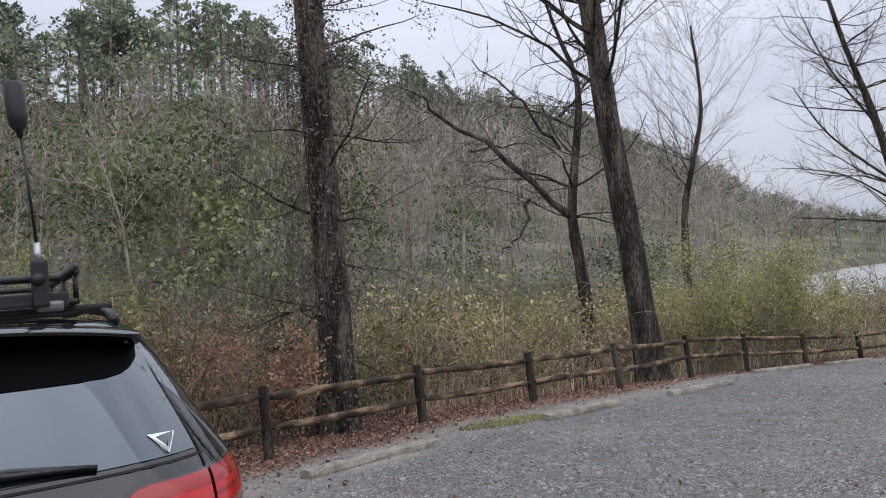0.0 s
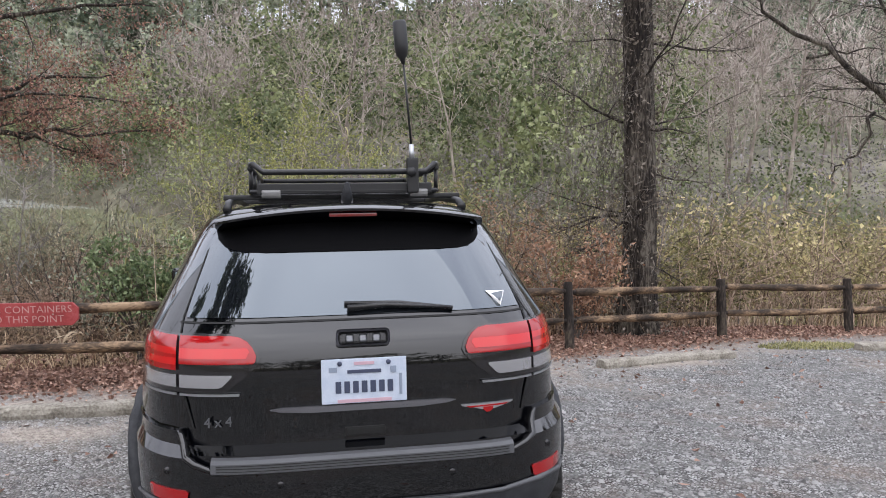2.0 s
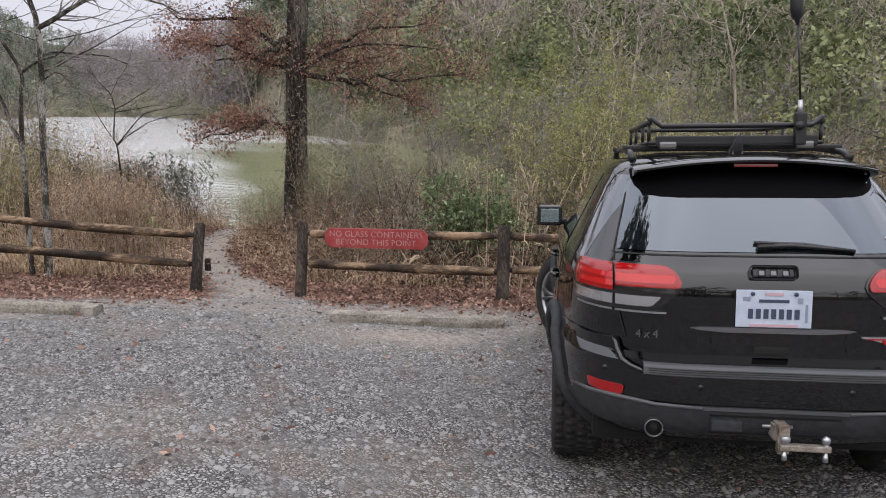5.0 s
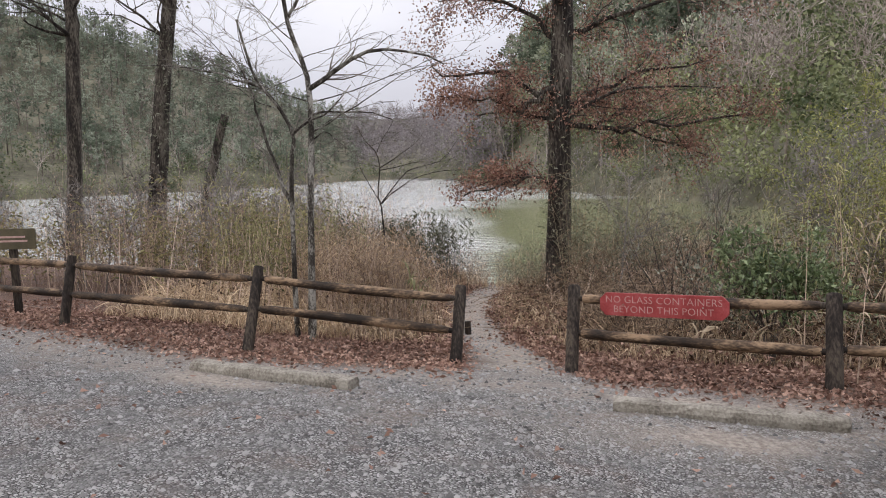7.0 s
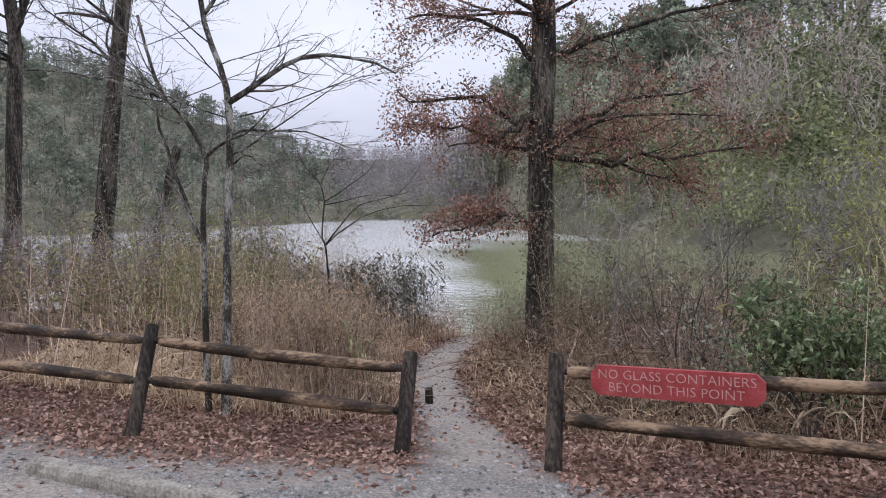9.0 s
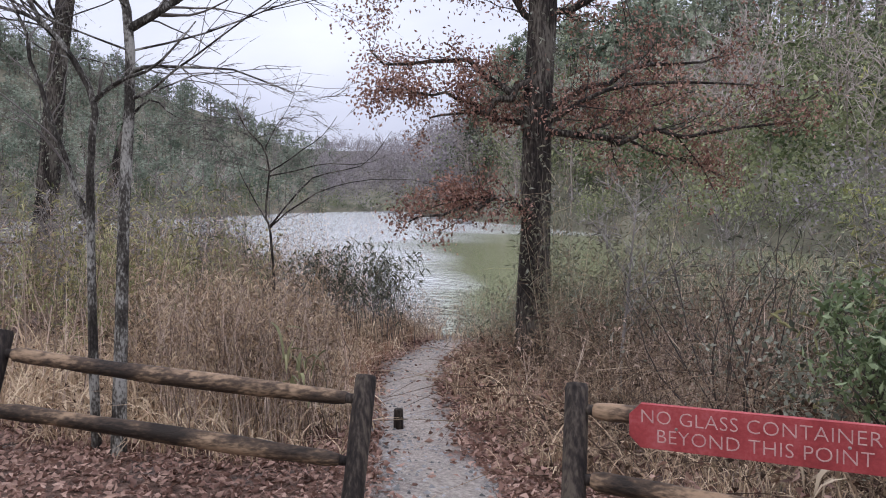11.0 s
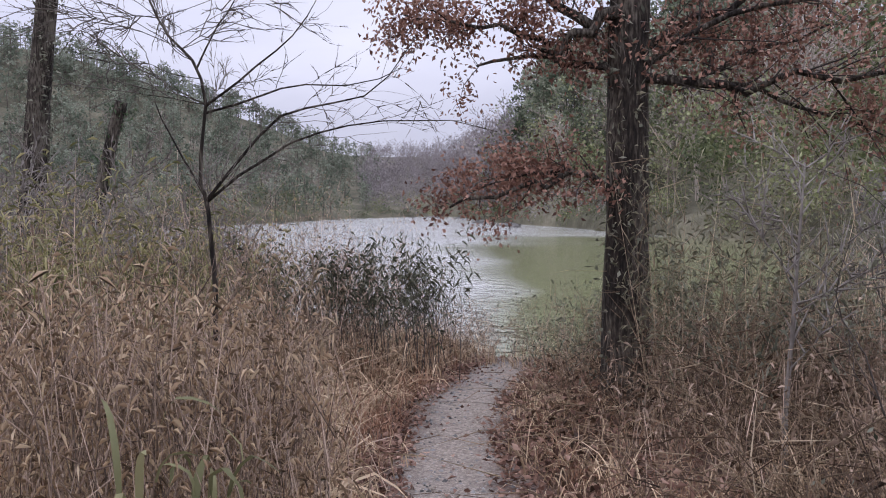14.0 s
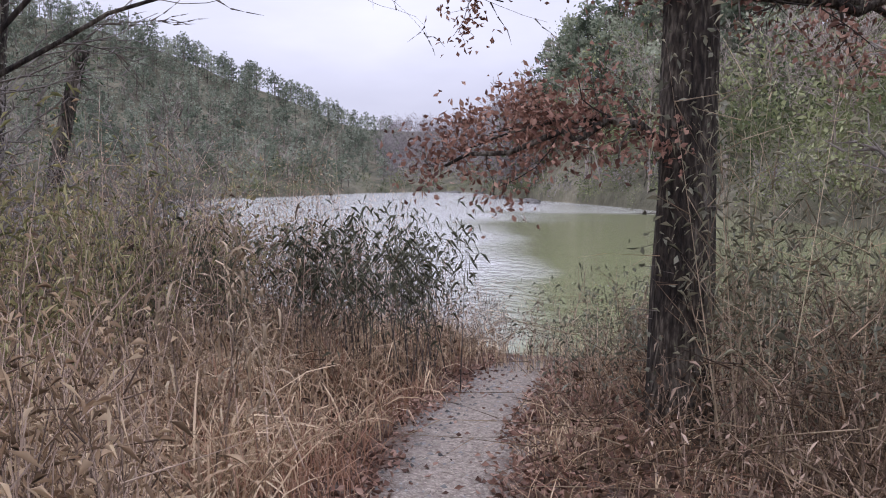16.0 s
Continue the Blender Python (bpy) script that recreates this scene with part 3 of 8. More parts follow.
# the land round the river, by bearing (degrees to the left of ahead): the shore's distance, the ridge's distance, the tree tops' angle over the horizon
BEARING = [-180, -130, -90, -60, -40, -30, -26, -22, -19, -11, 2, 9, 15, 21, 30, 36, 40, 46, 50, 53, 55.5, 56.5, 58.5, 60.5, 63, 68, 70, 72, 75, 80, 85, 92, 100, 115, 130, 150, 180]
SHORE = [34, 34, 40, 90, 190, 200, 130, 90, 60, 48, 43, 43, 43, 45, 48, 54, 60, 74, 88, 105, 120, 130, 150, 220, 250, 240, 225, 205, 190, 180, 175, 170, 160, 140, 90, 40, 34]
RIDGE = [75, 75, 90, 250, 420, 460, 450, 392, 350, 270, 200, 178, 164, 158, 150, 145, 140, 133, 132, 140, 152, 160, 185, 330, 500, 480, 340, 320, 300, 290, 285, 285, 280, 250, 170, 80, 75]
TOPS = [9, 9, 9, 4, 1.8, 1.9, 2.6, 4.2, 6.5, 10.5, 14.1, 15.8, 17.9, 17.6, 17.2, 15.4, 13.9, 12.1, 11.2, 10.3, 8.2, 6.3, 5.4, 4.5, 4.4, 4.5, 5.1, 6.1, 7.3, 9.4, 11.0, 12.0, 13.5, 14, 12, 9.5, 9]


def wood_height(b):
    return np.interp(b, [-60, -20, 0, 9, 32, 42, 55, 60, 70, 180], [9, 11, 13, 19, 20, 16, 13, 9, 8.5, 9])


def hill_z(b, r):
    sh, rd, top = np.interp(b, BEARING, SHORE), np.interp(b, BEARING, RIDGE), np.interp(b, BEARING, TOPS)
    peak = rd * np.tan(np.radians(top)) + 1.2 - 0.9 * wood_height(b) - WATER_Z
    k = np.clip((r - sh) / (rd - sh), 0, 3)
    z = WATER_Z - 1.2 + 2.6 * ease(-0.02, 0.035, k) + np.maximum(peak, 0.5) * np.where(k < 1, 0.35 * k + 0.65 * k * k * (1.6 - 0.6 * k), 1 - 0.25 * ease(1, 2.5, k))
    return z + (0.6 * lumps(b * 0.9, r / 9, 2.0) + 0.3 * lumps(b * 1.7, r / 4, 1.0)) * ease(0.02, 0.3, k)


def polar(b, r):
    a = np.radians(b)
    return np.stack([-np.sin(a) * r, np.cos(a) * r, hill_z(b, r)], -1)


def build_hills():
    b = np.linspace(-180, 180, 361)[:-1]
    k = np.array([-0.03, -0.01, 0.0, 0.01, 0.03, 0.07, 0.14, 0.22, 0.32, 0.43, 0.55, 0.67, 0.78, 0.88, 0.96, 1.0, 1.06, 1.2, 1.5, 2.0, 3.0])
    gb, gk = np.meshgrid(b, k, indexing="ij")
    sh, rd = np.interp(gb, BEARING, SHORE), np.interp(gb, BEARING, RIDGE)
    v = polar(gb, sh + gk * (rd - sh)).reshape(-1, 3)
    n, m = len(b), len(k)
    i, j = np.meshgrid(np.arange(n), np.arange(m - 1), indexing="ij")
    o, q = (i * m + j).ravel(), (((i + 1) % n) * m + j).ravel()
    bag = Bag()
    bag.add(v, np.concatenate([np.stack([o, o + 1, q + 1], 1), np.stack([o, q + 1, q], 1)]))
    tagged(new("hillside", bag.mesh("hillside", M_HILL, True)), "steep wooded hills round the river bend", "hill", "", "structure")


build_hills()


# ---- the woods on the hills ----
def wood_bare(rng, far=False):
    """A leafless tree one metre high."""
    bag = Bag()
    spec = dict(steps=(4, 3, 2), bend=(0.06, 0.16, 0.2), lift=(0.02, 0.1, 0.08), taper=(0.25, 0.3, 0.3), kids=(14 if not far else 9, 5.2 if not far else 2.4, 0),
                first=(0.36, 0.15, 0), spread=(0.5, 1.2), shrink=(0.34, 0.6))
    out = []
    grow(rng, (0, 0, -0.05), (rng.normal(0, 0.06), rng.normal(0, 0.06), 1), 0.9, 0.009, 0, spec, out)
    for pts, radii, level in out:
        if level == 0:
            tube(bag, pts, radii, 4, cap=False)
        else:
            spikes(bag, pts[:-1], pts[1:], np.maximum(radii[:-1], 0.0029 if not far else 0.007))
    return np.concatenate(bag.v), np.concatenate(bag.f)


def wood_pine(rng, tall=0.45, clumps=34, per=10, big=1.0, wide=1.0):
    """A pine one metre high with a bare lower trunk: trunk, needle clumps."""
    wood, green = Bag(), Bag()
    tube(wood, [(0, 0, -0.05), (rng.normal(0, 0.01), 0, 0.5), (rng.normal(0, 0.02), 0, 0.97)], (0.014, 0.011, 0.003), 4, cap=False)
    k = rng.uniform(0, 1, clumps) ** 0.85
    z = tall + (1 - tall) * k * 0.97
    r = wide * (0.03 + 0.15 * np.sin(np.clip(1 - k, 0, 1) * 2.4) ** 0.8) * rng.uniform(0.3, 1.15, clumps)
    a = rng.uniform(0, 2 * math.pi, clumps)
    c = np.stack([r * np.cos(a), r * np.sin(a), z], 1)
    if big < 1.3:
        spikes(wood, np.stack([0 * r, 0 * r, z - 0.03], 1)[::3], c[::3], 0.004)
    p = np.repeat(c, per, 0) + rng.normal(0, 0.022, (clumps * per, 3)) * (1, 1, 0.55)
    d = rng.normal(0, 1, (clumps * per, 3)) + np.repeat(np.stack([np.cos(a), np.sin(a), 0 * a + 0.4], 1), per, 0)
    leaves(green, p, d, big * rng.uniform(0.045, 0.085, clumps * per), big * rng.uniform(0.03, 0.05, clumps * per))
    return [(np.concatenate(b.v), np.concatenate(b.f)) for b in (wood, green)]


def wood_bush(rng, n=130, lean=0.3, fine=1.0):
    """A leafy evergreen crown one metre high, loose at its edge."""
    bag = Bag()
    blobs = rng.normal(0, 1, (14, 3)) * (0.17, 0.17, 0.2) + (0, 0, 0.55)
    p = blobs[rng.integers(0, 14, n)] + rng.normal(0, 0.085, (n, 3))
    p[:, 2] = np.abs(p[:, 2])
    leaves(bag, p, rng.normal(0, 1, (n, 3)) + (0, 0, lean), fine * rng.uniform(0.05, 0.11, n), fine * rng.uniform(0.03, 0.06, n))
    return np.concatenate(bag.v), np.concatenate(bag.f)


def scatter(bag, protos, places, sizes, rng, squash=None):
    for c, (p, s) in enumerate(zip(places, sizes)):
        v, f = protos[rng.integers(len(protos))]
        a = rng.uniform(0, 2 * math.pi)
        ca, sa = math.cos(a) * s, math.sin(a) * s
        q = np.stack([v[:, 0] * ca - v[:, 1] * sa, v[:, 0] * sa + v[:, 1] * ca, v[:, 2] * s], 1)
        if squash is not None:
            q[:, :2] *= squash
        bag.add(q + p, f)


def pick(rng, n, b0, b1, k0, k1, power=1.0):
    b = rng.uniform(b0, b1, n)
    k = k0 + (k1 - k0) * rng.uniform(0, 1, n) ** power
    sh, rd = np.interp(b, BEARING, SHORE), np.interp(b, BEARING, RIDGE)
    return polar(b, sh + k * (rd - sh)), b, k


def build_woods():
    rng = np.random.default_rng(11)
    bare, bare_far = [wood_bare(rng) for _ in range(7)], [wood_bare(rng, True) for _ in range(5)]
    pines, pines_far = [wood_pine(rng, t, 42, 11, 0.6, 1.15) for t in (0.24, 0.36, 0.44, 0.3, 0.5, 0.4, 0.27)], [wood_pine(rng, 0.16, 26, 6, 1.05, 1.4) for _ in range(5)]
    cedars, hazy, shore = [wood_bush(rng, 340, 0.3, 0.46) for _ in range(6)], [wood_bush(rng, 130, 0.3, 0.7) for _ in range(5)], [wood_bush(rng, 75) for _ in range(5)]
    wood, purple, needles, far_needles, green, trunks = Bag(), Bag(), Bag(), Bag(), Bag(), Bag()
    # the near hill across the river
    p, b, k = pick(rng, 470, -32, 60, 0.02, 0.97)
    scatter(wood, bare, p, rng.uniform(8, 15, len(p)), rng)
    p, b, k = pick(rng, 150, -30, 5, 0.02, 0.95)
    scatter(wood, bare, p, rng.uniform(8, 13, len(p)), rng)
    p, b, k = pick(rng, 470, 6, 60, 0.03, 0.75)
    ok = lumps(b, 40 * k, 5.0, 2) > -0.15
    p, b, k = p[ok], b[ok], k[ok]
    scatter(green, cedars, p, rng.uniform(6, 12, len(p)) * (0.75 + 0.45 * (lumps(b, 40 * k, 5.0, 2) > 0)), rng)
    p, b, k = pick(rng, 60, -30, 5, 0.0, 0.7)
    scatter(green, cedars, p, rng.uniform(4, 8, len(p)), rng)
    p, b, k = pick(rng, 330, -32, 60, 0.0, 0.045)
    scatter(green, shore, p, rng.uniform(1.5, 4, len(p)), rng)
    p, b, k = pick(rng, 110, -32, 60, 0.0, 0.06)
    scatter(purple, hazy, p, rng.uniform(1.5, 5, len(p)), rng)
    p, b, k = pick(rng, 260, -32, 57, 0.72, 1.12)
    ok = (b < 4) | (b > 36) | (k > 0.8)
    p, b = p[ok], b[ok]
    q, b2, k = pick(rng, 34, 6, 50, 0.5, 0.85)
    q2, b3, k = pick(rng, 90, 42, 57, 0.3, 1.0)
    q, b2 = np.concatenate([q, q2]), np.concatenate([b2, b3])
    p, b = np.concatenate([p, q]), np.concatenate([b, b2])
    s = rng.uniform(0.75, 1.15, len(p)) * wood_height(b)
    for part_of, bag in ((0, trunks), (1, needles)):
        scatter(bag, [q[part_of] for q in pines], p, s, np.random.default_rng(5))
    # the far end of the valley
    p, b, k = pick(rng, 330, 56, 67, 0.0, 0.9, 0.8)
    scatter(purple, hazy, p, rng.uniform(8, 12, len(p)), rng)
    p, b, k = pick(rng, 240, 56, 67.5, 0.35, 1.1)
    scatter(purple, bare_far, p, rng.uniform(9, 13, len(p)), rng)
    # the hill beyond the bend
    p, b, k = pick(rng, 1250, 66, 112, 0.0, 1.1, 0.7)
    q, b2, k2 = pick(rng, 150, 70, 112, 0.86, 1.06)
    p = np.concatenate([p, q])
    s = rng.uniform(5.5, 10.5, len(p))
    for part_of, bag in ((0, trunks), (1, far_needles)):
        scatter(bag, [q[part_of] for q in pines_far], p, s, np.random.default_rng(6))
    p, b, k = pick(rng, 110, 70, 112, 0.0, 0.6)
    scatter(wood, bare_far, p, rng.uniform(7, 11, len(p)), rng)
    p, b, k = pick(rng, 150, 60, 112, 0.0, 0.25)
    scatter(green, shore, p, rng.uniform(4, 8, len(p)), rng)
    p, b, k = pick(rng, 420, 57, 112, 0.0, 0.025)
    scatter(green, shore, p, rng.uniform(1.5, 4, len(p)), rng)
    p, b, k = pick(rng, 130, -32, 0, 0.3, 0.7)
    q, b2, k2 = pick(rng, 420, -30, 4, 0.72, 1.04)
    p = np.concatenate([p, q])
    s = rng.uniform(6.5, 11, len(p))
    for part_of, bag in ((0, trunks), (1, needles)):
        scatter(bag, [q[part_of] for q in pines_far], p, s, np.random.default_rng(9))
    # woods behind the lot, which the car's glass mirrors
    p, b, k = pick(rng, 260, 118, 325, 0.0, 1.0)
    b = np.where(b > 180, b - 360, b)
    sh, rd = np.interp(b, BEARING, SHORE), np.interp(b, BEARING, RIDGE)
    p = polar(b, sh + k * (rd - sh))
    scatter(wood, bare_far, p[:190], rng.uniform(9, 14, 190), rng)
    for part_of, bag in ((0, trunks), (1, needles)):
        scatter(bag, [q[part_of] for q in pines_far], p[190:], np.linspace(10, 16, 70), np.random.default_rng(8))
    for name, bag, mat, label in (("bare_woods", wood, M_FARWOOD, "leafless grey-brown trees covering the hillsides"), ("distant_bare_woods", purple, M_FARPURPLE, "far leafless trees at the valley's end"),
                                  ("pine_crowns", needles, M_PINE, "dark green pine crowns along the ridges"), ("distant_pine_crowns", far_needles, M_PINE_FAR, "pines on the hill beyond the bend, haze painted grey-green"), ("pine_trunks", trunks, M_PINE_TRUNK, "bare grey pine trunks on the hills"),
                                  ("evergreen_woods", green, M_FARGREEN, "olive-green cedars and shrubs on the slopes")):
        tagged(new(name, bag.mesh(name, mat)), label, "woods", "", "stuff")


build_woods()


def build_shoals():
    """Low dark rocks where the river narrows."""
    rng = np.random.default_rng(41)
    for k in range(11):
        b = rng.uniform(56, 64)
        r = float(np.interp(b, BEARING, SHORE)) - rng.uniform(2, 22)
        bag = Bag()
        a = np.linspace(0, 2 * math.pi, 9, endpoint=False)
        size = rng.uniform(0.7, 2.6)
        rings = []
        for z, f in ((-0.5, 1.1), (0.12, 1.0), (0.32, 0.7), (0.42, 0.3)):
            q = f * size * rng.uniform(0.75, 1.2, 9)
            rings.append(np.stack([q * np.cos(a), 0.6 * q * np.sin(a), z * size * 0.6 + rng.normal(0, 0.04, 9)], 1))
        v, f = np.concatenate(rings), []
        i, j = np.arange(9), (np.arange(9) + 1) % 9
        for q in range(3):
            f += [np.stack([q * 9 + i, q * 9 + j, q * 9 + 9 + j], 1), np.stack([q * 9 + i, q * 9 + 9 + j, q * 9 + 9 + i], 1)]
        f.append(np.stack([np.full(7, 27), 27 + np.arange(1, 8), 27 + np.arange(2, 9)], 1))
        bag.add(v, np.concatenate(f))
        ob = new("river_rock", bag.mesh("river_rock", M_ROCK, True))
        g = radians(b)
        ob.matrix_world = pose(-math.sin(g) * r, math.cos(g) * r, WATER_Z, 0, 0, rng.uniform(0, 360))
        tagged(ob, "low dark wet rock in the river narrows", "rock", "rocks in the river")


build_shoals()
# ---- rail fence, parking stops, signs ----
def post_top(x, y, lx, ly, top):
    """World foot and top of a post."""
    return on_ground(x, y), Vector(to_world((x + lx, y + ly, top)))


def build_post(x, y, lx, ly, top):
    foot, head = post_top(x, y, lx, ly, top)
    ax, hgt = (head - foot).normalized(), (head - foot).length
    ob = thing("fence_post", Matrix.Translation(foot), "weathered round timber fence post with a chamfered top", "fence post", "posts of the rail fence")
    bag = Bag()
    r = 0.068 + 0.006 * RNG.uniform(-1, 1)
    k = np.array([-0.25, 0.0, 0.25, 0.6, hgt - 0.03, hgt - 0.004, hgt])
    pts = np.array([tuple(ax * q) for q in k])
    tube(bag, pts, r * np.array([1.08, 1.06, 1.02, 1.0, 0.97, 0.88, 0.8]), 12, 0.025)
    bag_part("post", bag, M_POST, ob, smooth=True)
    return ob


def build_rail(a, b, ends=0.05, r=0.052, label="weathered round timber fence rail with tapered ends"):
    """A log between two posts, thinned where it enters them."""
    a, b = Vector(a), Vector(b)
    n = 12
    ob = thing("fence_rail", Matrix.Translation(a), label, "fence rail", "rails of the rail fence")
    bag = Bag()
    t = np.concatenate([[0.022, 0.03, 0.06], np.linspace(0.1, 0.9, n), [0.94, 0.97, 0.978]])
    sag = RNG.uniform(-0.015, 0.015, 2)
    bow = [Vector((sag[0] * math.sin(q * 3.1), sag[0] * math.sin(q * 6), sag[1] * math.sin(q * 3.1))) for q in t]
    pts = [tuple((b - a) * q + o) for q, o in zip(t, bow)]
    rad = np.where((t < 0.025) | (t > 0.975), 0.7, np.where((t < 0.04) | (t > 0.96), 0.86, 1.0)) * r * (1 + 0.1 * np.sin(t * 7 + sag[0] * 300)) * np.linspace(1.08, 0.95, len(t))
    tube(bag, pts, rad, 10, 0.03)
    for q, o in ((0.0, 0.03), (1.0, 0.97)):
        peg = Bag()
        tube(peg, [tuple((b - a) * q), tuple((b - a) * (0.5 * (q + o))), tuple((b - a) * o)], (0.58 * r, 0.6 * r, 0.64 * r), 9, 0.03)
        bag_part("tenon", peg, M_POST, ob, "dark tapered rail end", smooth=True)
    bag_part("rail", bag, M_RAIL, ob, smooth=True)
    return ob


GAP_AFTER = 3
tops = []
for spec in POSTS:
    build_post(*spec)
    tops.append(post_top(*spec))
for k in range(len(POSTS) - 1):
    if k == GAP_AFTER:
        continue
    (f0, t0), (f1, t1) = tops[k], tops[k + 1]
    h0, h1 = (t0 - f0).length, (t1 - f1).length
    for up in (0.135, 0.53):
        jit = RNG.uniform(-0.02, 0.02, 2)
        a, b = f0.lerp(t0, 1 - (up + jit[0]) / h0), f1.lerp(t1, 1 - (up + jit[1]) / h1)
        d = (b - a).normalized()
        build_rail(a + d * 0.05, b - d * 0.05)
# a sawn stub of an older post by the path
stub = thing("post_stub", on_ground(-11.31, 5.29), "short sawn stump of an old post beside the path", "stump")
bag = Bag()
tube(bag, [(0, 0, -0.1), (0, 0, 0.1), (0.01, 0, 0.2), (0.01, 0, 0.205)], (0.05, 0.05, 0.046, 0.042), 9, 0.04)
bag_part("stub", bag, M_POST, stub, smooth=True)


def build_stop(a, b, name_label):
    """A concrete parking stop from a to b on the lot, bevelled and worn."""
    pa, pb = on_ground(*a), on_ground(*b)
    mid, d = (pa + pb) / 2, pb - pa
    ln = d.length
    m = Matrix.Translation(mid) @ d.to_track_quat("X", "Z").to_matrix().to_4x4()
    ob = thing("parking_stop", m, name_label, "parking stop", "parking stops")
    prof = [(-0.085, -0.09), (-0.085, 0.04), (-0.072, 0.08), (-0.05, 0.095), (0.05, 0.095), (0.072, 0.08), (0.085, 0.04), (0.085, -0.09)]
    xs = np.concatenate([[-ln / 2, -ln / 2 + 0.02], np.linspace(-ln / 2 + 0.1, ln / 2 - 0.1, 13), [ln / 2 - 0.02, ln / 2]])
    bm = bmesh.new()
    rings = []
    for k, x in enumerate(xs):
        sc = 0.93 if k in (0, len(xs) - 1) else 1.0
        rings.append([bm.verts.new((x, y * sc + RNG.normal(0, 0.004), z * sc + RNG.normal(0, 0.005))) for y, z in prof])
    for r0, r1 in zip(rings[:-1], rings[1:]):
        for i in range(len(prof)):
            j = (i + 1) % len(prof)
            bm.faces.new((r0[i], r0[j], r1[j], r1[i]))
    bm.faces.new(rings[0])
    bm.faces.new(list(reversed(rings[-1])))
    part("block", bm, M_KERB, ob)
    for sx in (-0.3, 0.3):
        bag = Bag()
        tube(bag, [(sx * ln, 0, 0.085), (sx * ln, 0, 0.113)], (0.014, 0.012), 8)
        bag_part("steel_pin", bag, M_RUST, ob, "rusty steel pin head")


for a, b in (((-9.1, 0.75), (-7.38, 1.72)), ((-5.88, 3.32), (-4.7, 4.58)), ((-1.59, 8.2), (-0.24, 9.72)), ((1.3, 11.05), (2.58, 12.2)), ((3.6, 12.95), (5.0, 14.05)), ((6.66, 17.2), (8.47, 18.4)), ((9.47, 19.7), (11.37, 21.2))):
    build_stop(a, b, "weathered concrete parking stop with worn edges on gravel")


def text_mesh(body, size, depth, mat, parent, at, name="lettering", label="", space=1.0, thin=0.0):
    cu = bpy.data.curves.new("t", "FONT")
    cu.body, cu.size, cu.extrude, cu.align_x, cu.align_y, cu.space_character, cu.resolution_u, cu.offset = body, size, depth, "CENTER", "CENTER", space, 3, thin
    tmp = bpy.data.objects.new("t", cu)
    scene.collection.objects.link(tmp)
    me = bpy.data.meshes.new_from_object(tmp.evaluated_get(bpy.context.evaluated_depsgraph_get()))
    bpy.data.objects.remove(tmp)
    me.materials.clear()
    me.materials.append(mat)
    ob = new(name, me)
    ob.parent, ob.matrix_local = parent, at
    if label:
        tagged(ob, label)
    return ob


def rounded_board(w, h, d, r, steps=(0, 1, 2, 3, 4)):
    bm = bmesh.new()
    pts = []
    for cx, cz, a0 in ((w / 2 - r, h / 2 - r, 0), (-w / 2 + r, h / 2 - r, 90), (-w / 2 + r, -h / 2 + r, 180), (w / 2 - r, -h / 2 + r, 270)):
        for q in steps:
            a = radians(a0 + q * 22.5)
            pts.append((cx + r * math.cos(a), cz + r * math.sin(a)))
    front = [bm.verts.new((x, -d / 2, z)) for x, z in pts]
    back = [bm.verts.new((x, d / 2, z)) for x, z in pts]
    bm.faces.new(front)
    bm.faces.new(list(reversed(back)))
    for i in range(len(pts)):
        j = (i + 1) % len(pts)
        bm.faces.new((front[j], front[i], back[i], back[j]))
    return bm


def face_frame(origin, right):
    """x along the board, z up, -y towards the reader."""
    right = Vector(right).normalized()
    up = Vector((0, 0, 1))
    back = up.cross(right).normalized()
    up = right.cross(back)
    return Matrix.Translation(origin) @ Matrix((right, back, up)).transposed().to_4x4()


# the red board on the rail beside the gap
(f4, t4), (f5, t5) = tops[4], tops[5]
ra, rb = f4.lerp(t4, 1 - 0.135 / (t4 - f4).length), f5.lerp(t5, 1 - 0.135 / (t5 - f5).length)
rd = (rb - ra).normalized()
sign = thing("notice_sign", face_frame(ra.lerp(rb, 0.378) + Vector((0.67, -0.74, 0)) * 0.085 + Vector((0, 0, -0.035)), rd), "faded red wooden board with pale routed lettering on the rail", "sign")
part("board", rounded_board(1.29, 0.235, 0.036, 0.06, (0, 4)), M_SIGN, sign)
def letters(line, size, depth, mat, parent, at, label="", space=1.0, thin=0.0):
    """One mesh for each letter."""
    whole = text_mesh(line, size, depth, mat, parent, at, space=space, thin=thin)
    bm = bmesh.new()
    bm.from_mesh(whole.data)
    left = set(bm.verts)
    while left:
        seed = [min(left, key=lambda v: v.index)]
        isle = set(seed)
        while seed:
            for e in seed.pop().link_edges:
                for v in e.verts:
                    if v not in isle:
                        isle.add(v)
                        seed.append(v)
        left -= isle
        one = bmesh.new()
        twin = {v: one.verts.new(v.co) for v in sorted(isle, key=lambda v: v.index)}
        for f in bm.faces:
            if f.verts[0] in isle:
                one.faces.new([twin[v] for v in f.verts])
        ob = part("letter", one, mat, parent, label)
        ob.matrix_local = at
    bm.free()
    bpy.data.objects.remove(whole)


for line, z in (("NO GLASS CONTAINERS", 0.05), ("BEYOND THIS POINT", -0.05)):
    letters(line, 0.103, 0.002, M_LETTER, sign, pose(0 if z > 0 else 0.0, -0.02, z, 90), label="pale routed capital letters", space=1.03, thin=-0.0016)
for sx in (-0.4, 0.4):
    bag = Bag()
    tube(bag, [(sx, -0.016, 0.0), (sx, -0.022, 0.0)], (0.009, 0.008), 8)
    bag_part("bolt", bag, M_RUST, sign)

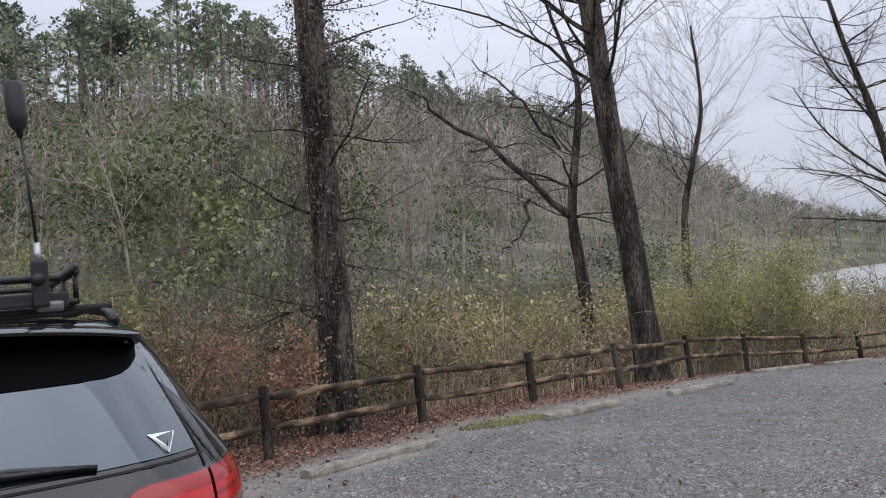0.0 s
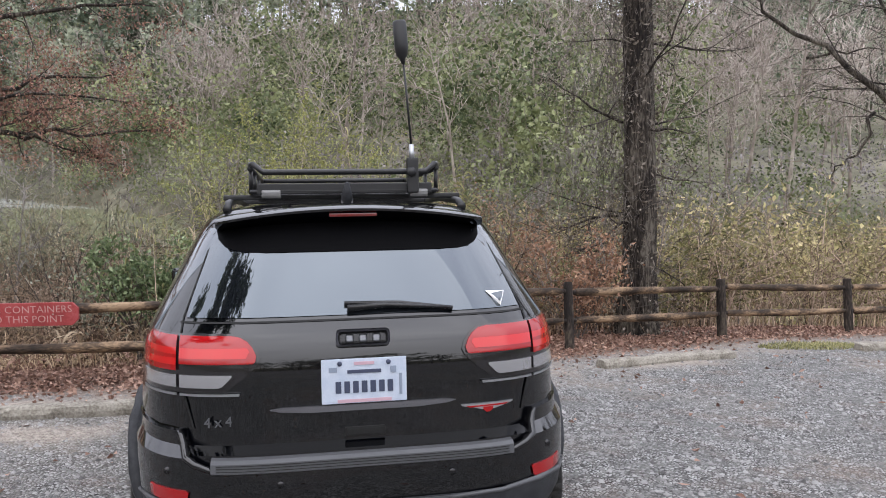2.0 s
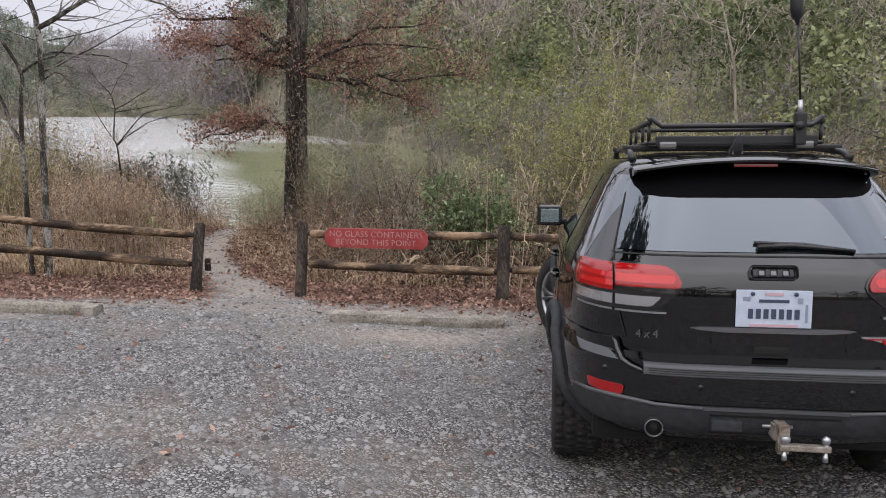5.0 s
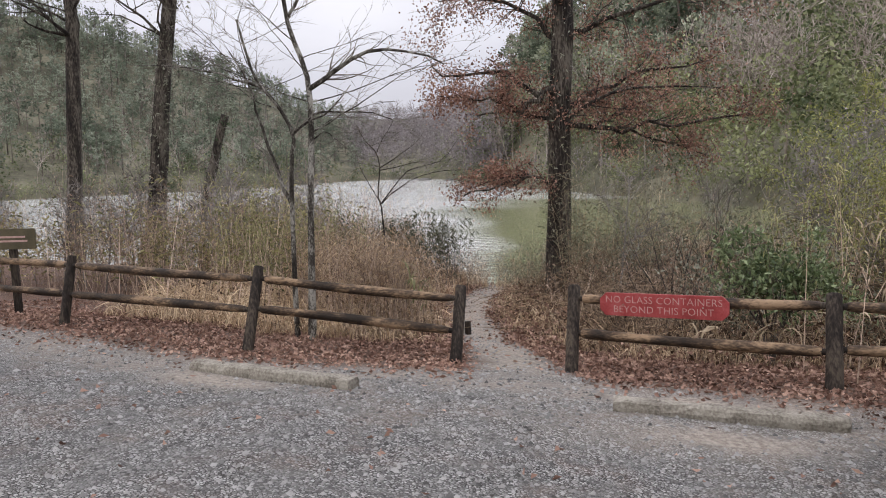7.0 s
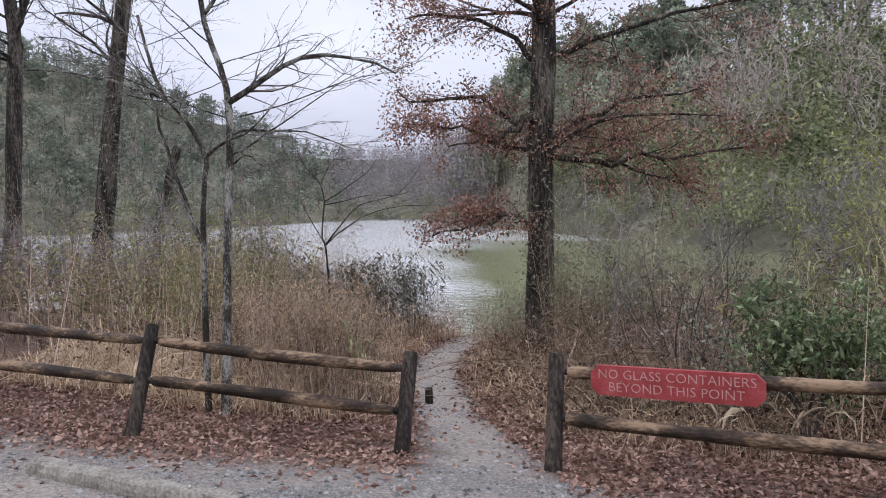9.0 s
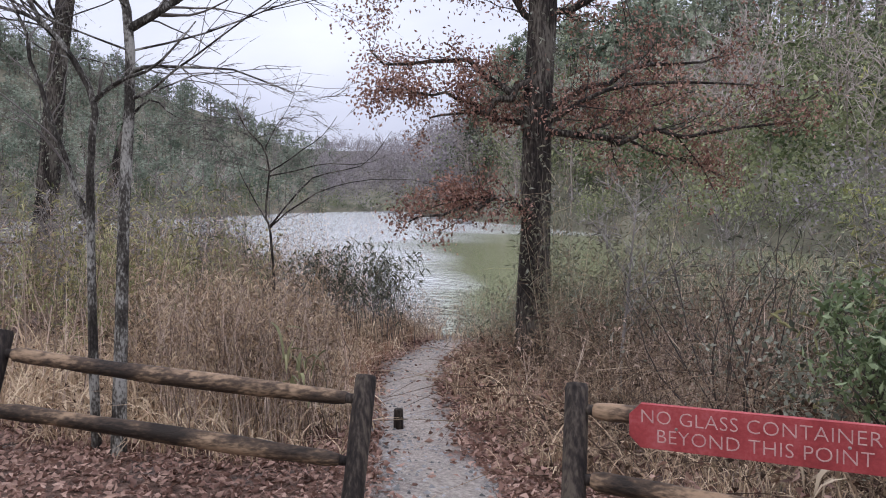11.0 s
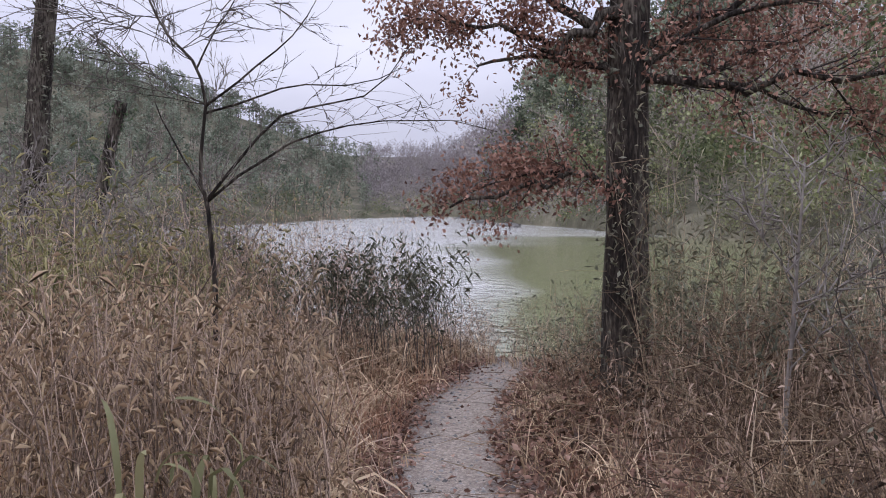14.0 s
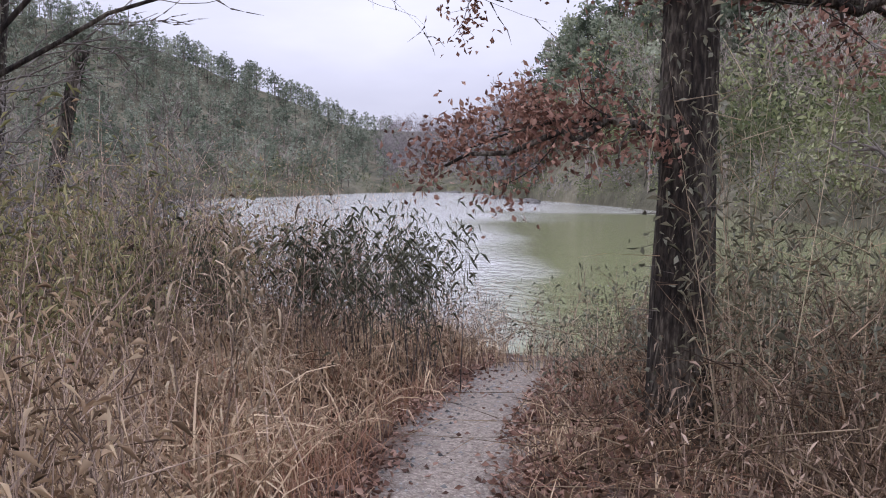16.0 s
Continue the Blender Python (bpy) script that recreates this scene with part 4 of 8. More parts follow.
# the brown board on its own post at the fence's far end
bs_at = on_ground(-14.25, -0.75)
board = thing("brown_sign", face_frame(bs_at, (0.55, 0.83, 0)), "small brown wooden board on a post behind the fence", "sign")
bm = rounded_board(0.8, 0.3, 0.03, 0.02)
bmesh.ops.translate(bm, verts=bm.verts, vec=(0.0, 0, 1.12))
part("board", bm, M_BROWN_SIGN, board)
bm = bmesh.new()
bmesh.ops.create_cube(bm, size=1, matrix=Matrix.Translation((0, 0.065, 0.4)) @ Matrix.Diagonal((0.09, 0.09, 1.5, 1)))
bmesh.ops.bevel(bm, geom=bm.edges[:], offset=0.008, segments=1, affect="EDGES")
part("post", bm, M_POST, board)
for z, w in ((1.15, 0.5), (1.09, 0.56)):
    bm = bmesh.new()
    bmesh.ops.create_cube(bm, size=1, matrix=Matrix.Translation((0, -0.017, z)) @ Matrix.Diagonal((w, 0.004, 0.028, 1)))
    part("lettering_bar", bm, M_LETTER, board)
# ---- single trees ----
M_DRYLEAF = leaf_mat("withered_leaf", [(0.07, 0.055, 0.042), (0.15, 0.125, 0.1), (0.28, 0.245, 0.205)], 0.8, 0.1)
SPEC_BIG = dict(steps=(8, 6, 4, 2), bend=(0.05, 0.16, 0.27, 0.3), lift=(0.02, 0.03, 0.03, 0.02), taper=(0.5, 0.25, 0.3, 0.3), kids=(0, 6, 4.5, 0), first=(0.45, 0.2, 0.15, 0), spread=(0.4, 1.1), shrink=(0.3, 0.6))


def smooth_line(pts, n):
    pts = np.asarray(pts, float)
    t = np.linspace(0, len(pts) - 1, n)
    out = []
    for q in t:
        i = min(int(q), len(pts) - 2)
        u = q - i
        p0, p1, p2, p3 = pts[max(i - 1, 0)], pts[i], pts[i + 1], pts[min(i + 2, len(pts) - 1)]
        out.append(0.5 * (2 * p1 + (p2 - p0) * u + (2 * p0 - 5 * p1 + 4 * p2 - p3) * u * u + (3 * p1 - p0 - 3 * p2 + p3) * u ** 3))
    return np.array(out)


def build_tree(name, label, line, r0, r1, bark, seed, limbs=(), wild=0, wild_from=0.5, twig=M_TWIG, spec=SPEC_BIG, wild_len=2.5, wild_lift=0.4, flare=1.5, wild_thick=0.25, leaf=None, leaf_n=0, leaf_size=0.09, category="tree", leaf_spread=0.12, crook=0.0, twigs=5):
    """line: the trunk's way in the lot's plan; limbs: (ways, radius, leaves per twig); wild: free limbs along the trunk."""
    rng = np.random.default_rng(seed)
    w = to_world(np.array(line))
    foot = Vector(w[0]) 
    tree = thing(name, foot, label, category)
    base = np.array(foot)
    trunk_line = smooth_line(w, 16) - base
    radii = np.linspace(r0, r1, 16) * (1 + np.array([flare - 1, (flare - 1) * 0.4, 0.08] + [0] * 13)) * (1 + rng.normal(0, 0.025, 16))
    trunk_line = np.concatenate([[trunk_line[0] - (0, 0, 0.5)], trunk_line])
    radii = np.concatenate([[radii[0] * 1.15], radii])
    trunk, crown, foliage = Bag(), Bag(), Bag()
    tube(trunk, trunk_line, radii, 14 if r0 > 0.12 else 8, 0.05 if r0 > 0.12 else 0.02)
    bag_part("trunk", trunk, bark, tree, smooth=True)
    tips = []
    sub = dict(spec)
    for way, rad, leafy in limbs:
        lw = smooth_line(to_world(np.array(way)), 9) - base
        lw[1:-1] += rng.normal(0, crook * min(1.0, rad / 0.075), (7, 3))
        lb = Bag()
        lr = np.linspace(rad, rad * 0.25, 9)
        tube(lb, lw, lr, 7, 0.03)
        ln = np.linalg.norm(np.diff(lw, axis=0), axis=1).sum()
        out = []
        for k in range(int(ln * twigs) + 3):
            i = rng.integers(1, 9)
            along = unit(lw[i] - lw[i - 1])
            side = unit(np.cross(along, rng.normal(0, 1, 3)) * (1, 1, 0.7))
            a = rng.uniform(0.4, 1.0)
            grow(rng, lw[i - 1] + (lw[i] - lw[i - 1]) * rng.uniform(), along * math.cos(a) + side * math.sin(a), ln * rng.uniform(0.15, 0.42), min(lr[i], 0.03) * rng.uniform(0.3, 0.55), 2, sub, out)
        limbs_to(lb, crown, out, 2)
        for pts, radii2, level in out:
            tips.append((pts, leafy))
        bag_part("limb", lb, bark, tree, smooth=True)
    out = []
    for k in range(wild):
        q = wild_from + (1 - wild_from) * rng.uniform()
        i = min(int(q * 15), 14) + 1
        a = rng.uniform(0, 2 * math.pi)
        grow(rng, trunk_line[i], (math.cos(a), math.sin(a), wild_lift), wild_len * rng.uniform(0.5, 1.2), max(min(0.008, 0.35 * radii[i]), radii[i] * wild_thick * rng.uniform(0.5, 1.4)), 1, sub, out)
    if out:
        for limb in out:
            wb = Bag()
            limbs_to(wb, crown, [limb], 2)
            if wb.n:
                bag_part("limb", wb, bark, tree, smooth=True)
        for pts, radii2, level in out:
            if level >= 2:
                tips.append((pts, leaf_n))
    if crown.n:
        tagged(bag_part("crown", crown, twig, tree), kind="stuff")
    if leaf:
        for pts, n in tips:
            m = rng.poisson(n)
            if m:
                k = rng.uniform(0.2, 1, m)
                p = pts[0] + (pts[-1] - pts[0]) * k[:, None] + rng.normal(0, leaf_spread, (m, 3))
                d = rng.normal(0, 1, (m, 3)) + (0, 0, -0.5)
                leaves(foliage, p, d, leaf_size * rng.uniform(0.6, 1.3, m), leaf_size * 0.5 * rng.uniform(0.7, 1.3, m))
        if foliage.n:
            tagged(bag_part("foliage", foliage, leaf, tree), kind="stuff")
    return tree, trunk_line, radii


def add_vine(tree, line, radii, seed, n=260, leaf=M_STEM, reach=0.35, z0=0.5, size=0.075, twigs=120, twig_mat=M_TWIG_DARK):
    """Withered creeper clinging to a trunk."""
    rng = np.random.default_rng(seed)
    k = rng.uniform(0, len(line) - 1.01, n)
    i = k.astype(int)
    p = line[i] + (line[i + 1] - line[i]) * (k - i)[:, None]
    a = rng.uniform(0, 2 * math.pi, n)
    out = np.stack([np.cos(a), np.sin(a), 0 * a], 1)
    p = p + out * (radii[i] + np.abs(rng.normal(0, reach, n)) * rng.uniform(0, 1, n))[:, None]
    bag = Bag()
    leaves(bag, p, rng.normal(0, 1, (n, 3)) + (0, 0, -0.6), size * rng.uniform(0.5, 1.3, n), size * 0.42 * rng.uniform(0.6, 1.2, n))
    tagged(bag_part("creeper", bag, leaf, tree, "withered creeper leaves"), kind="stuff")
    bag = Bag()
    k = rng.uniform(0, len(line) - 1.01, twigs)
    i = k.astype(int)
    p = line[i] + (line[i + 1] - line[i]) * (k - i)[:, None]
    a = rng.uniform(0, 2 * math.pi, twigs)
    out = np.stack([np.cos(a), np.sin(a), rng.normal(0, 0.8, twigs)], 1)
    q = p + unit(out) * (radii[i] + rng.uniform(0.1, 2 * reach, twigs))[:, None]
    spikes(bag, p, q, 0.008)
    tagged(bag_part("creeper_stem", bag, twig_mat, tree), kind="stuff")


# trees by the lot's far side
t1 = build_tree("riverside_tree", "tall dark-barked tree wrapped in withered creeper behind the fence", [(-1.76, 12.07, -0.25), (-1.76, 11.9, 2.35), (-1.83, 11.8, 4.8), (-1.88, 11.75, 6.6), (-1.95, 11.7, 10.0)], 0.27, 0.19, M_BARK, 21, wild=34, wild_from=0.15, wild_len=1.8, wild_thick=0.09, wild_lift=0.0, twig=M_TWIG_DARK, leaf=M_DRYLEAF, leaf_n=3, leaf_size=0.06)
def add_curtain(tree, line, side, seed, n=130):
    """Thin creeper stems hanging in a loose curtain beside a trunk."""
    rng = np.random.default_rng(seed)
    side = np.array(side)
    i = rng.integers(4, len(line) - 5, n)
    a = line[i] + rng.normal(0, 0.12, (n, 3)) + side * (np.abs(rng.normal(0, 0.6, n)) + 0.1)[:, None]
    bag, leaf = Bag(), Bag()
    for q in range(5):
        b = a + rng.normal(0, 0.14, (n, 3)) - (0, 0, 0.42)
        spikes(bag, a, b + (b - a) * 0.15, 0.006)
        c = a + (b - a) * rng.uniform(0, 1, n)[:, None]
        spikes(bag, c, c + rng.normal(0, 0.22, (n, 3)), 0.005)
        leaves(leaf, c, rng.normal(0, 1, (n, 3)) - (0, 0, 0.5), rng.uniform(0.04, 0.08, n), rng.uniform(0.02, 0.04, n), 0.3)
        a = b
    tagged(bag_part("creeper_curtain", bag, M_TWIG, tree, "curtain of thin hanging creeper stems"), kind="stuff")
    tagged(bag_part("creeper_foliage", leaf, M_DRYLEAF, tree, "withered creeper leaves"), kind="stuff")


add_curtain(t1[0], t1[1], (-0.92, -0.2, 0), 8)
add_vine(*t1, 3, 3600, reach=0.36, size=0.09, leaf=M_DRYLEAF, twigs=760, twig_mat=M_TWIG)
t2 = build_tree("leaning_tree", "tall leaning tree with dark furrowed bark behind the fence", [(4.66, 17.98, -0.4), (4.27, 17.72, 3.33), (3.93, 17.49, 6.2), (3.71, 17.29, 8.57), (3.3, 17.1, 12.0)], 0.31, 0.21, M_BARK, 22, wild=22, wild_from=0.55, wild_len=4.0, wild_lift=0.5, wild_thick=0.16, twig=M_TWIG_DARK)
add_vine(*t2, 4, 160, reach=0.2, size=0.06, leaf=M_DRYLEAF, twigs=40)
build_tree("crooked_tree", "dark crooked tree with long bare drooping limbs", [(4.06, 22.17, -0.3), (3.91, 22.0, 2.5), (3.72, 21.87, 4.07), (4.08, 22.19, 6.3), (4.21, 22.06, 8.0), (3.7, 21.93, 9.5), (3.2, 21.8, 11.2)], 0.2, 0.025, M_BARK, 23,
           limbs=[([(3.72, 21.87, 4.07), (2.63, 21.8, 5.2), (1.42, 21.7, 6.5), (0.0, 21.6, 7.2), (-0.6, 21.5, 7.9)], 0.11, 0), ([(2.6, 22.1, 4.7), (2.4, 22.0, 3.9), (2.0, 22.0, 3.4), (1.7, 22.0, 3.2)], 0.05, 0), ([(3.65, 22.6, 6.2), (2.6, 22.5, 7.5), (1.2, 22.4, 9.0)], 0.06, 0), ([(3.7, 22.6, 7.2), (4.6, 22.5, 8.2), (5.3, 22.4, 9.6)], 0.05, 0), ([(0.95, 22.1, 6.2), (1.9, 22.1, 6.3), (2.7, 22.1, 6.3)], 0.04, 0)], wild=42, wild_from=0.35, wild_len=3.4, twig=M_TWIG_DARK, wild_lift=0.25, crook=0.1)
SPEC_VASE = dict(SPEC_BIG, spread=(0.25, 0.6), kids=(0, 9, 6, 0), lift=(0.02, 0.08, 0.08, 0.05), shrink=(0.35, 0.65))
build_tree("vase_tree", "leafless tree with a fine upright fan of twigs", [(10.6, 34.0, -2.2), (10.7, 33.9, 4.7), (11.17, 33.7, 7.2), (11.72, 33.4, 9.9), (11.5, 33.2, 13.5)], 0.2, 0.04, M_BARK, 24, wild=44, wild_from=0.4, wild_len=6.0, wild_lift=1.0, wild_thick=0.16, spec=SPEC_VASE)
build_tree("spreading_tree", "broad leafless tree with crooked spreading limbs at the lot's end", [(18.6, 31.0, -2.2), (18.4, 30.6, 4.0), (17.6, 30.4, 8.0), (16.6, 30.4, 11.5), (15.8, 30.2, 14.5)], 0.24, 0.05, M_BARK, 25,
           limbs=[([(18.2, 30.5, 5.6), (15.6, 30.2, 7.6), (14.2, 30.0, 9.6)], 0.065, 0), ([(18.4, 30.6, 4.0), (16.4, 30.2, 4.2), (13.6, 29.8, 4.4)], 0.055, 0), ([(17.6, 30.4, 8.0), (15.8, 30.2, 10.4), (14.8, 30.0, 12.6)], 0.06, 0), ([(18.0, 30.5, 7.0), (20.5, 30.3, 9.0), (22, 30.0, 12.0)], 0.07, 0), ([(18.5, 30.6, 4.6), (16, 30.2, 6.0), (13.4, 29.9, 6.4)], 0.05, 0)], wild=64, wild_from=0.25, wild_len=4.5, wild_lift=0.4, wild_thick=0.2, twig=M_TWIG_DARK)
# the russet oak beside the path
oak = build_tree("russet_oak", "stout dark oak with clinging russet leaves beside the path", [(-14.0, 9.14, -0.5), (-14.02, 9.14, 2.3), (-14.03, 9.15, 4.8), (-14.1, 9.2, 7.5), (-14.2, 9.3, 10.5)], 0.245, 0.18, M_BARK, 26,
                 limbs=[([(-14.06, 9.1, 2.1), (-14.11, 8.99, 2.13), (-14.26, 8.61, 2.21), (-14.38, 8.31, 2.12), (-14.48, 8.05, 2.0), (-14.69, 7.58, 1.86), (-14.8, 7.3, 1.8)], 0.05, 12),
                        ([(-14.26, 8.64, 2.2), (-14.58, 8.45, 2.24), (-14.87, 8.25, 2.26), (-15.22, 7.95, 2.15)], 0.026, 16),
                        ([(-14.32, 8.5, 2.18), (-14.5, 8.2, 2.2), (-14.7, 7.85, 2.1), (-14.95, 7.5, 1.95)], 0.02, 16),
                        ([(-14.0, 9.1, 4.1), (-14.01, 8.96, 4.0), (-14.11, 8.66, 3.82), (-14.19, 8.38, 3.67), (-14.28, 8.09, 3.53)], 0.1, 4),
                        ([(-14.25, 8.2, 3.6), (-14.35, 7.86, 3.71), (-14.42, 7.44, 3.75), (-14.5, 7.03, 3.7), (-14.6, 6.6, 3.75)], 0.035, 26),
                        ([(-14.03, 9.1, 3.3), (-14.07, 8.92, 3.37), (-14.31, 8.72, 3.49), (-14.59, 8.46, 3.56), (-14.86, 8.22, 3.53), (-15.2, 7.85, 3.5)], 0.055, 16),
                        ([(-14.14, 8.7, 3.84), (-14.42, 8.4, 4.14), (-14.77, 7.92, 4.4), (-15.14, 7.44, 4.36), (-15.5, 6.9, 4.5)], 0.06, 19),
                        ([(-14.02, 9.15, 4.9), (-14.5, 8.5, 5.6), (-15.0, 7.8, 5.9), (-15.4, 7.0, 5.8)], 0.06, 19),
                        ([(-14.0, 9.15, 3.2), (-13.91, 9.24, 3.23), (-13.62, 9.66, 3.21), (-13.34, 10.07, 3.22), (-13.07, 10.42, 3.35), (-12.83, 10.74, 3.35), (-12.3, 11.5, 3.4), (-11.8, 12.2, 3.5)], 0.07, 13),
                        ([(-13.62, 9.7, 3.22), (-13.58, 10.24, 3.62), (-13.45, 10.91, 3.83), (-13.15, 11.85, 4.15)], 0.04, 14),
                        ([(-13.4, 10.1, 3.24), (-13.17, 10.86, 3.03), (-12.95, 11.5, 2.9), (-12.78, 12.06, 2.72)], 0.03, 13),
                        ([(-13.96, 9.2, 3.6), (-13.73, 9.8, 3.95), (-13.47, 10.52, 4.3), (-13.21, 11.27, 4.6), (-12.9, 12.0, 4.7)], 0.06, 14),
                        ([(-13.9, 9.2, 3.4), (-13.2, 9.6, 3.8), (-12.4, 10.3, 4.0), (-11.6, 11.1, 3.9)], 0.045, 14),
                        ([(-14.0, 9.2, 5.6), (-13.6, 8.2, 6.6), (-13.6, 7.2, 7.0)], 0.08, 11), ([(-14.0, 9.3, 5.2), (-12.8, 10.5, 5.7), (-11.4, 11.6, 5.9)], 0.06, 12)],
                 wild=14, wild_from=0.6, wild_len=3.0, twig=M_TWIG_DARK, leaf=M_RED, leaf_n=9, leaf_size=0.07, crook=0.06)
add_vine(*oak, 5, 800, leaf=M_GREYLEAF, reach=0.26, size=0.1, twigs=420, twig_mat=M_TWIG)
# trees to the far side of the path
tl = build_tree("bank_tree", "dark slender tree leaning over the river bank", [(-27.3, 3.25, -0.8), (-27.0, 3.42, 2.9), (-26.75, 3.52, 5.3), (-26.2, 3.75, 9.0), (-25.8, 3.95, 13.0)], 0.29, 0.19, M_BARK, 27, wild=14, wild_from=0.55, wild_len=3.0, twig=M_TWIG_DARK)
add_vine(*tl, 6, 1500, leaf=M_GREYLEAF, reach=0.4, size=0.12, twigs=160)
build_tree("forked_tree", "slim dark tree forking high above the bank", [(-28.6, 1.1, -0.8), (-28.6, 1.12, 5.6), (-28.6, 1.06, 8.0), (-29.0, 0.55, 10.5)], 0.25, 0.15, M_BARK, 28, limbs=[([(-28.6, 1.06, 7.8), (-28.4, 1.5, 9.1), (-28.2, 2.0, 11.5)], 0.14, 0)], wild=12, wild_from=0.5, wild_len=3.0, twig=M_TWIG_DARK)
sn = build_tree("broken_snag", "short broken tree stump wrapped in ivy", [(-25.6, 4.42, -0.8), (-25.45, 4.55, 1.6), (-25.2, 4.8, 3.3), (-25.0, 5.0, 4.3)], 0.16, 0.12, M_BARK, 29, wild=0)
add_vine(*sn, 7, 320, leaf=M_GREEN, reach=0.22, size=0.11, twigs=50)
SPEC_SAPLING = dict(SPEC_BIG, steps=(8, 8, 6, 3), kids=(0, 5, 3.5, 0), bend=(0.04, 0.12, 0.16, 0.2), lift=(0.0, 0.01, -0.02, -0.02), spread=(0.25, 0.75), shrink=(0.35, 0.7))
build_tree("pale_sapling", "slim pale forked tree just behind the fence", [(-10.62, 2.53, -0.2), (-10.72, 2.54, 1.55), (-10.83, 2.56, 3.07), (-11.1, 2.35, 4.0), (-11.25, 2.25, 5.2)], 0.05, 0.022, M_BARK_LICHEN, 30,
           limbs=[([(-10.83, 2.56, 3.07), (-10.65, 3.0, 3.45), (-10.3, 3.5, 3.6), (-9.95, 4.05, 3.4)], 0.036, 0), ([(-11.1, 2.35, 4.0), (-10.8, 2.8, 5.0), (-10.5, 3.3, 5.6)], 0.025, 0),
                  ([(-10.78, 2.55, 2.34), (-10.74, 2.6, 2.42), (-10.66, 2.7, 2.51), (-10.55, 2.88, 2.39)], 0.014, 0),
                  ([(-10.8, 2.55, 2.69), (-10.7, 2.66, 2.76), (-10.52, 2.9, 2.78), (-10.3, 3.22, 2.75), (-10.05, 3.6, 2.6)], 0.018, 0)], wild=14, wild_from=0.4, wild_len=2.0, spec=SPEC_SAPLING, flare=1.2, twigs=8, crook=0.04)
build_tree("pale_sapling", "slim pale sapling with crooked arms behind the fence", [(-10.84, 2.42, -0.3), (-10.85, 2.38, 0.4), (-10.81, 2.32, 1.64), (-10.78, 2.31, 2.18), (-10.76, 2.32, 2.48), (-10.84, 2.14, 2.84), (-10.93, 1.98, 3.04), (-11.0, 1.85, 3.3), (-11.1, 1.7, 3.9)], 0.036, 0.014, M_BARK_LICHEN, 31,
           limbs=[([(-10.76, 2.32, 2.48), (-10.7, 2.4, 2.56), (-10.62, 2.53, 2.66), (-10.5, 2.75, 2.8), (-10.4, 2.95, 3.1)], 0.022, 0), ([(-10.81, 2.33, 1.58), (-10.88, 2.17, 1.97), (-10.94, 2.03, 2.38), (-10.98, 1.93, 2.71), (-11.01, 1.85, 3.04), (-11.1, 1.6, 3.5)], 0.027, 0),
                  ([(-10.93, 1.98, 3.04), (-11.2, 1.3, 3.25), (-11.6, 0.5, 3.3)], 0.016, 0)], wild=12, wild_from=0.45, wild_len=1.8, spec=SPEC_SAPLING, flare=1.2, twigs=8, crook=0.04)
build_tree("young_tree", "thin bare young tree spreading its arms over dry grass", [(-11.95, 4.2, -0.3), (-11.96, 4.18, 0.98), (-11.97, 4.15, 1.35), (-11.98, 4.12, 1.62), (-12.01, 4.09, 1.7), (-12.0, 4.09, 1.95), (-12.0, 4.11, 2.17), (-12.02, 4.06, 2.38), (-12.07, 3.98, 2.49), (-12.13, 3.89, 2.6), (-12.17, 3.8, 2.8)], 0.015, 0.006, M_BARK, 32,
           limbs=[([(-11.98, 4.12, 1.62), (-12.06, 4.02, 1.82), (-12.17, 3.88, 2.11), (-12.24, 3.84, 2.3)], 0.008, 0),
                  ([(-12.0, 4.11, 2.16), (-11.9, 4.18, 2.22), (-11.72, 4.33, 2.37), (-11.55, 4.48, 2.52), (-11.43, 4.57, 2.7)], 0.009, 0),
                  ([(-11.98, 4.12, 1.61), (-11.92, 4.26, 1.82), (-11.87, 4.43, 2.04), (-11.84, 4.56, 2.15), (-11.78, 4.75, 2.21), (-11.73, 4.94, 2.25), (-11.69, 5.1, 2.37), (-11.63, 5.28, 2.65)], 0.0105, 0),
                  ([(-11.98, 4.12, 1.6), (-12.01, 4.33, 1.79), (-11.97, 4.5, 1.9), (-11.93, 4.67, 2.02), (-11.87, 4.88, 2.09), (-11.83, 5.05, 2.13), (-11.65, 5.49, 2.17), (-11.5, 5.8, 2.1)], 0.0095, 0),
                  ([(-12.0, 4.11, 2.12), (-11.85, 4.22, 2.15), (-11.63, 4.36, 2.2), (-11.49, 4.5, 2.24), (-11.29, 4.78, 2.24), (-11.14, 4.95, 2.32)], 0.008, 0),
                  ([(-12.02, 4.06, 2.38), (-12.0, 4.15, 2.6), (-11.92, 4.28, 2.85), (-11.85, 4.35, 3.2)], 0.006, 0)], wild=18, wild_from=0.6, wild_len=0.9, wild_lift=0.3, spec=SPEC_SAPLING, flare=1.2, twig=M_TWIG, crook=0.02, twigs=8)
# ---- the black off-road wagon ----
jeep_m = LOT @ Matrix.Translation((JEEP_AT[0], JEEP_AT[1], JEEP_AT[2])) @ pose(0, 0, 0, 0, JEEP_AT[4], JEEP_AT[3])
car = thing("car", jeep_m, "black off-road wagon with roof basket parked on gravel", "car")
LEVEL = [0.33, 0.36, 0.42, 0.5, 0.6, 0.72, 0.79, 0.81, 0.95, 1.05, 1.12, 1.18, 1.235, 1.3, 1.42, 1.54, 1.63, 1.675, 1.7, 1.715]
HALF_W = [0.80, 0.86, 0.9, 0.935, 0.955, 0.96, 0.958, 0.95, 0.945, 0.935, 0.92, 0.895, 0.865, 0.835, 0.775, 0.715, 0.665, 0.61, 0.5, 0.36]
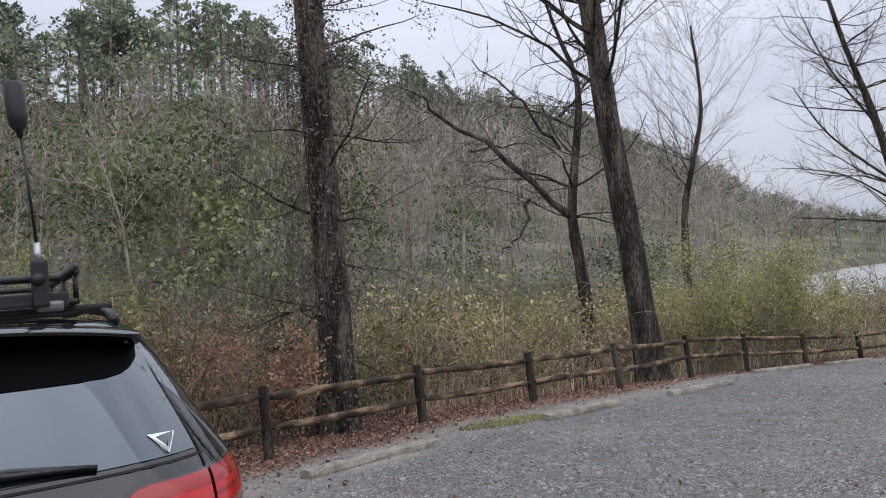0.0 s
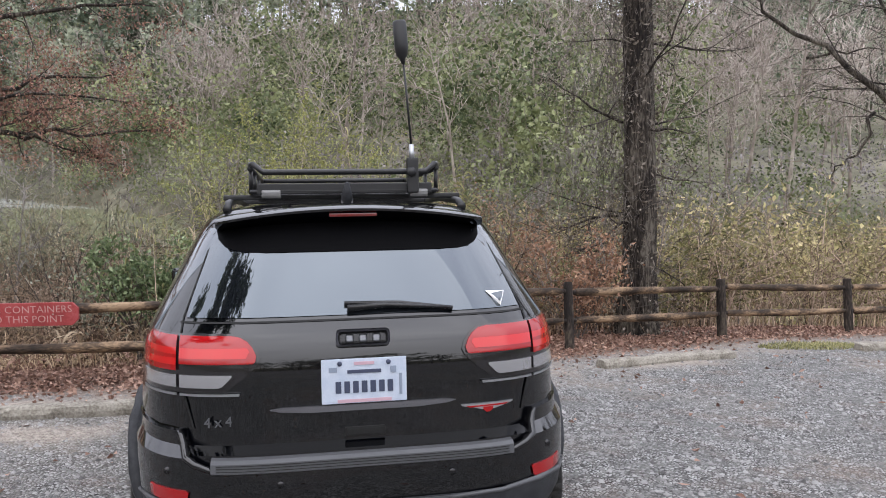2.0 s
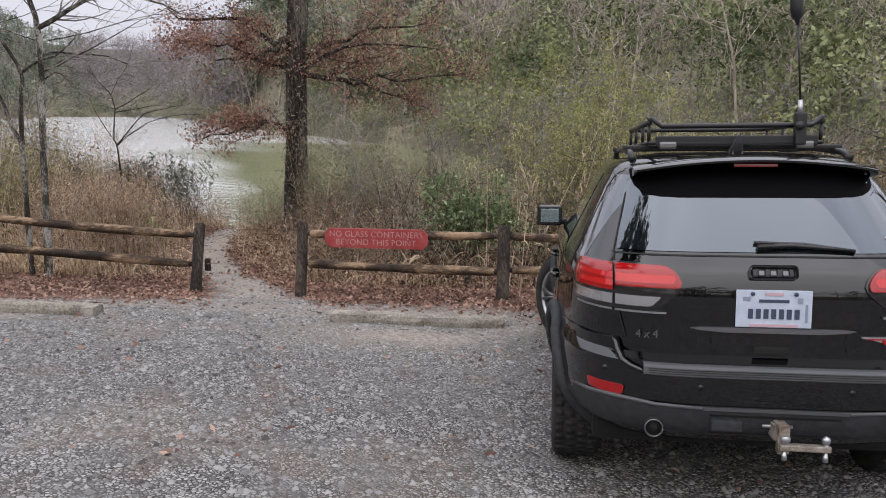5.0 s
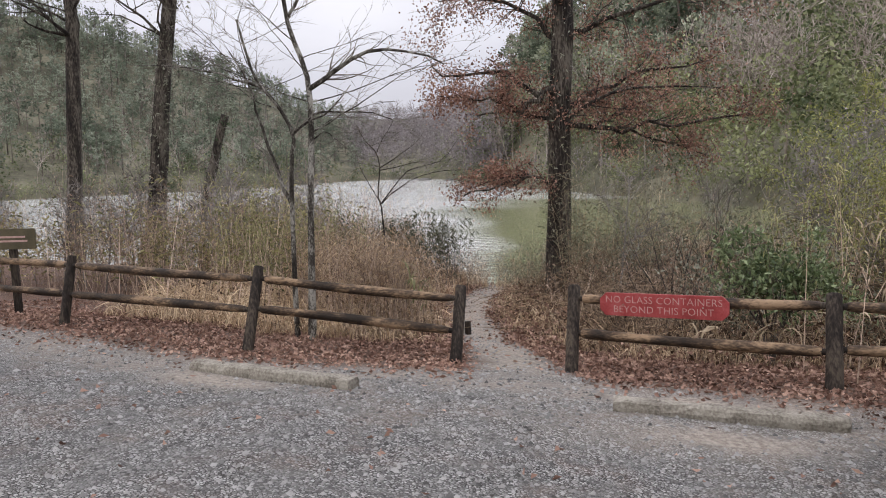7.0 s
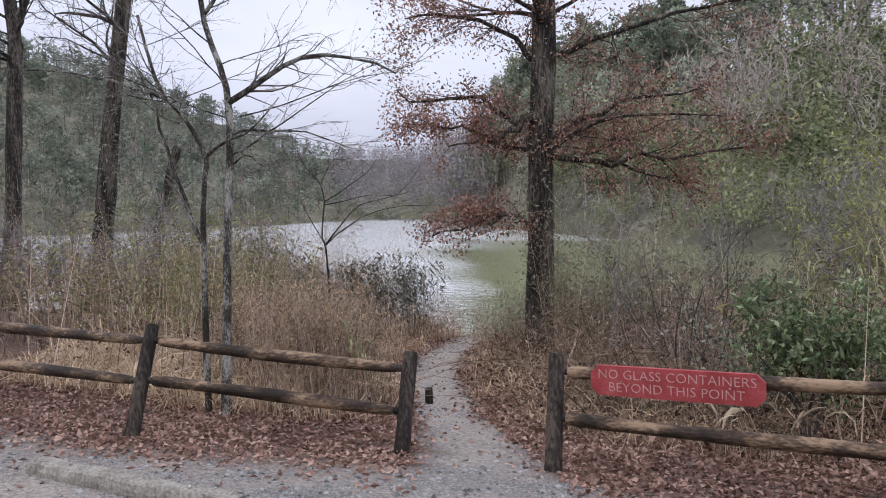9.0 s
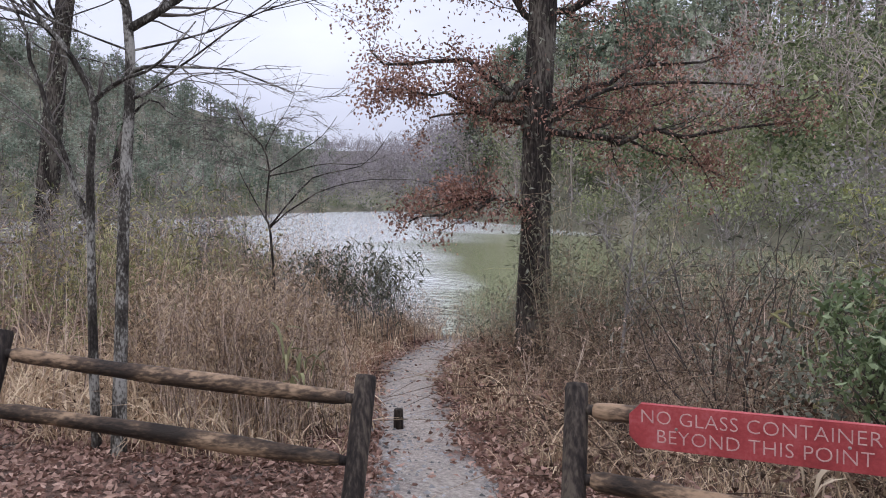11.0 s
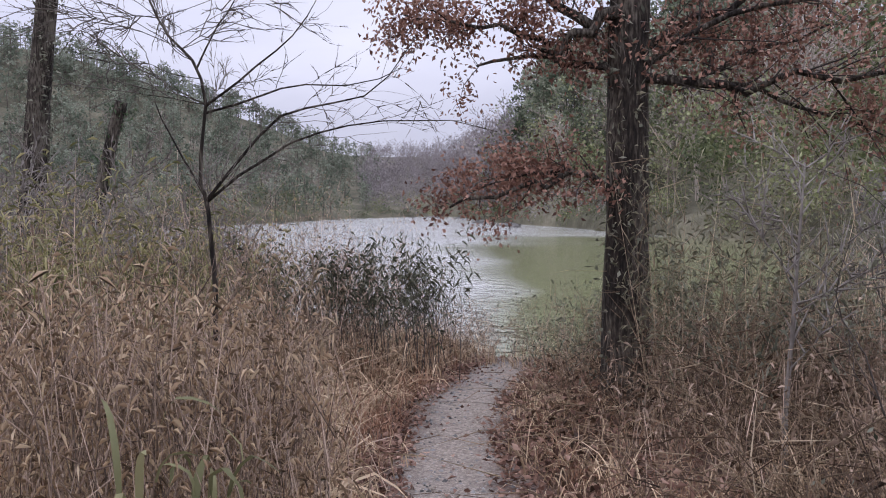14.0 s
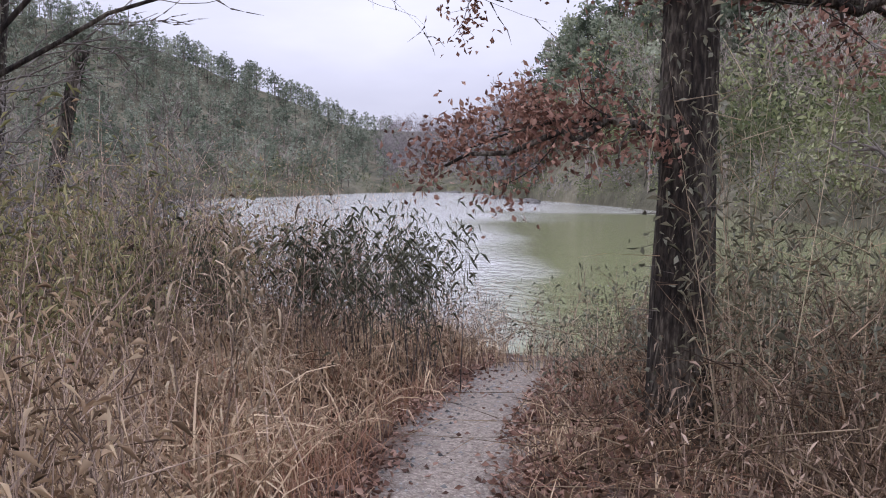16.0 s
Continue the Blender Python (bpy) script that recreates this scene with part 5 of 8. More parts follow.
REAR_Y = [-0.62, -0.7, -0.83, -0.94, -0.955, -0.955, -0.95, -0.888, -0.884, -0.888, -0.882, -0.86, -0.812, -0.745, -0.62, -0.49, -0.385, -0.3, -0.15, 0.1]
FRONT_Y = [3.55, 3.62, 3.7, 3.76, 3.79, 3.8, 3.79, 3.78, 3.74, 3.6, 3.2, 2.55, 2.3, 2.15, 1.9, 1.65, 1.42, 1.25, 1.0, 0.7]
CORNER = [5, 5, 5, 5, 5, 5, 5, 5, 5, 5, 5, 4.8, 4.6, 4.5, 4.4, 4.4, 4.3, 4, 3.6, 3.2]


def at_level(z):
    return [float(np.interp(z, LEVEL, q)) for q in (HALF_W, REAR_Y, FRONT_Y, CORNER)]


def rear_y(x, z):
    w, r, f, n = at_level(z)
    return (r + f) / 2 - (f - r) / 2 * max(0.0, 1 - min(1.0, abs(x) / w) ** n) ** (1 / n)


def side_x(y, z):
    w, r, f, n = at_level(z)
    c, h = (r + f) / 2, (f - r) / 2
    return w * max(0.0, 1 - min(1.0, abs(y - c) / h) ** n) ** (1 / n)


def eased_levels():
    zs = []
    for a, b in zip(LEVEL[:-1], LEVEL[1:]):
        zs += list(np.linspace(a, b, 3)[:-1])
    return zs + [LEVEL[-1]]


def build_shell():
    bm = bmesh.new()
    n = 88
    rings = []
    for z in eased_levels():
        w, r, f, e = at_level(z)
        ring = []
        for k in range(n):
            # even steps along the outline, closer at the corners
            a = 2 * math.pi * k / n
            c, s = math.cos(a), math.sin(a)
            den = (abs(c) ** e + abs(s) ** e) ** (1 / e)
            ring.append(bm.verts.new((w * c / den, (r + f) / 2 + (f - r) / 2 * s / den, z)))
        rings.append(ring)
    for r0, r1 in zip(rings[:-1], rings[1:]):
        for k in range(n):
            bm.faces.new((r0[k], r0[(k + 1) % n], r1[(k + 1) % n], r1[k]))
    bm.faces.new(list(reversed(rings[0])))
    bm.faces.new(rings[-1])
    bmesh.ops.recalc_face_normals(bm, faces=bm.faces)
    me = bpy.data.meshes.new("body")
    bm.to_mesh(me)
    bm.free()
    body = bpy.data.objects.new("body", me)
    scene.collection.objects.link(body)
    cutters = []
    for y in (0.0, 2.915):
        cb = bmesh.new()
        bmesh.ops.create_cone(cb, cap_ends=True, segments=40, radius1=0.44, radius2=0.44, depth=0.62, matrix=pose(0, 0, 0, 0, 90))
        for sx in (-1, 1):
            cme = bpy.data.meshes.new("cut")
            cb.to_mesh(cme)
            co = bpy.data.objects.new("cut", cme)
            scene.collection.objects.link(co)
            co.location = (sx * 0.88, y, 0.4)
            cutters.append(co)
            mod = body.modifiers.new("arch", "BOOLEAN")
            mod.operation, mod.object, mod.solver = "DIFFERENCE", co, "EXACT"
        cb.free()
    bpy.context.view_layer.update()
    cut = bpy.data.meshes.new_from_object(body.evaluated_get(bpy.context.evaluated_depsgraph_get()))
    for o in cutters + [body]:
        bpy.data.objects.remove(o)
    cut.materials.clear()
    cut.materials.append(M_PAINT)
    cut.polygons.foreach_set("use_smooth", np.ones(len(cut.polygons), bool))
    cut.set_sharp_from_angle(angle=radians(38))
    ob = new("body", cut)
    ob.parent = car
    return ob


body = build_shell()


def rear_panel(name, rows, mat, parent, out=0.006, cols=10, thick=0.012, label="", shift=0.0):
    """A panel lying on the tail: rows of (z, x0, x1)."""
    bm = bmesh.new()
    grid = []
    for z, x0, x1 in rows:
        grid.append([(x, rear_y(x, z) - out - shift, z) for x in np.linspace(x0, x1, cols)])
    return panel_from(name, bm, grid, mat, parent, Vector((0, thick, 0)), label)


def side_panel(name, rows, sx, mat, parent, out=0.005, cols=10, thick=0.012, label=""):
    """A panel lying on a flank: rows of (z, y0, y1)."""
    bm = bmesh.new()
    grid = []
    for z, y0, y1 in rows:
        grid.append([(sx * (side_x(y, z) + out), y, z) for y in np.linspace(y0, y1, cols)])
    return panel_from(name, bm, grid, mat, parent, Vector((-sx * thick, 0, 0)), label)


def panel_from(name, bm, grid, mat, parent, inward, label):
    nr, nc = len(grid), len(grid[0])
    outer = [[bm.verts.new(p) for p in row] for row in grid]
    inner = [[bm.verts.new(Vector(p) + inward) for p in row] for row in grid]
    for i in range(nr - 1):
        for j in range(nc - 1):
            bm.faces.new((outer[i][j], outer[i][j + 1], outer[i + 1][j + 1], outer[i + 1][j]))
            bm.faces.new((inner[i][j], inner[i + 1][j], inner[i + 1][j + 1], inner[i][j + 1]))
    edge = [(i, 0) for i in range(nr)] + [(nr - 1, j) for j in range(1, nc)] + [(i, nc - 1) for i in range(nr - 2, -1, -1)] + [(0, j) for j in range(nc - 2, 0, -1)]
    for (i, j), (k, l) in zip(edge, edge[1:] + edge[:1]):
        bm.faces.new((outer[i][j], outer[k][l], inner[k][l], inner[i][j]))
    ob = part(name, bm, mat, parent, label, True)
    ob.data.set_sharp_from_angle(angle=radians(40))
    return ob


def box(name, size, at, mat, parent, bevel=0.006, rot=(0, 0, 0), label="", seg=2):
    bm = bmesh.new()
    bmesh.ops.create_cube(bm, size=1, matrix=Matrix.Diagonal((*size, 1)))
    if bevel:
        bmesh.ops.bevel(bm, geom=bm.edges[:], offset=bevel, segments=seg, affect="EDGES", profile=0.7)
    bmesh.ops.transform(bm, matrix=pose(*at, *rot), verts=bm.verts)
    return part(name, bm, mat, parent, label)


def rod(name, pts, r, mat, parent, sides=10, label="", smooth=True, cap=True):
    bag = Bag()
    tube(bag, pts, np.broadcast_to(r, (len(pts),)), sides, cap=cap)
    return bag_part(name, bag, mat, parent, label, smooth)


M_CLADLIGHT = plain_mat("pale_grey_plastic", (0.07, 0.072, 0.078), 0.4)
M_EXHAUST = plain_mat("sooty_steel", (0.2, 0.2, 0.2), 0.35, 0.9)
M_LIP = plain_mat("dark_chrome", (0.22, 0.22, 0.24), 0.3, 0.9)
M_MATT = plain_mat("matt_black", (0.003, 0.003, 0.0035), 0.6, spec=0.03)
# tailgate: glass, seams, lamps
rear_panel("rear_window", [(1.262, -0.655, 0.655), (1.30, -0.65, 0.65), (1.38, -0.63, 0.63), (1.47, -0.605, 0.605), (1.56, -0.585, 0.585), (1.62, -0.56, 0.56)], M_GLASS, car, 0.004, 24, label="dark tinted rear window")
bm = bmesh.new()
sp = []
for q in np.linspace(-1, 1, 29):
    x = q * 0.565
    e = 1 - abs(q) ** 6
    d = 0.05 * q * q
    sp.append([(x, -0.2, 1.702 - d), (x, -0.42 - 0.05 * e, 1.684 - d), (x, -0.445 - 0.055 * e, 1.672 - d), (x, -0.446 - 0.052 * e, 1.662 - d),
               (x, -0.43 - 0.03 * e, 1.648 - d), (x, rear_y(x, 1.6) + 0.02, 1.61 - 0.6 * d)])
vs = [[bm.verts.new(p) for p in row] for row in sp]
for r0, r1 in zip(vs[:-1], vs[1:]):
    for i in range(5):
        bm.faces.new((r0[i], r0[i + 1], r1[i + 1], r1[i]))
    bm.faces.new((r0[5], r0[0], r1[0], r1[5]))
bm.faces.new(vs[0])
bm.faces.new(list(reversed(vs[-1])))
# one black panel paints the spoiler's shade together with the glass frit
rear_panel("frit_and_shade_band", [(1.497, -0.36, 0.36), (1.5, -0.44, 0.44), (1.508, -0.49, 0.49), (1.525, -0.53, 0.53), (1.55, -0.558, 0.558), (1.59, -0.572, 0.572), (1.63, -0.572, 0.572)], M_MATT, car, 0.0075, 24, 0.006, "black band of frit and painted spoiler shade along the window's top")
spoiler = part("spoiler", bm, M_PAINT, car, "black gloss roof spoiler", True)
spoiler.data.set_sharp_from_angle(angle=radians(35))
box("brake_light", (0.2, 0.012, 0.014), (0, -0.478, 1.645), M_DARK_RED, spoiler, 0.004)
seam = plain_mat("seam_black", (0.004, 0.004, 0.004), 0.8)
rear_panel("gate_seam", [(1.243, -0.68, 0.68), (1.249, -0.68, 0.68)], seam, car, 0.003, 24, 0.006)
for sx in (-1, 1):
    zs = np.linspace(0.87, 1.6, 14)
    xs = np.interp(zs, [0.87, 1.0, 1.24, 1.6], [0.62, 0.655, 0.675, 0.575])
    rear_panel("gate_seam", [(z, sx * (x - 0.003), sx * (x + 0.003)) for z, x in zip(zs, xs)], seam, car, 0.003, 2, 0.006)
    # the housing: a rounded inner end that slants away below
    lamp = rear_panel("tail_light", [(z, sx * lo, sx * hi) for z, lo, hi in ((1.002, 0.52, 0.81), (1.008, 0.5, 0.835), (1.025, 0.475, 0.845), (1.06, 0.428, 0.848), (1.1, 0.386, 0.848), (1.125, 0.374, 0.846), (1.155, 0.384, 0.84), (1.185, 0.41, 0.83), (1.203, 0.44, 0.82), (1.21, 0.48, 0.81))], M_SMOKED, car, 0.008, 22, 0.03, "black tail lamp housing")
    for inner in (True, False):
        def pane(rows):
            return [(z, sx * (lo if inner else 0.681), sx * (0.669 if inner else hi)) for z, lo, hi in rows]
        low = 1.108 if inner else 1.084
        lens = rear_panel("red_lens", pane(((low, 0.402, 0.838), (low + 0.006, 0.392, 0.841), (1.135, 0.388, 0.841), (1.162, 0.4, 0.836), (1.185, 0.42, 0.827), (1.199, 0.446, 0.817), (1.205, 0.48, 0.806))), M_RED_LENS, lamp, 0.02, 14, 0.012, "red tail lamp lens")
        rear_panel("bright_lens", pane(((low + 0.02, 0.425, 0.825), (1.15, 0.412, 0.826), (1.164, 0.42, 0.82))), M_RED_BRIGHT, lens, 0.0215, 10, 0.006, "brighter red inner lens")
        rear_panel("clear_lens", pane(((1.022, 0.525, 0.828), (1.028, 0.51, 0.836), (1.06, 0.478, 0.84), (1.068, 0.476, 0.836))), M_CLEAR_LENS, lamp, 0.016, 12, 0.01, "clear reversing lamp lens")
        rear_panel("lamp_strip", pane(((0.992, 0.452, 0.83), (1.0, 0.45, 0.835))), M_SATIN, lamp, 0.016, 12, 0.012, "thin bright strip under the lamp")
    rear_panel("lower_reflector", [(0.628, sx * 0.65, sx * 0.772), (0.634, sx * 0.638, sx * 0.783), (0.666, sx * 0.632, sx * 0.79), (0.673, sx * 0.64, sx * 0.784)], M_RED_LENS, car, 0.036, 10, 0.012, "red bumper reflector")
    rod("exhaust_tip", [(sx * 0.505, -0.8, 0.515), (sx * 0.505, -0.96, 0.51), (sx * 0.505, -1.0, 0.505)], (0.034, 0.037, 0.039), M_EXHAUST, car, 20, "dull steel exhaust tip", True, False)
    ring = np.linspace(0, 2 * math.pi, 21)
    rod("exhaust_lip", [(sx * 0.505 + 0.038 * math.cos(q), -1.0, 0.505 + 0.038 * math.sin(q)) for q in ring], 0.0035, M_EXHAUST, car, 6, "steel exhaust rim")
    # black plug paints the dark hollow inside the pipe
    rod("bore_shade", [(sx * 0.505, -0.80, 0.505), (sx * 0.505, -0.988, 0.505)], 0.034, seam, car, 16)
# tailgate recess with the plate, badges, handle
plate = box("number_plate", (0.315, 0.008, 0.165), (0, -0.896, 1.028), M_PLATE, car, 0.003, label="pale paper number plate with bars for its writing")
for k in range(7):
    box("plate_bar", (0.021, 0.004, 0.044), (-0.096 + k * 0.032, -0.9015, 1.006), M_INK, plate, 0.002)
for x, z, w, h, m in ((0.0, 1.063, 0.125, 0.013, M_INK), (0.0, 1.093, 0.075, 0.012, M_PINK), (0.0, 0.955, 0.2, 0.012, M_PINK), (-0.115, 1.072, 0.03, 0.018, M_PLATE_GREY), (0.135, 1.01, 0.01, 0.08, M_PLATE_GREY)):
    box("plate_bar", (w, 0.004, h), (x, -0.9015, z), m, plate, 0.001)
box("plate_bar", (0.022, 0.004, 0.024), (0.108, -0.9015, 1.066), M_PLATE_GREY, plate, 0.001)
for x in (-0.09, 0.09):
    rod("plate_screw", [(x, -0.898, 1.094), (x, -0.906, 1.094)], 0.009, M_INK, plate, 10)
# metal strip stands in for sky reflected off the plate recess's lip
rear_panel("plate_lip_glint", [(0.918, -0.2, 0.2), (0.926, -0.31, 0.31), (0.934, -0.345, 0.345), (0.94, -0.3, 0.3)], M_LIP, car, 0.012, 16, 0.012, "added metal strip as the sky's glint under the plate")
emblem = thing("emblem")
emblem.parent = car
box("emblem_rim", (0.2, 0.01, 0.062), (0, rear_y(0, 1.182) - 0.006, 1.182), M_LIP, emblem, 0.026, (-18, 0, 0), seg=5)
box("emblem_face", (0.184, 0.006, 0.046), (0, rear_y(0, 1.182) - 0.0125, 1.182), M_TRIM, emblem, 0.018, (-18, 0, 0), seg=5)
for x in (-0.05, 0.0, 0.05):
    box("emblem_bar", (0.03, 0.006, 0.03), (x, rear_y(0, 1.182) - 0.0155, 1.182), M_SPOKE, emblem, 0.01, (-18, 0, 0), seg=4)
text_mesh("4x4", 0.052, 0.003, M_CLADLIGHT, car, pose(-0.53, rear_y(-0.53, 0.895) - 0.007, 0.895, 88), "badge", "small chrome drive badge", 1.45)
badge = thing("wing_badge")
badge.parent = car
rear_panel("badge_wing", [(0.888, 0.45, 0.5), (0.896, 0.425, 0.535), (0.906, 0.37, 0.575), (0.912, 0.365, 0.58)], M_SATIN, badge, 0.009, 12, 0.008, "silver winged badge")
rear_panel("badge_stripe", [(0.899, 0.4, 0.545), (0.905, 0.385, 0.56)], M_RED_LENS, badge, 0.0105, 8, 0.006, "red stripe on the badge")
rear_panel("badge_centre", [(0.878, 0.466, 0.48), (0.887, 0.455, 0.492), (0.898, 0.452, 0.495)], M_RED_LENS, badge, 0.012, 6, 0.006, "red badge centre")
bm = bmesh.new()
fin = [[bm.verts.new((q * w, y, z)) for q in (-1, 1)] for y, z, w in ((0.09, 1.7, 0.03), (-0.09, 1.7, 0.03), (-0.085, 1.775, 0.012), (-0.06, 1.785, 0.008))]
for q in (0, 1):
    bm.faces.new([f[q] for f in fin])
for f0, f1 in zip(fin, fin[1:] + fin[:1]):
    bm.faces.new((f0[0], f0[1], f1[1], f1[0]))
bmesh.ops.recalc_face_normals(bm, faces=bm.faces)
part("roof_fin", bm, M_CLADLIGHT, car, "small grey aerial fin on the roof")
box("gate_handle", (0.15, 0.02, 0.036), (0, -0.884, 0.838), seam, car, 0.008, label="black tailgate pull")
# bumper corners standing proud of the tailgate
for sx in (-1, 1):
    inner = ((0.555, 0.5), (0.6, 0.5), (0.7, 0.5), (0.735, 0.515), (0.75, 0.56), (0.765, 0.605), (0.785, 0.635), (0.815, 0.652), (0.85, 0.662), (0.865, 0.672))
    rear_panel("bumper_corner", [(z, sx * x, sx * float(np.interp(z, (0.555, 0.6, 0.7, 0.775, 0.81, 0.85, 0.865), (0.925, 0.935, 0.938, 0.935, 0.928, 0.905, 0.885)))) for z, x in inner], M_PAINT, car, 0.028, 18, 0.05)
    rod("bumper_edge", [(sx * (x + 0.004), rear_y(x, z) - 0.024, z) for z, x in inner[3:]], (0.008, 0.011, 0.013, 0.014, 0.014, 0.012, 0.006), M_PAINT, car, 10, "rounded gloss edge of the bumper corner")
rear_panel("bumper_face", [(0.555, -0.502, 0.502), (0.60, -0.502, 0.502), (0.70, -0.502, 0.502), (0.735, -0.515, 0.515)], M_PAINT, car, 0.0275, 20, 0.03)
# bumper: step, lower cladding, sensors, tow gear
bm = bmesh.new()
rows = []
for x in np.linspace(-0.55, 0.55, 21):
    y = rear_y(x, 0.75) - 0.03
    rows.append([(x, -0.86, 0.79), (x, y + 0.004, 0.782), (x, y - 0.014, 0.772), (x, y - 0.018, 0.74), (x, y + 0.01, 0.728)])
vs = [[bm.verts.new(p) for p in r] for r in rows]
for r0, r1 in zip(vs[:-1], vs[1:]):
    for i in range(4):
        bm.faces.new((r0[i], r0[i + 1], r1[i + 1], r1[i]))
    bm.faces.new((r0[4], r0[0], r1[0], r1[4]))
bm.faces.new(vs[0])
bm.faces.new(list(reversed(vs[-1])))
step = part("bumper_step", bm, M_CLADLIGHT, car, "satin grey bumper step pad")
for z in (0.747, 0.757, 0.766):
    rear_panel("step_groove", [(z, -0.53, 0.53), (z + 0.002, -0.53, 0.53)], seam, step, 0.0495, 14, 0.004)
clad = rear_panel("lower_bumper", [(0.465, -0.76, 0.76), (0.48, -0.82, 0.82), (0.52, -0.87, 0.87), (0.575, -0.9, 0.9), (0.6, -0.905, 0.905), (0.607, -0.905, 0.905)], M_CLAD, car, 0.04, 30, 0.06, "dark grey plastic lower bumper")
# lip and ribs in paler grey: light caught along the edge, painted in
rear_panel("bumper_lip", [(0.592 + 0.0, -0.3, 0.3), (0.606, -0.3, 0.3)], M_CLADLIGHT, clad, 0.046, 12, 0.02)
for sx in (-1, 1):
    rod("lip_rib", [(sx * x, rear_y(x, z) - 0.043, z) for x, z in ((0.3, 0.6), (0.5, 0.607), (0.66, 0.62), (0.78, 0.612), (0.86, 0.596))], (0.008, 0.009, 0.011, 0.01, 0.006), M_CLADLIGHT, clad, 8)
# flat black panel paints the shade of the recess
rear_panel("tow_recess_shade", [(0.48, -0.27, 0.27), (0.575, -0.27, 0.27)], seam, clad, 0.043, 6, 0.01)
box("tow_socket", (0.13, 0.03, 0.05), (-0.2, -0.995, 0.53), M_CLAD, clad, 0.01)
for x, z in ((-0.31, 0.69), (0.31, 0.69), (-0.71, 0.735), (0.71, 0.735)):
    rod("parking_sensor", [(x, rear_y(x, z) - 0.01, z), (x, rear_y(x, z) - 0.032, z)], 0.013, M_TRIM, car, 12)
hitch = thing("tow_hitch")
hitch.parent, hitch.matrix_local = car, pose(0.005, -0.215, 0.15) @ Matrix.Scale(0.78, 4)
box("receiver", (0.085, 0.12, 0.085), (0.015, -1.0, 0.475), M_RUST, hitch, 0.008)
box("drop_bar", (0.06, 0.05, 0.15), (0.02, -1.06, 0.44), M_RUST, hitch, 0.01)
box("shank", (0.06, 0.22, 0.055), (0.015, -1.0, 0.5), M_RUST, hitch, 0.008)
box("cross_bar", (0.26, 0.045, 0.032), (0.13, -1.08, 0.408), M_RUST, hitch, 0.006)
for x, r in ((0.025, 0.03), (0.235, 0.024)):
    bag = Bag()
    k = np.linspace(0, math.pi, 9)
    tube(bag, [(x, -1.085, 0.335), (x, -1.085, 0.37), (x, -1.085, 0.371), (x, -1.085, 0.435)] + [(x, -1.085, 0.455 - r * math.cos(q)) for q in k], [0.014, 0.014, 0.012, 0.013] + [max(0.004, r * math.sin(q)) for q in k], 14)
    bag_part("tow_ball", bag, M_SATIN, hitch, "worn steel tow ball", True)
rod("hitch_pin", [(-0.07, -0.99, 0.49), (0.09, -0.99, 0.49)], 0.009, M_SATIN, hitch)
# wiper and window sticker
rod("wiper_arm", [(-0.05, rear_y(0, 1.285) - 0.02, 1.285), (0.1, rear_y(0.1, 1.295) - 0.03, 1.293), (0.345, rear_y(0.34, 1.275) - 0.02, 1.275)], (0.014, 0.011, 0.005), M_TRIM, car, 8, "black rear wiper")
rod("wiper_blade", [(-0.06, rear_y(0.06, 1.30) - 0.014, 1.302), (0.15, rear_y(0.15, 1.30) - 0.014, 1.298), (0.36, rear_y(0.36, 1.27) - 0.014, 1.272)], 0.009, M_TRIM, car, 6)
bm = bmesh.new()
tri = [(0.515, 1.325), (0.605, 1.32), (0.568, 1.268)]
cx, cz = sum(p[0] for p in tri) / 3, sum(p[1] for p in tri) / 3
o = [bm.verts.new((x, rear_y(x, z) - 0.0075, z)) for x, z in tri]
i2 = [bm.verts.new((cx + (x - cx) * 0.5, rear_y(x, z) - 0.0075, cz + (z - cz) * 0.5)) for x, z in tri]
for q in range(3):
    bm.faces.new((o[q], o[(q + 1) % 3], i2[(q + 1) % 3], i2[q]))
part("triangle_sticker", bm, M_WHITE, car, "white triangle sticker")

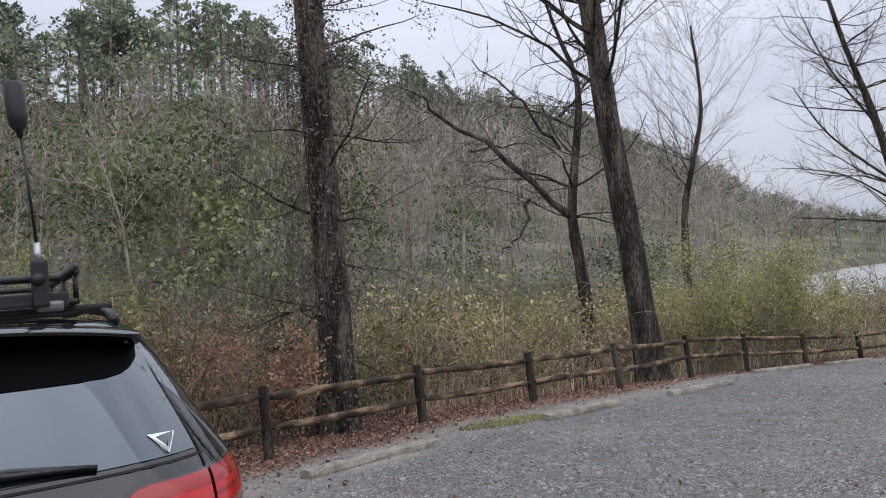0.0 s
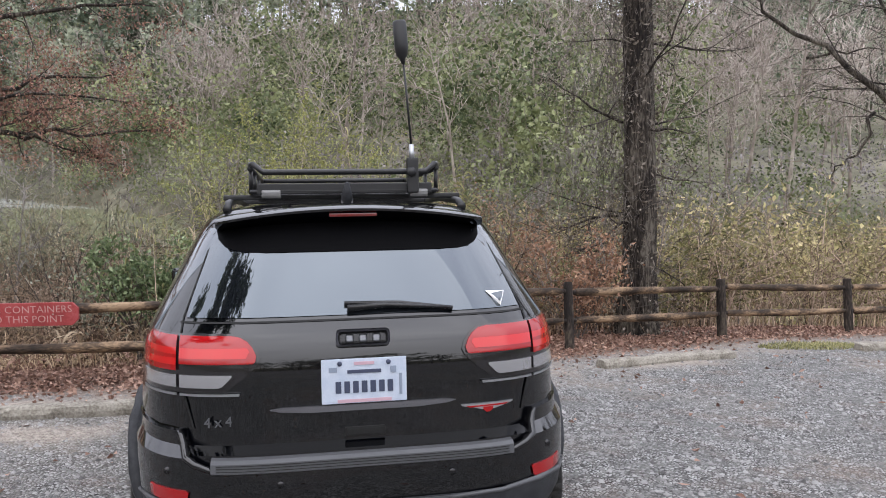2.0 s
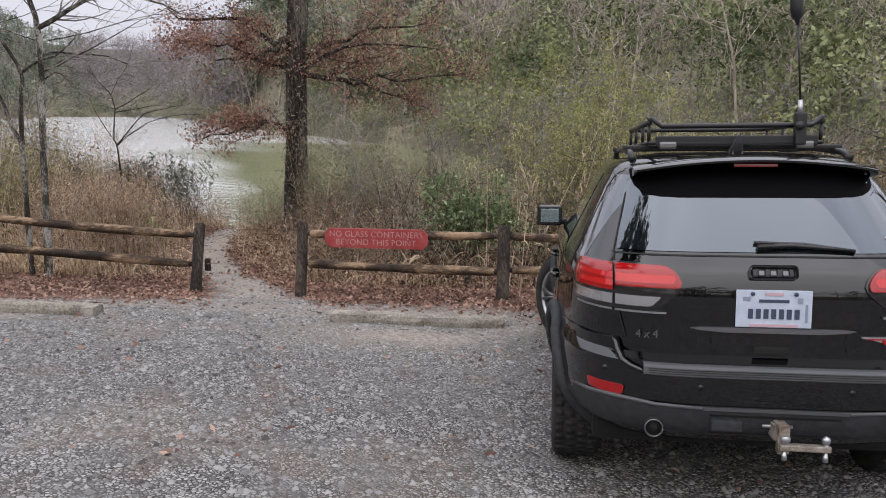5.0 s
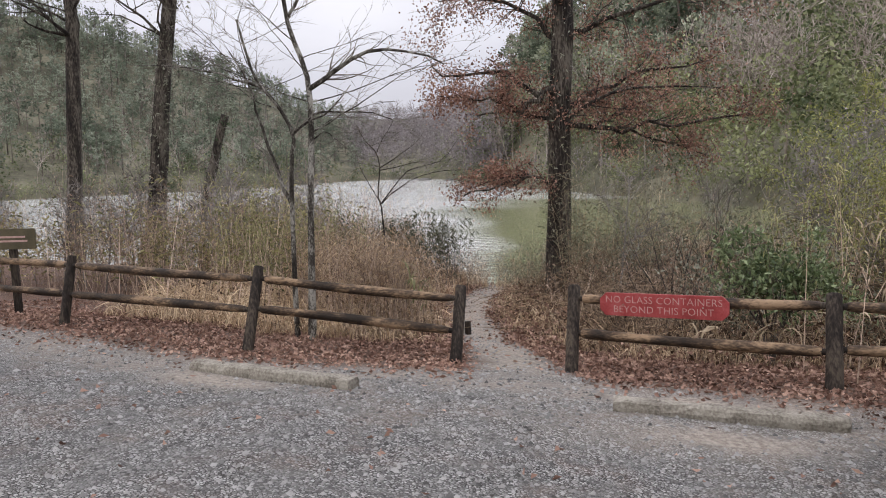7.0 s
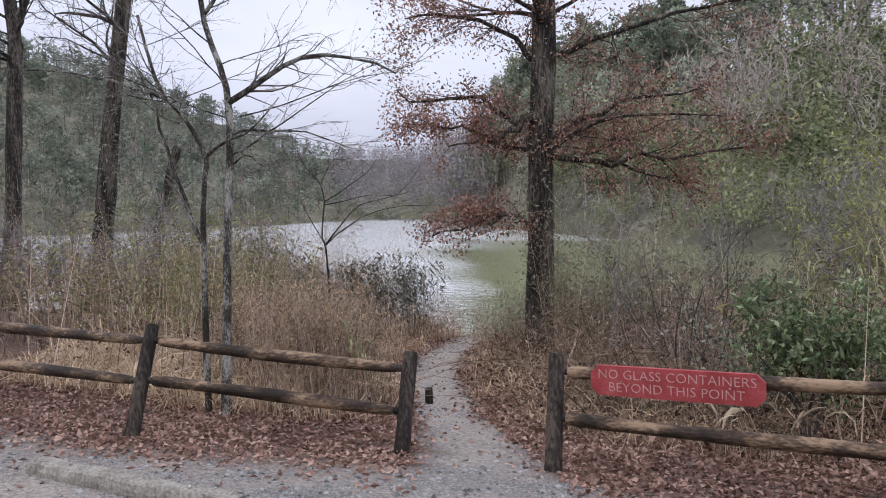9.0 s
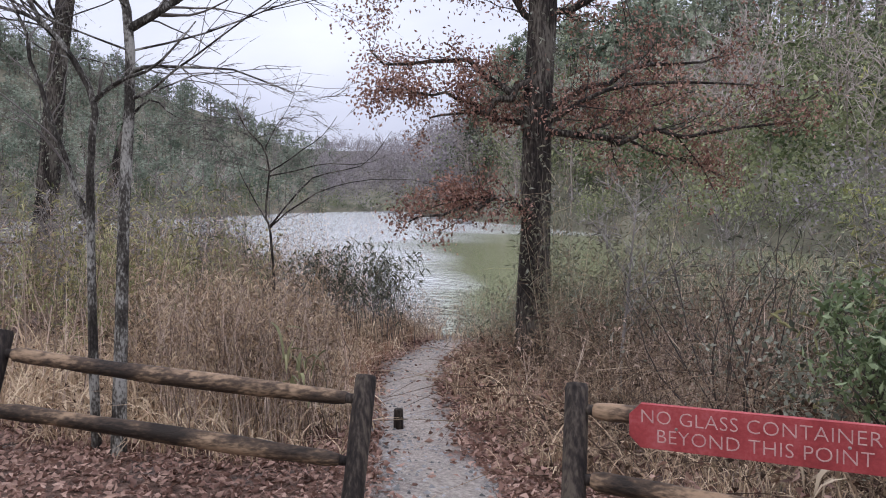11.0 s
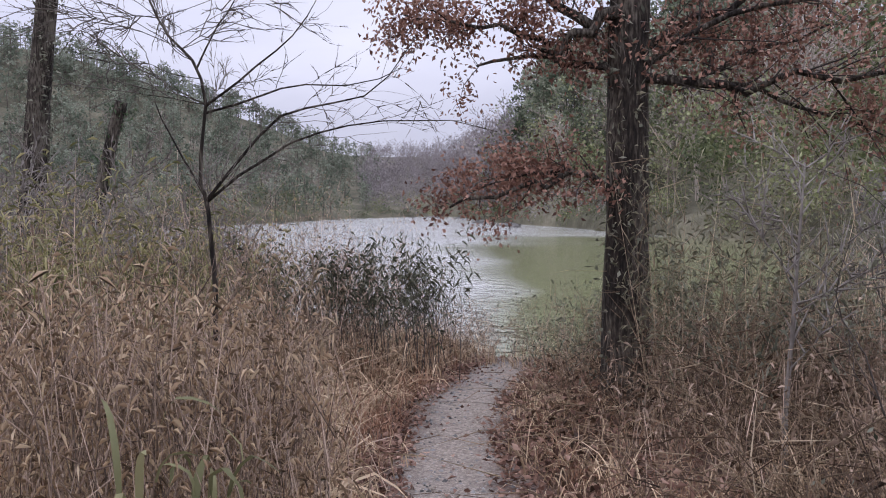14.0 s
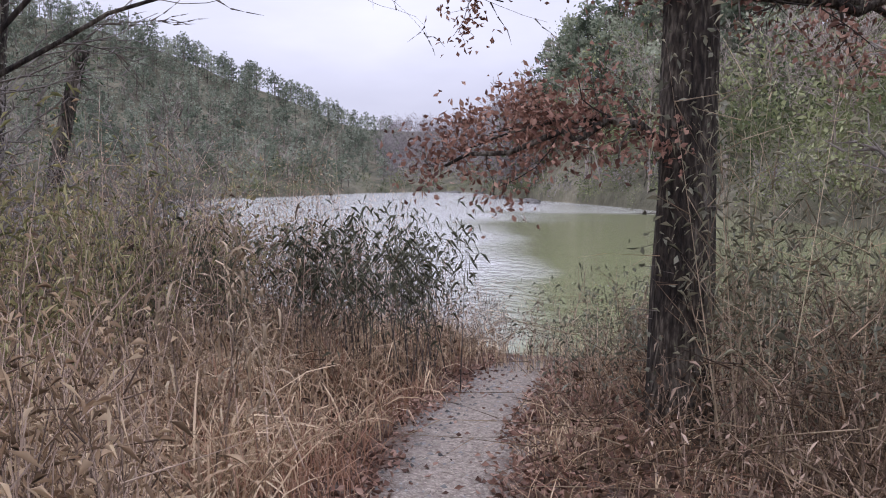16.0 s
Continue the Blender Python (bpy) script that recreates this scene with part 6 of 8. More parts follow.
# flanks: glass, cladding, arches, doors, mirrors
for sx in (-1, 1):
    for y0, y1, s0, s1 in ((1.02, 1.93, 0.02, 0.52), (0.12, 0.96, 0.0, 0.0), (-0.52, 0.04, 0.13, 0.0)):
        side_panel("side_window", [(z, y0 + s0 * k, y1 - s1 * k) for z, k in ((1.20, 0), (1.3, 0.25), (1.42, 0.55), (1.54, 0.85), (1.60, 1.0))], sx, M_GLASS, car, 0.004, 12, label="dark tinted side window")
    for y in (-0.02, 0.99, 1.98):
        side_panel("door_seam", [(z, y - 0.003, y + 0.003) for z in (0.5, 0.7, 0.9, 1.05, 1.18)], sx, seam, car, 0.002, 2, 0.005)
    side_panel("sill_cladding", [(0.36, 0.46, 2.46), (0.4, 0.45, 2.47), (0.47, 0.44, 2.47), (0.5, 0.44, 2.47)], sx, M_CLAD, car, 0.014, 12, 0.03, "dark grey plastic sill")
    for y in (0.2, 1.2):
        rod("door_handle", [(sx * (side_x(y, 1.0) + 0.004), y, 1.0), (sx * (side_x(y, 1.0) + 0.035), y + 0.03, 1.003), (sx * (side_x(y, 1.0) + 0.035), y + 0.17, 1.005), (sx * (side_x(y, 1.0) + 0.004), y + 0.2, 1.003)], 0.013, M_PAINT, car, 8, "black door handle")
    for y in (0.0, 2.915):
        bag = Bag()
        a = np.linspace(-0.22, math.pi + 0.22, 22)
        pts = [(sx * (side_x(y + 0.455 * math.cos(q), 0.4 + 0.455 * math.sin(q)) + 0.012), y + 0.455 * math.cos(q), 0.4 + 0.455 * math.sin(q)) for q in a]
        tube(bag, pts, np.full(22, 0.034), 8)
        bag_part("arch_flare", bag, M_CLAD, car, "dark grey plastic wheel-arch flare", True)
    mir = thing("door_mirror")
    mir.parent = car
    box("mirror_shell", (0.2, 0.13, 0.165), (sx * 1.0, 1.855, 1.24), M_PAINT, mir, 0.05, seg=5)
    box("mirror_rim", (0.172, 0.016, 0.138), (sx * 1.0, 1.79, 1.24), M_TRIM, mir, 0.006, seg=3)
    box("mirror_glass", (0.142, 0.008, 0.106), (sx * 1.0, 1.781, 1.24), M_MIRROR, mir, 0.003)
    box("mirror_foot", (0.12, 0.07, 0.05), (sx * 0.92, 1.9, 1.19), M_TRIM, mir, 0.015)


def build_wheel(parent, sx, y, turn=0.0):
    w = thing("wheel")
    w.parent, w.matrix_local = parent, pose(sx * (0.85 if y > 1 else 0.825), y, 0.392, 0, 0, turn if sx < 0 else 180 + turn)
    bm = bmesh.new()
    prof = [(-0.12, 0.265), (-0.13, 0.30), (-0.128, 0.345), (-0.112, 0.378), (-0.085, 0.39), (0.085, 0.39), (0.112, 0.378), (0.128, 0.345), (0.13, 0.30), (0.12, 0.265)]
    n = 64
    rings = [[bm.verts.new((x, r * math.cos(2 * math.pi * k / n), r * math.sin(2 * math.pi * k / n))) for k in range(n)] for x, r in prof]
    for i in range(len(prof)):
        r0, r1 = rings[i], rings[(i + 1) % len(prof)]
        for k in range(n):
            bm.faces.new((r0[k], r1[k], r1[(k + 1) % n], r0[(k + 1) % n]))
    tyre = part("tyre", bm, M_TYRE, w, "black all-terrain tyre", True)
    bag = Bag()
    for k in range(48):
        a = 2 * math.pi * k / 48
        for gx in (-0.085, -0.028, 0.028, 0.085):
            q = a + (0.03 if gx > 0 else 0) + gx * 0.4
            c, s = math.cos(q), math.sin(q)
            b = Bag()
            v = np.array([(gx + dx * 0.022, (0.386 + dr * 0.005) * c - dt * 0.017 * s, (0.386 + dr * 0.005) * s + dt * 0.017 * c) for dx in (-1, 1) for dt in (-1, 1) for dr in (0, 1)])
            bag.add(v, [(0, 1, 3), (0, 3, 2), (4, 6, 7), (4, 7, 5), (0, 4, 5), (0, 5, 1), (2, 3, 7), (2, 7, 6), (1, 5, 7), (1, 7, 3)])
    bag_part("tread", bag, M_TYRE, tyre)
    bm = bmesh.new()
    prof = [(-0.115, 0.268), (-0.118, 0.255), (-0.095, 0.245), (-0.06, 0.24), (0.1, 0.235), (0.1, 0.24)]
    rings = [[bm.verts.new((x, r * math.cos(2 * math.pi * k / n), r * math.sin(2 * math.pi * k / n))) for k in range(n)] for x, r in prof]
    for r0, r1 in zip(rings[:-1], rings[1:]):
        for k in range(n):
            bm.faces.new((r0[k], r1[k], r1[(k + 1) % n], r0[(k + 1) % n]))
    rim = part("rim", bm, M_SATIN, w, "bright alloy rim", True)
    bm = bmesh.new()
    bmesh.ops.create_cone(bm, cap_ends=True, segments=48, radius1=0.24, radius2=0.24, depth=0.02, matrix=pose(-0.01, 0, 0, 0, 90))
    part("brake_disc", bm, seam, w)
    for k in range(5):
        for d in (-0.2, 0.2):
            a = 2 * math.pi * k / 5
            bag = Bag()
            tube(bag, [(-0.085, 0.055 * math.cos(a + d * 0.6), 0.055 * math.sin(a + d * 0.6)), (-0.1, 0.15 * math.cos(a + d * 0.7), 0.15 * math.sin(a + d * 0.7)), (-0.1, 0.25 * math.cos(a + d), 0.25 * math.sin(a + d))], (0.02, 0.016, 0.02), 6)
            bag_part("spoke", bag, M_SPOKE, rim, smooth=True)
    bm = bmesh.new()
    bmesh.ops.create_cone(bm, cap_ends=True, segments=24, radius1=0.055, radius2=0.065, depth=0.05, matrix=pose(-0.085, 0, 0, 0, 90))
    part("hub_cap", bm, M_SATIN, rim, "", True)


for sx, y in ((-1, 0.0), (1, 0.0), (-1, 2.915), (1, 2.915)):
    build_wheel(car, sx, y, 31 if y > 1 else 0)
# underside
box("underbody", (1.5, 4.0, 0.16), (0, 1.45, 0.36), seam, car, 0.03)
rod("rear_axle", [(-0.75, 0, 0.39), (0.75, 0, 0.39)], 0.05, seam, car)
for sx in (-1, 1):
    box("head_light", (0.3, 0.1, 0.1), (sx * 0.56, 3.735, 0.9), M_CLEAR_LENS, car, 0.03, label="clear headlight")


def front_panel(name, rows, mat, out=0.004, cols=16, thick=0.012, label=""):
    """A panel lying on the nose or the windscreen: rows of (z, x0, x1)."""
    grid = []
    for z, x0, x1 in rows:
        w, r, f, n = at_level(z)
        grid.append([(x, (r + f) / 2 + (f - r) / 2 * max(0.0, 1 - min(1.0, abs(x) / w) ** n) ** (1 / n) + out, z) for x in np.linspace(x0, x1, cols)])
    return panel_from(name, bmesh.new(), grid, mat, car, Vector((0, -thick, 0)), label)


front_panel("windscreen", [(1.2, -0.72, 0.72), (1.3, -0.69, 0.69), (1.42, -0.64, 0.64), (1.54, -0.58, 0.58), (1.62, -0.53, 0.53)], M_GLASS, label="dark windscreen")
front_panel("grille", [(0.82, -0.38, 0.38), (0.86, -0.4, 0.4), (0.95, -0.4, 0.4)], M_MATT, label="black grille")
# roof rails, basket and aerials
for sx in (-1, 1):
    rod("roof_rail", [(sx * 0.545, -0.12, 1.68), (sx * 0.545, -0.02, 1.712), (sx * 0.545, 0.5, 1.742), (sx * 0.54, 1.1, 1.735), (sx * 0.535, 1.22, 1.68)], (0.02, 0.018, 0.017, 0.018, 0.02), M_RACK, car, 8, "black roof rail")
basket = thing("roof_basket")
basket.parent = car
tagged(basket, "black steel roof basket")
bx, by0, by1, bz0, bz1 = 0.445, -0.02, 1.12, 1.765, 1.875
for z, r in ((bz0, 0.011), (bz1, 0.014)):
    loop = [(-bx, by0 + 0.05, z), (-bx, by1, z), (bx, by1, z), (bx, by0 + 0.05, z)]
    rod("side_tube", [(-bx, by0 + 0.03, z), (-bx, by1, z)], r, M_RACK, basket)
    rod("side_tube", [(bx, by0 + 0.03, z), (bx, by1, z)], r, M_RACK, basket)
    rod("end_tube", [(-bx, by1, z), (bx, by1, z)], r, M_RACK, basket)
    k = 0.02 if z == bz1 else 0.0
    rod("end_tube", [(-bx, by0 + 0.04, z + k), (-bx + 0.012, by0 + 0.01, z + k), (-bx + 0.06, by0, z - k), (bx - 0.06, by0, z - k), (bx - 0.012, by0 + 0.01, z + k), (bx, by0 + 0.04, z + k)], r, M_RACK, basket)
for k, x in enumerate(np.linspace(-bx, bx, 3)):
    if k != 1:
        for y in (by0 + 0.05, 0.35, 0.75, by1):
            rod("upright", [(x, y, bz0), (x, y, bz1)], 0.01, M_RACK, basket)
for y in np.linspace(by0 + 0.08, by1, 9):
    box("floor_slat", (2 * bx, 0.03, 0.014), (0, y, bz0), M_RACK, basket, 0.003)
box("floor_edge", (2 * bx - 0.06, 0.02, 0.05), (0, by0 + 0.0, bz0 + 0.012), M_RACK, basket, 0.006)
for x in (-0.27, -0.09, 0.09, 0.27):
    rod("floor_bar", [(x, by0, bz0 + 0.012), (x, by1, bz0 + 0.012)], 0.008, M_RACK, basket, 8)
for y in (0.12, 0.9):
    box("cross_bar", (1.16, 0.05, 0.026), (0, y, 1.742), M_RACK, car, 0.008)
for sx in (-1, 1):
    box("bar_clamp", (0.09, 0.06, 0.04), (sx * 0.35, -0.01, 1.752), M_EXHAUST, basket, 0.012)
fin = Bag()
tube(fin, [(0, -0.06, 1.70), (0, -0.085, 1.75), (0, -0.115, 1.80)], (0.035, 0.024, 0.008), 10)
bag_part("roof_fin", fin, M_CLAD, car, "grey shark-fin aerial", True)
mast = thing("whip_aerial")
mast.parent = car
box("mast_mount", (0.055, 0.06, 0.17), (0.32, -0.035, 1.835), M_RACK, mast, 0.01)
rod("knob", [(0.31, -0.062, 1.85), (0.31, -0.08, 1.85)], 0.024, M_RACK, mast, 12)
rod("mast_foot", [(0.32, -0.03, 1.9), (0.318, -0.03, 1.985)], (0.014, 0.012), M_SATIN, mast, 10, "bright spring foot")
rod("mast_whip", [(0.318, -0.03, 1.985), (0.302, -0.03, 2.2), (0.287, -0.03, 2.38)], (0.006, 0.0055, 0.005), M_RACK, mast, 6)
rod("mast_head", [(0.287, -0.03, 2.37), (0.284, -0.03, 2.395), (0.282, -0.03, 2.41), (0.279, -0.03, 2.45), (0.272, -0.03, 2.565), (0.271, -0.03, 2.575)], (0.008, 0.014, 0.028, 0.034, 0.034, 0.03), M_RACK, mast, 12, "thick black aerial head")
# ---- undergrowth, grass, litter, gravel ----
def strew(n, x0, x1, y0, y1, keep, rng):
    """Places on the ground by plan, thinned by keep(x, y, s, d): s past the fence, d to the left of the path."""
    x, y = rng.uniform(x0, x1, n), rng.uniform(y0, y1, n)
    s, d = line_distance(x, y, EDGE), line_distance(x, y, PATH_LINE)
    # the brush thins out where the river shows past the lot's end
    b, r = np.degrees(np.arctan2(-x, y)), np.hypot(x, y)
    thin = 1.0 - 0.15 * ease(-26.6, -27.6, b) * ease(-31.0, -29.6, b) * (r > 27)
    ok = rng.uniform(0, 1, n) < keep(x, y, s, d) * thin
    x, y = x[ok], y[ok]
    return to_world(np.stack([x, y, height(x, y)], 1)), x, y, s[ok], d[ok]


def stuff(name, bag, mat, label, category):
    return tagged(new(name, bag.mesh(name, mat)), label, category, "", "stuff")


def patchy(x, y, size, seed):
    return np.clip(0.5 + 0.45 * lumps(x, y, size, seed), 0.05, 1)


M_REED = leaf_mat("reed_leaf", [(0.05, 0.055, 0.035), (0.12, 0.128, 0.082), (0.26, 0.265, 0.19)], 0.5, 0.25)
M_LAUREL = leaf_mat("laurel_leaf", [(0.05, 0.079, 0.034), (0.131, 0.174, 0.077), (0.351, 0.418, 0.237)], 0.4, 0.25)
M_BANKLEAF = leaf_mat("bank_weed_leaf", [(0.067, 0.043, 0.031), (0.276, 0.186, 0.136), (0.509, 0.37, 0.285)], 0.7, 0.2)
M_OLIVE = leaf_mat("pale_olive_leaf", [(0.175, 0.165, 0.069), (0.473, 0.418, 0.2), (0.827, 0.711, 0.413)], 0.6, 0.3)
M_SHRUB = leaf_mat("olive_shrub_leaf", [(0.084, 0.079, 0.034), (0.266, 0.229, 0.106), (0.528, 0.427, 0.242)], 0.6, 0.3)


def build_plants():
    rng = np.random.default_rng(77)
    # dry grass in tufts to both sides of the path
    grass = Bag()

    russet = Bag()

    def tufts(p, x, y, per, tall, wide, spread, bend, bag=None):
        n = len(p)
        a = rng.uniform(0, 2 * math.pi, (n, per))
        r = spread * np.sqrt(rng.uniform(0, 1, (n, per)))
        foot = p[:, None] + np.stack([r * np.cos(a), r * np.sin(a), 0 * r], -1)
        lean = rng.uniform(0, 2 * math.pi, n)[:, None]
        turn = np.where(rng.uniform(0, 1, (n, per)) < 0.45, lean + rng.normal(0, 0.5, (n, per)), a + rng.normal(0, 0.7, (n, per)))
        h = tall[:, None] * rng.uniform(0.4, 1.1, (n, per))
        blades(grass if bag is None else bag, foot.reshape(-1, 3), h.ravel(), rng.uniform(wide * 0.5, wide, n * per), rng.uniform(0.05, bend, n * per), turn.ravel())

    p, x, y, s, d = strew(2600, -22, -7.5, -3, 14, lambda x, y, s, d: (s > 1.0) * (s < 12.0) * (d > 0.42) * (d < 6) * (0.25 + 0.75 * patchy(x, y, 0.7, 1)) * np.interp(d, (0.55, 1.3), (0.06, 1)), rng)
    tufts(p, x, y, 12, rng.uniform(0.4, 0.9, len(p)) * (0.6 + 0.5 * patchy(x, y, 1.2, 4)) * np.interp(d, (0.4, 1.8), (0.5, 1)) * np.interp(s, (1, 2.5), (0.6, 1)), 0.014, 0.16, 1.5)
    p, x, y, s, d = strew(2200, -20, 0, 2, 16, lambda x, y, s, d: (s > 1.2) * (s < 12.0) * (d < -0.5) * (d > -9) * 0.7 * patchy(x, y, 0.8, 2), rng)
    tufts(p, x, y, 12, rng.uniform(0.2, 0.5, len(p)), 0.01, 0.16, 1.6)
    p, x, y, s, d = strew(900, -19.5, -14, 6, 13, lambda x, y, s, d: (s > 9.8) * (s < 12.2) * (np.abs(d) < 2.2) * 0.5, rng)
    tufts(p, x, y, 9, rng.uniform(0.2, 0.5, len(p)), 0.009, 0.15, 0.9)
    p, x, y, s, d = strew(3000, -8, 20, 4, 34, lambda x, y, s, d: (s > 1.6 + 1.2 * (x < -2)) * (s < 12) * (d < -6) * 0.6 * patchy(x, y, 1.2, 3), rng)
    tufts(p, x, y, 12, rng.uniform(0.4, 1.2, len(p)) * np.interp(s, (1.6, 3), (0.5, 1)), 0.018, 0.2, 0.9)
    p, x, y, s, d = strew(1500, -18.5, -11.5, 4.5, 11, lambda x, y, s, d: (s > 4.5) * (s < 11.3) * (d > 0.55) * (d < 2.6) * 0.75 * patchy(x, y, 0.6, 81), rng)
    tufts(p, x, y, 10, rng.uniform(0.4, 0.85, len(p)) * np.interp(d, (0.55, 1.4), (0.6, 1)), 0.012, 0.16, 1.3, russet)
    # dead weed stems and tangled twigs
    stems = Bag()

    def tangle(p, h, lean, r, side, bag=None):
        """Crooked stems that wander, bow over and fork."""
        bag = stems if bag is None else bag
        n = len(p)
        d = unit(np.stack([rng.normal(0, lean, n), rng.normal(0, lean, n), np.ones(n)], 1))
        rr = r * rng.uniform(0.5, 1.7, n)
        at = [p]
        for q in range(4):
            at.append(at[-1] + d * h[:, None] * 0.27)
            d = unit(d + rng.normal(0, 0.32, (n, 3)) - (0, 0, 0.06 * q))
            spikes(bag, at[q], at[q + 1] + (at[q + 1] - at[q]) * 0.3, rr * (1 - 0.16 * q))
        for q in range(side):
            i = 1 + q % 3
            a = at[i] + (at[i + 1] - at[i]) * rng.uniform(0, 1, n)[:, None]
            way = unit(rng.normal(0, 1, (n, 3)) * (1, 1, 0.7) + (0, 0, 0.3))
            b = a + way * h[:, None] * rng.uniform(0.12, 0.3, n)[:, None]
            spikes(bag, a, b + (b - a) * 0.2, rr * 0.6)
            spikes(bag, b, b + unit(way + rng.normal(0, 0.6, (n, 3)) - (0, 0, 0.2)) * h[:, None] * 0.17, rr * 0.45)

    def curly(bag, p, h, w, a):
        """Withered grass blades that rise, bow over and hang."""
        n = len(p)
        out = np.stack([np.cos(a), np.sin(a), 0 * a], 1)
        sd = np.stack([-np.sin(a), np.cos(a), 0 * a], 1)
        turn = rng.uniform(0.1, 0.45, n)
        curl = rng.uniform(0.25, 0.95, n)
        kink = rng.integers(1, 5, n)
        q, rows = p.copy(), []
        for k in range(6):
            wf = (0.6, 0.95, 1.0, 0.9, 0.6, 0.05)[k]
            rows += [q + sd * (w * wf * 0.5)[:, None], q - sd * (w * wf * 0.5)[:, None]]
            q = q + (out * np.sin(turn)[:, None] + np.array([[0, 0, 1.0]]) * np.cos(turn)[:, None]) * (h * 0.22)[:, None]
            sd = unit(sd + rng.normal(0, 0.25, (n, 3)))
            turn = np.minimum(turn + curl * rng.uniform(0.4, 1.3, n) + (kink == k) * rng.uniform(0, 1.1, n), 2.9)
        v = np.stack(rows, 1)
        f = np.concatenate([[(2 * k, 2 * k + 1, 2 * k + 3), (2 * k, 2 * k + 3, 2 * k + 2)] for k in range(5)])
        bag.add(v, f[None] + 12 * np.arange(n)[:, None, None])

    def curly_tufts(p, per, tall, wide, spread, bag):
        n = len(p)
        a = rng.uniform(0, 2 * math.pi, (n, per))
        r = spread * np.sqrt(rng.uniform(0, 1, (n, per)))
        foot = (p[:, None] + np.stack([r * np.cos(a), r * np.sin(a), 0 * r], -1)).reshape(-1, 3)
        h = (tall[:, None] * rng.uniform(0.45, 1.2, (n, per))).ravel()
        curly(bag, foot, h, rng.uniform(0.45, 1.0, n * per) * wide, (a + rng.normal(0, 0.9, (n, per))).ravel())

    def arches(p, h, span, r, bag=None):
        """Long bramble canes that rise, bow and come down again."""
        n = len(p)
        a = rng.uniform(0, 2 * math.pi, n)
        out = np.stack([np.cos(a), np.sin(a), 0 * a], 1) * span[:, None]
        at = [p + out * k + np.array([[0, 0, 1.0]]) * (h * 4 * k * (1 - 0.62 * k))[:, None] * 0.62 + rng.normal(0, 0.03, (n, 3)) for k in (0, 0.2, 0.42, 0.66, 0.9, 1.15)]
        for q in range(5):
            spikes(stems if bag is None else bag, at[q], at[q + 1] + (at[q + 1] - at[q]) * 0.25, r * (1 - 0.13 * q))

    curls, grey, gold, bramble, bank = Bag(), Bag(), Bag(), Bag(), Bag()

    def seed_heads(p, h, lean, per, low, size, bag=None, slim=0.3):
        """Standing weeds with curled withered leaves and ragged heads."""
        n = len(p)
        top = p + np.stack([rng.normal(0, lean, n), rng.normal(0, lean, n), np.ones(n)], 1) * h[:, None]
        knee = p + (top - p) * 0.55 + rng.normal(0, 0.07, (n, 3)) * h[:, None]
        spikes(stems, p, knee + (knee - p) * 0.3, 0.0055)
        spikes(stems, knee, top, 0.004)
        for _ in range(3):
            k = rng.uniform(0.4, 0.95, n)[:, None]
            a = p + (top - p) * k
            spikes(stems, a, a + (rng.normal(0, 0.22, (n, 3)) + (0, 0, 0.3)) * h[:, None] * 0.4, 0.0035)
        k = low + (1.02 - low) * rng.uniform(0, 1, (n, per)) ** 0.7
        a = (p[:, None] + (top - p)[:, None] * k[..., None]).reshape(-1, 3) + rng.normal(0, 0.07, (n * per, 3)) * (1, 1, 0.6)
        leaves(curls if bag is None else bag, a, rng.normal(0, 1, (n * per, 3)) + (0, 0, -0.25), size * rng.uniform(0.5, 1.5, n * per), size * slim * rng.uniform(0.6, 1.3, n * per), 0.5, 0.5)

    # bowed withered grass: thick to the river side of the path, low and sparse to the oak's side
    bowed = Bag()
    p, x, y, s, d = strew(5600, -21, -7.5, -3, 12, lambda x, y, s, d: (s > 1.1) * (s < 11.8) * (d > 0.5) * (d < 5.5) * np.interp(s, (1.1, 2.2), (0.35, 1)) * (0.3 + 0.7 * patchy(x, y, 0.6, 51)) * np.interp(d, (0.6, 1.25), (0.06, 1)), rng)
    curly_tufts(p, 13, rng.uniform(0.55, 1.2, len(p)) * np.interp(d, (0.5, 1.6), (0.5, 1)) * np.interp(s, (1.1, 2.6), (0.6, 1)), 0.017, 0.2, bowed)
    p, x, y, s, d = strew(2000, -17, -5, 2.5, 12, lambda x, y, s, d: (s > 1.3) * (s < 11) * (d < -0.55) * (d > -4) * 0.8 * patchy(x, y, 0.6, 57), rng)
    curly_tufts(p, 11, rng.uniform(0.3, 0.8, len(p)) * np.interp(d, (-1.4, -0.55), (1, 0.6)), 0.012, 0.18, bowed)
    p, x, y, s, d = strew(800, -17, -9, 4, 11, lambda x, y, s, d: (s > 4.0) * (s < 10.8) * (d < -0.5) * (d > -1.9) * 0.8 * patchy(x, y, 0.5, 59), rng)
    curly_tufts(p, 13, rng.uniform(0.3, 0.65, len(p)) * np.interp(d, (-1.2, -0.5), (1, 0.6)), 0.009, 0.16, russet)
    p, x, y, s, d = strew(1500, -13, -8, 1, 5, lambda x, y, s, d: (s > 1.9) * (s < 5.5) * (d > 0.7) * (d < 3.2) * patchy(x, y, 0.5, 83), rng)
    curly_tufts(p, 5, rng.uniform(0.4, 0.75, len(p)), 0.032, 0.15, bowed)
    stuff("russet_grass", russet, M_RUSSET, "reddish-brown dry grass beside the path", "grass")
    stuff("dry_grass", grass, M_GRASS, "tall dry tan grass along the path", "grass")
    stuff("bowed_grass", bowed, M_GRASS, "withered straw-coloured grass bowed over in tufts", "grass")
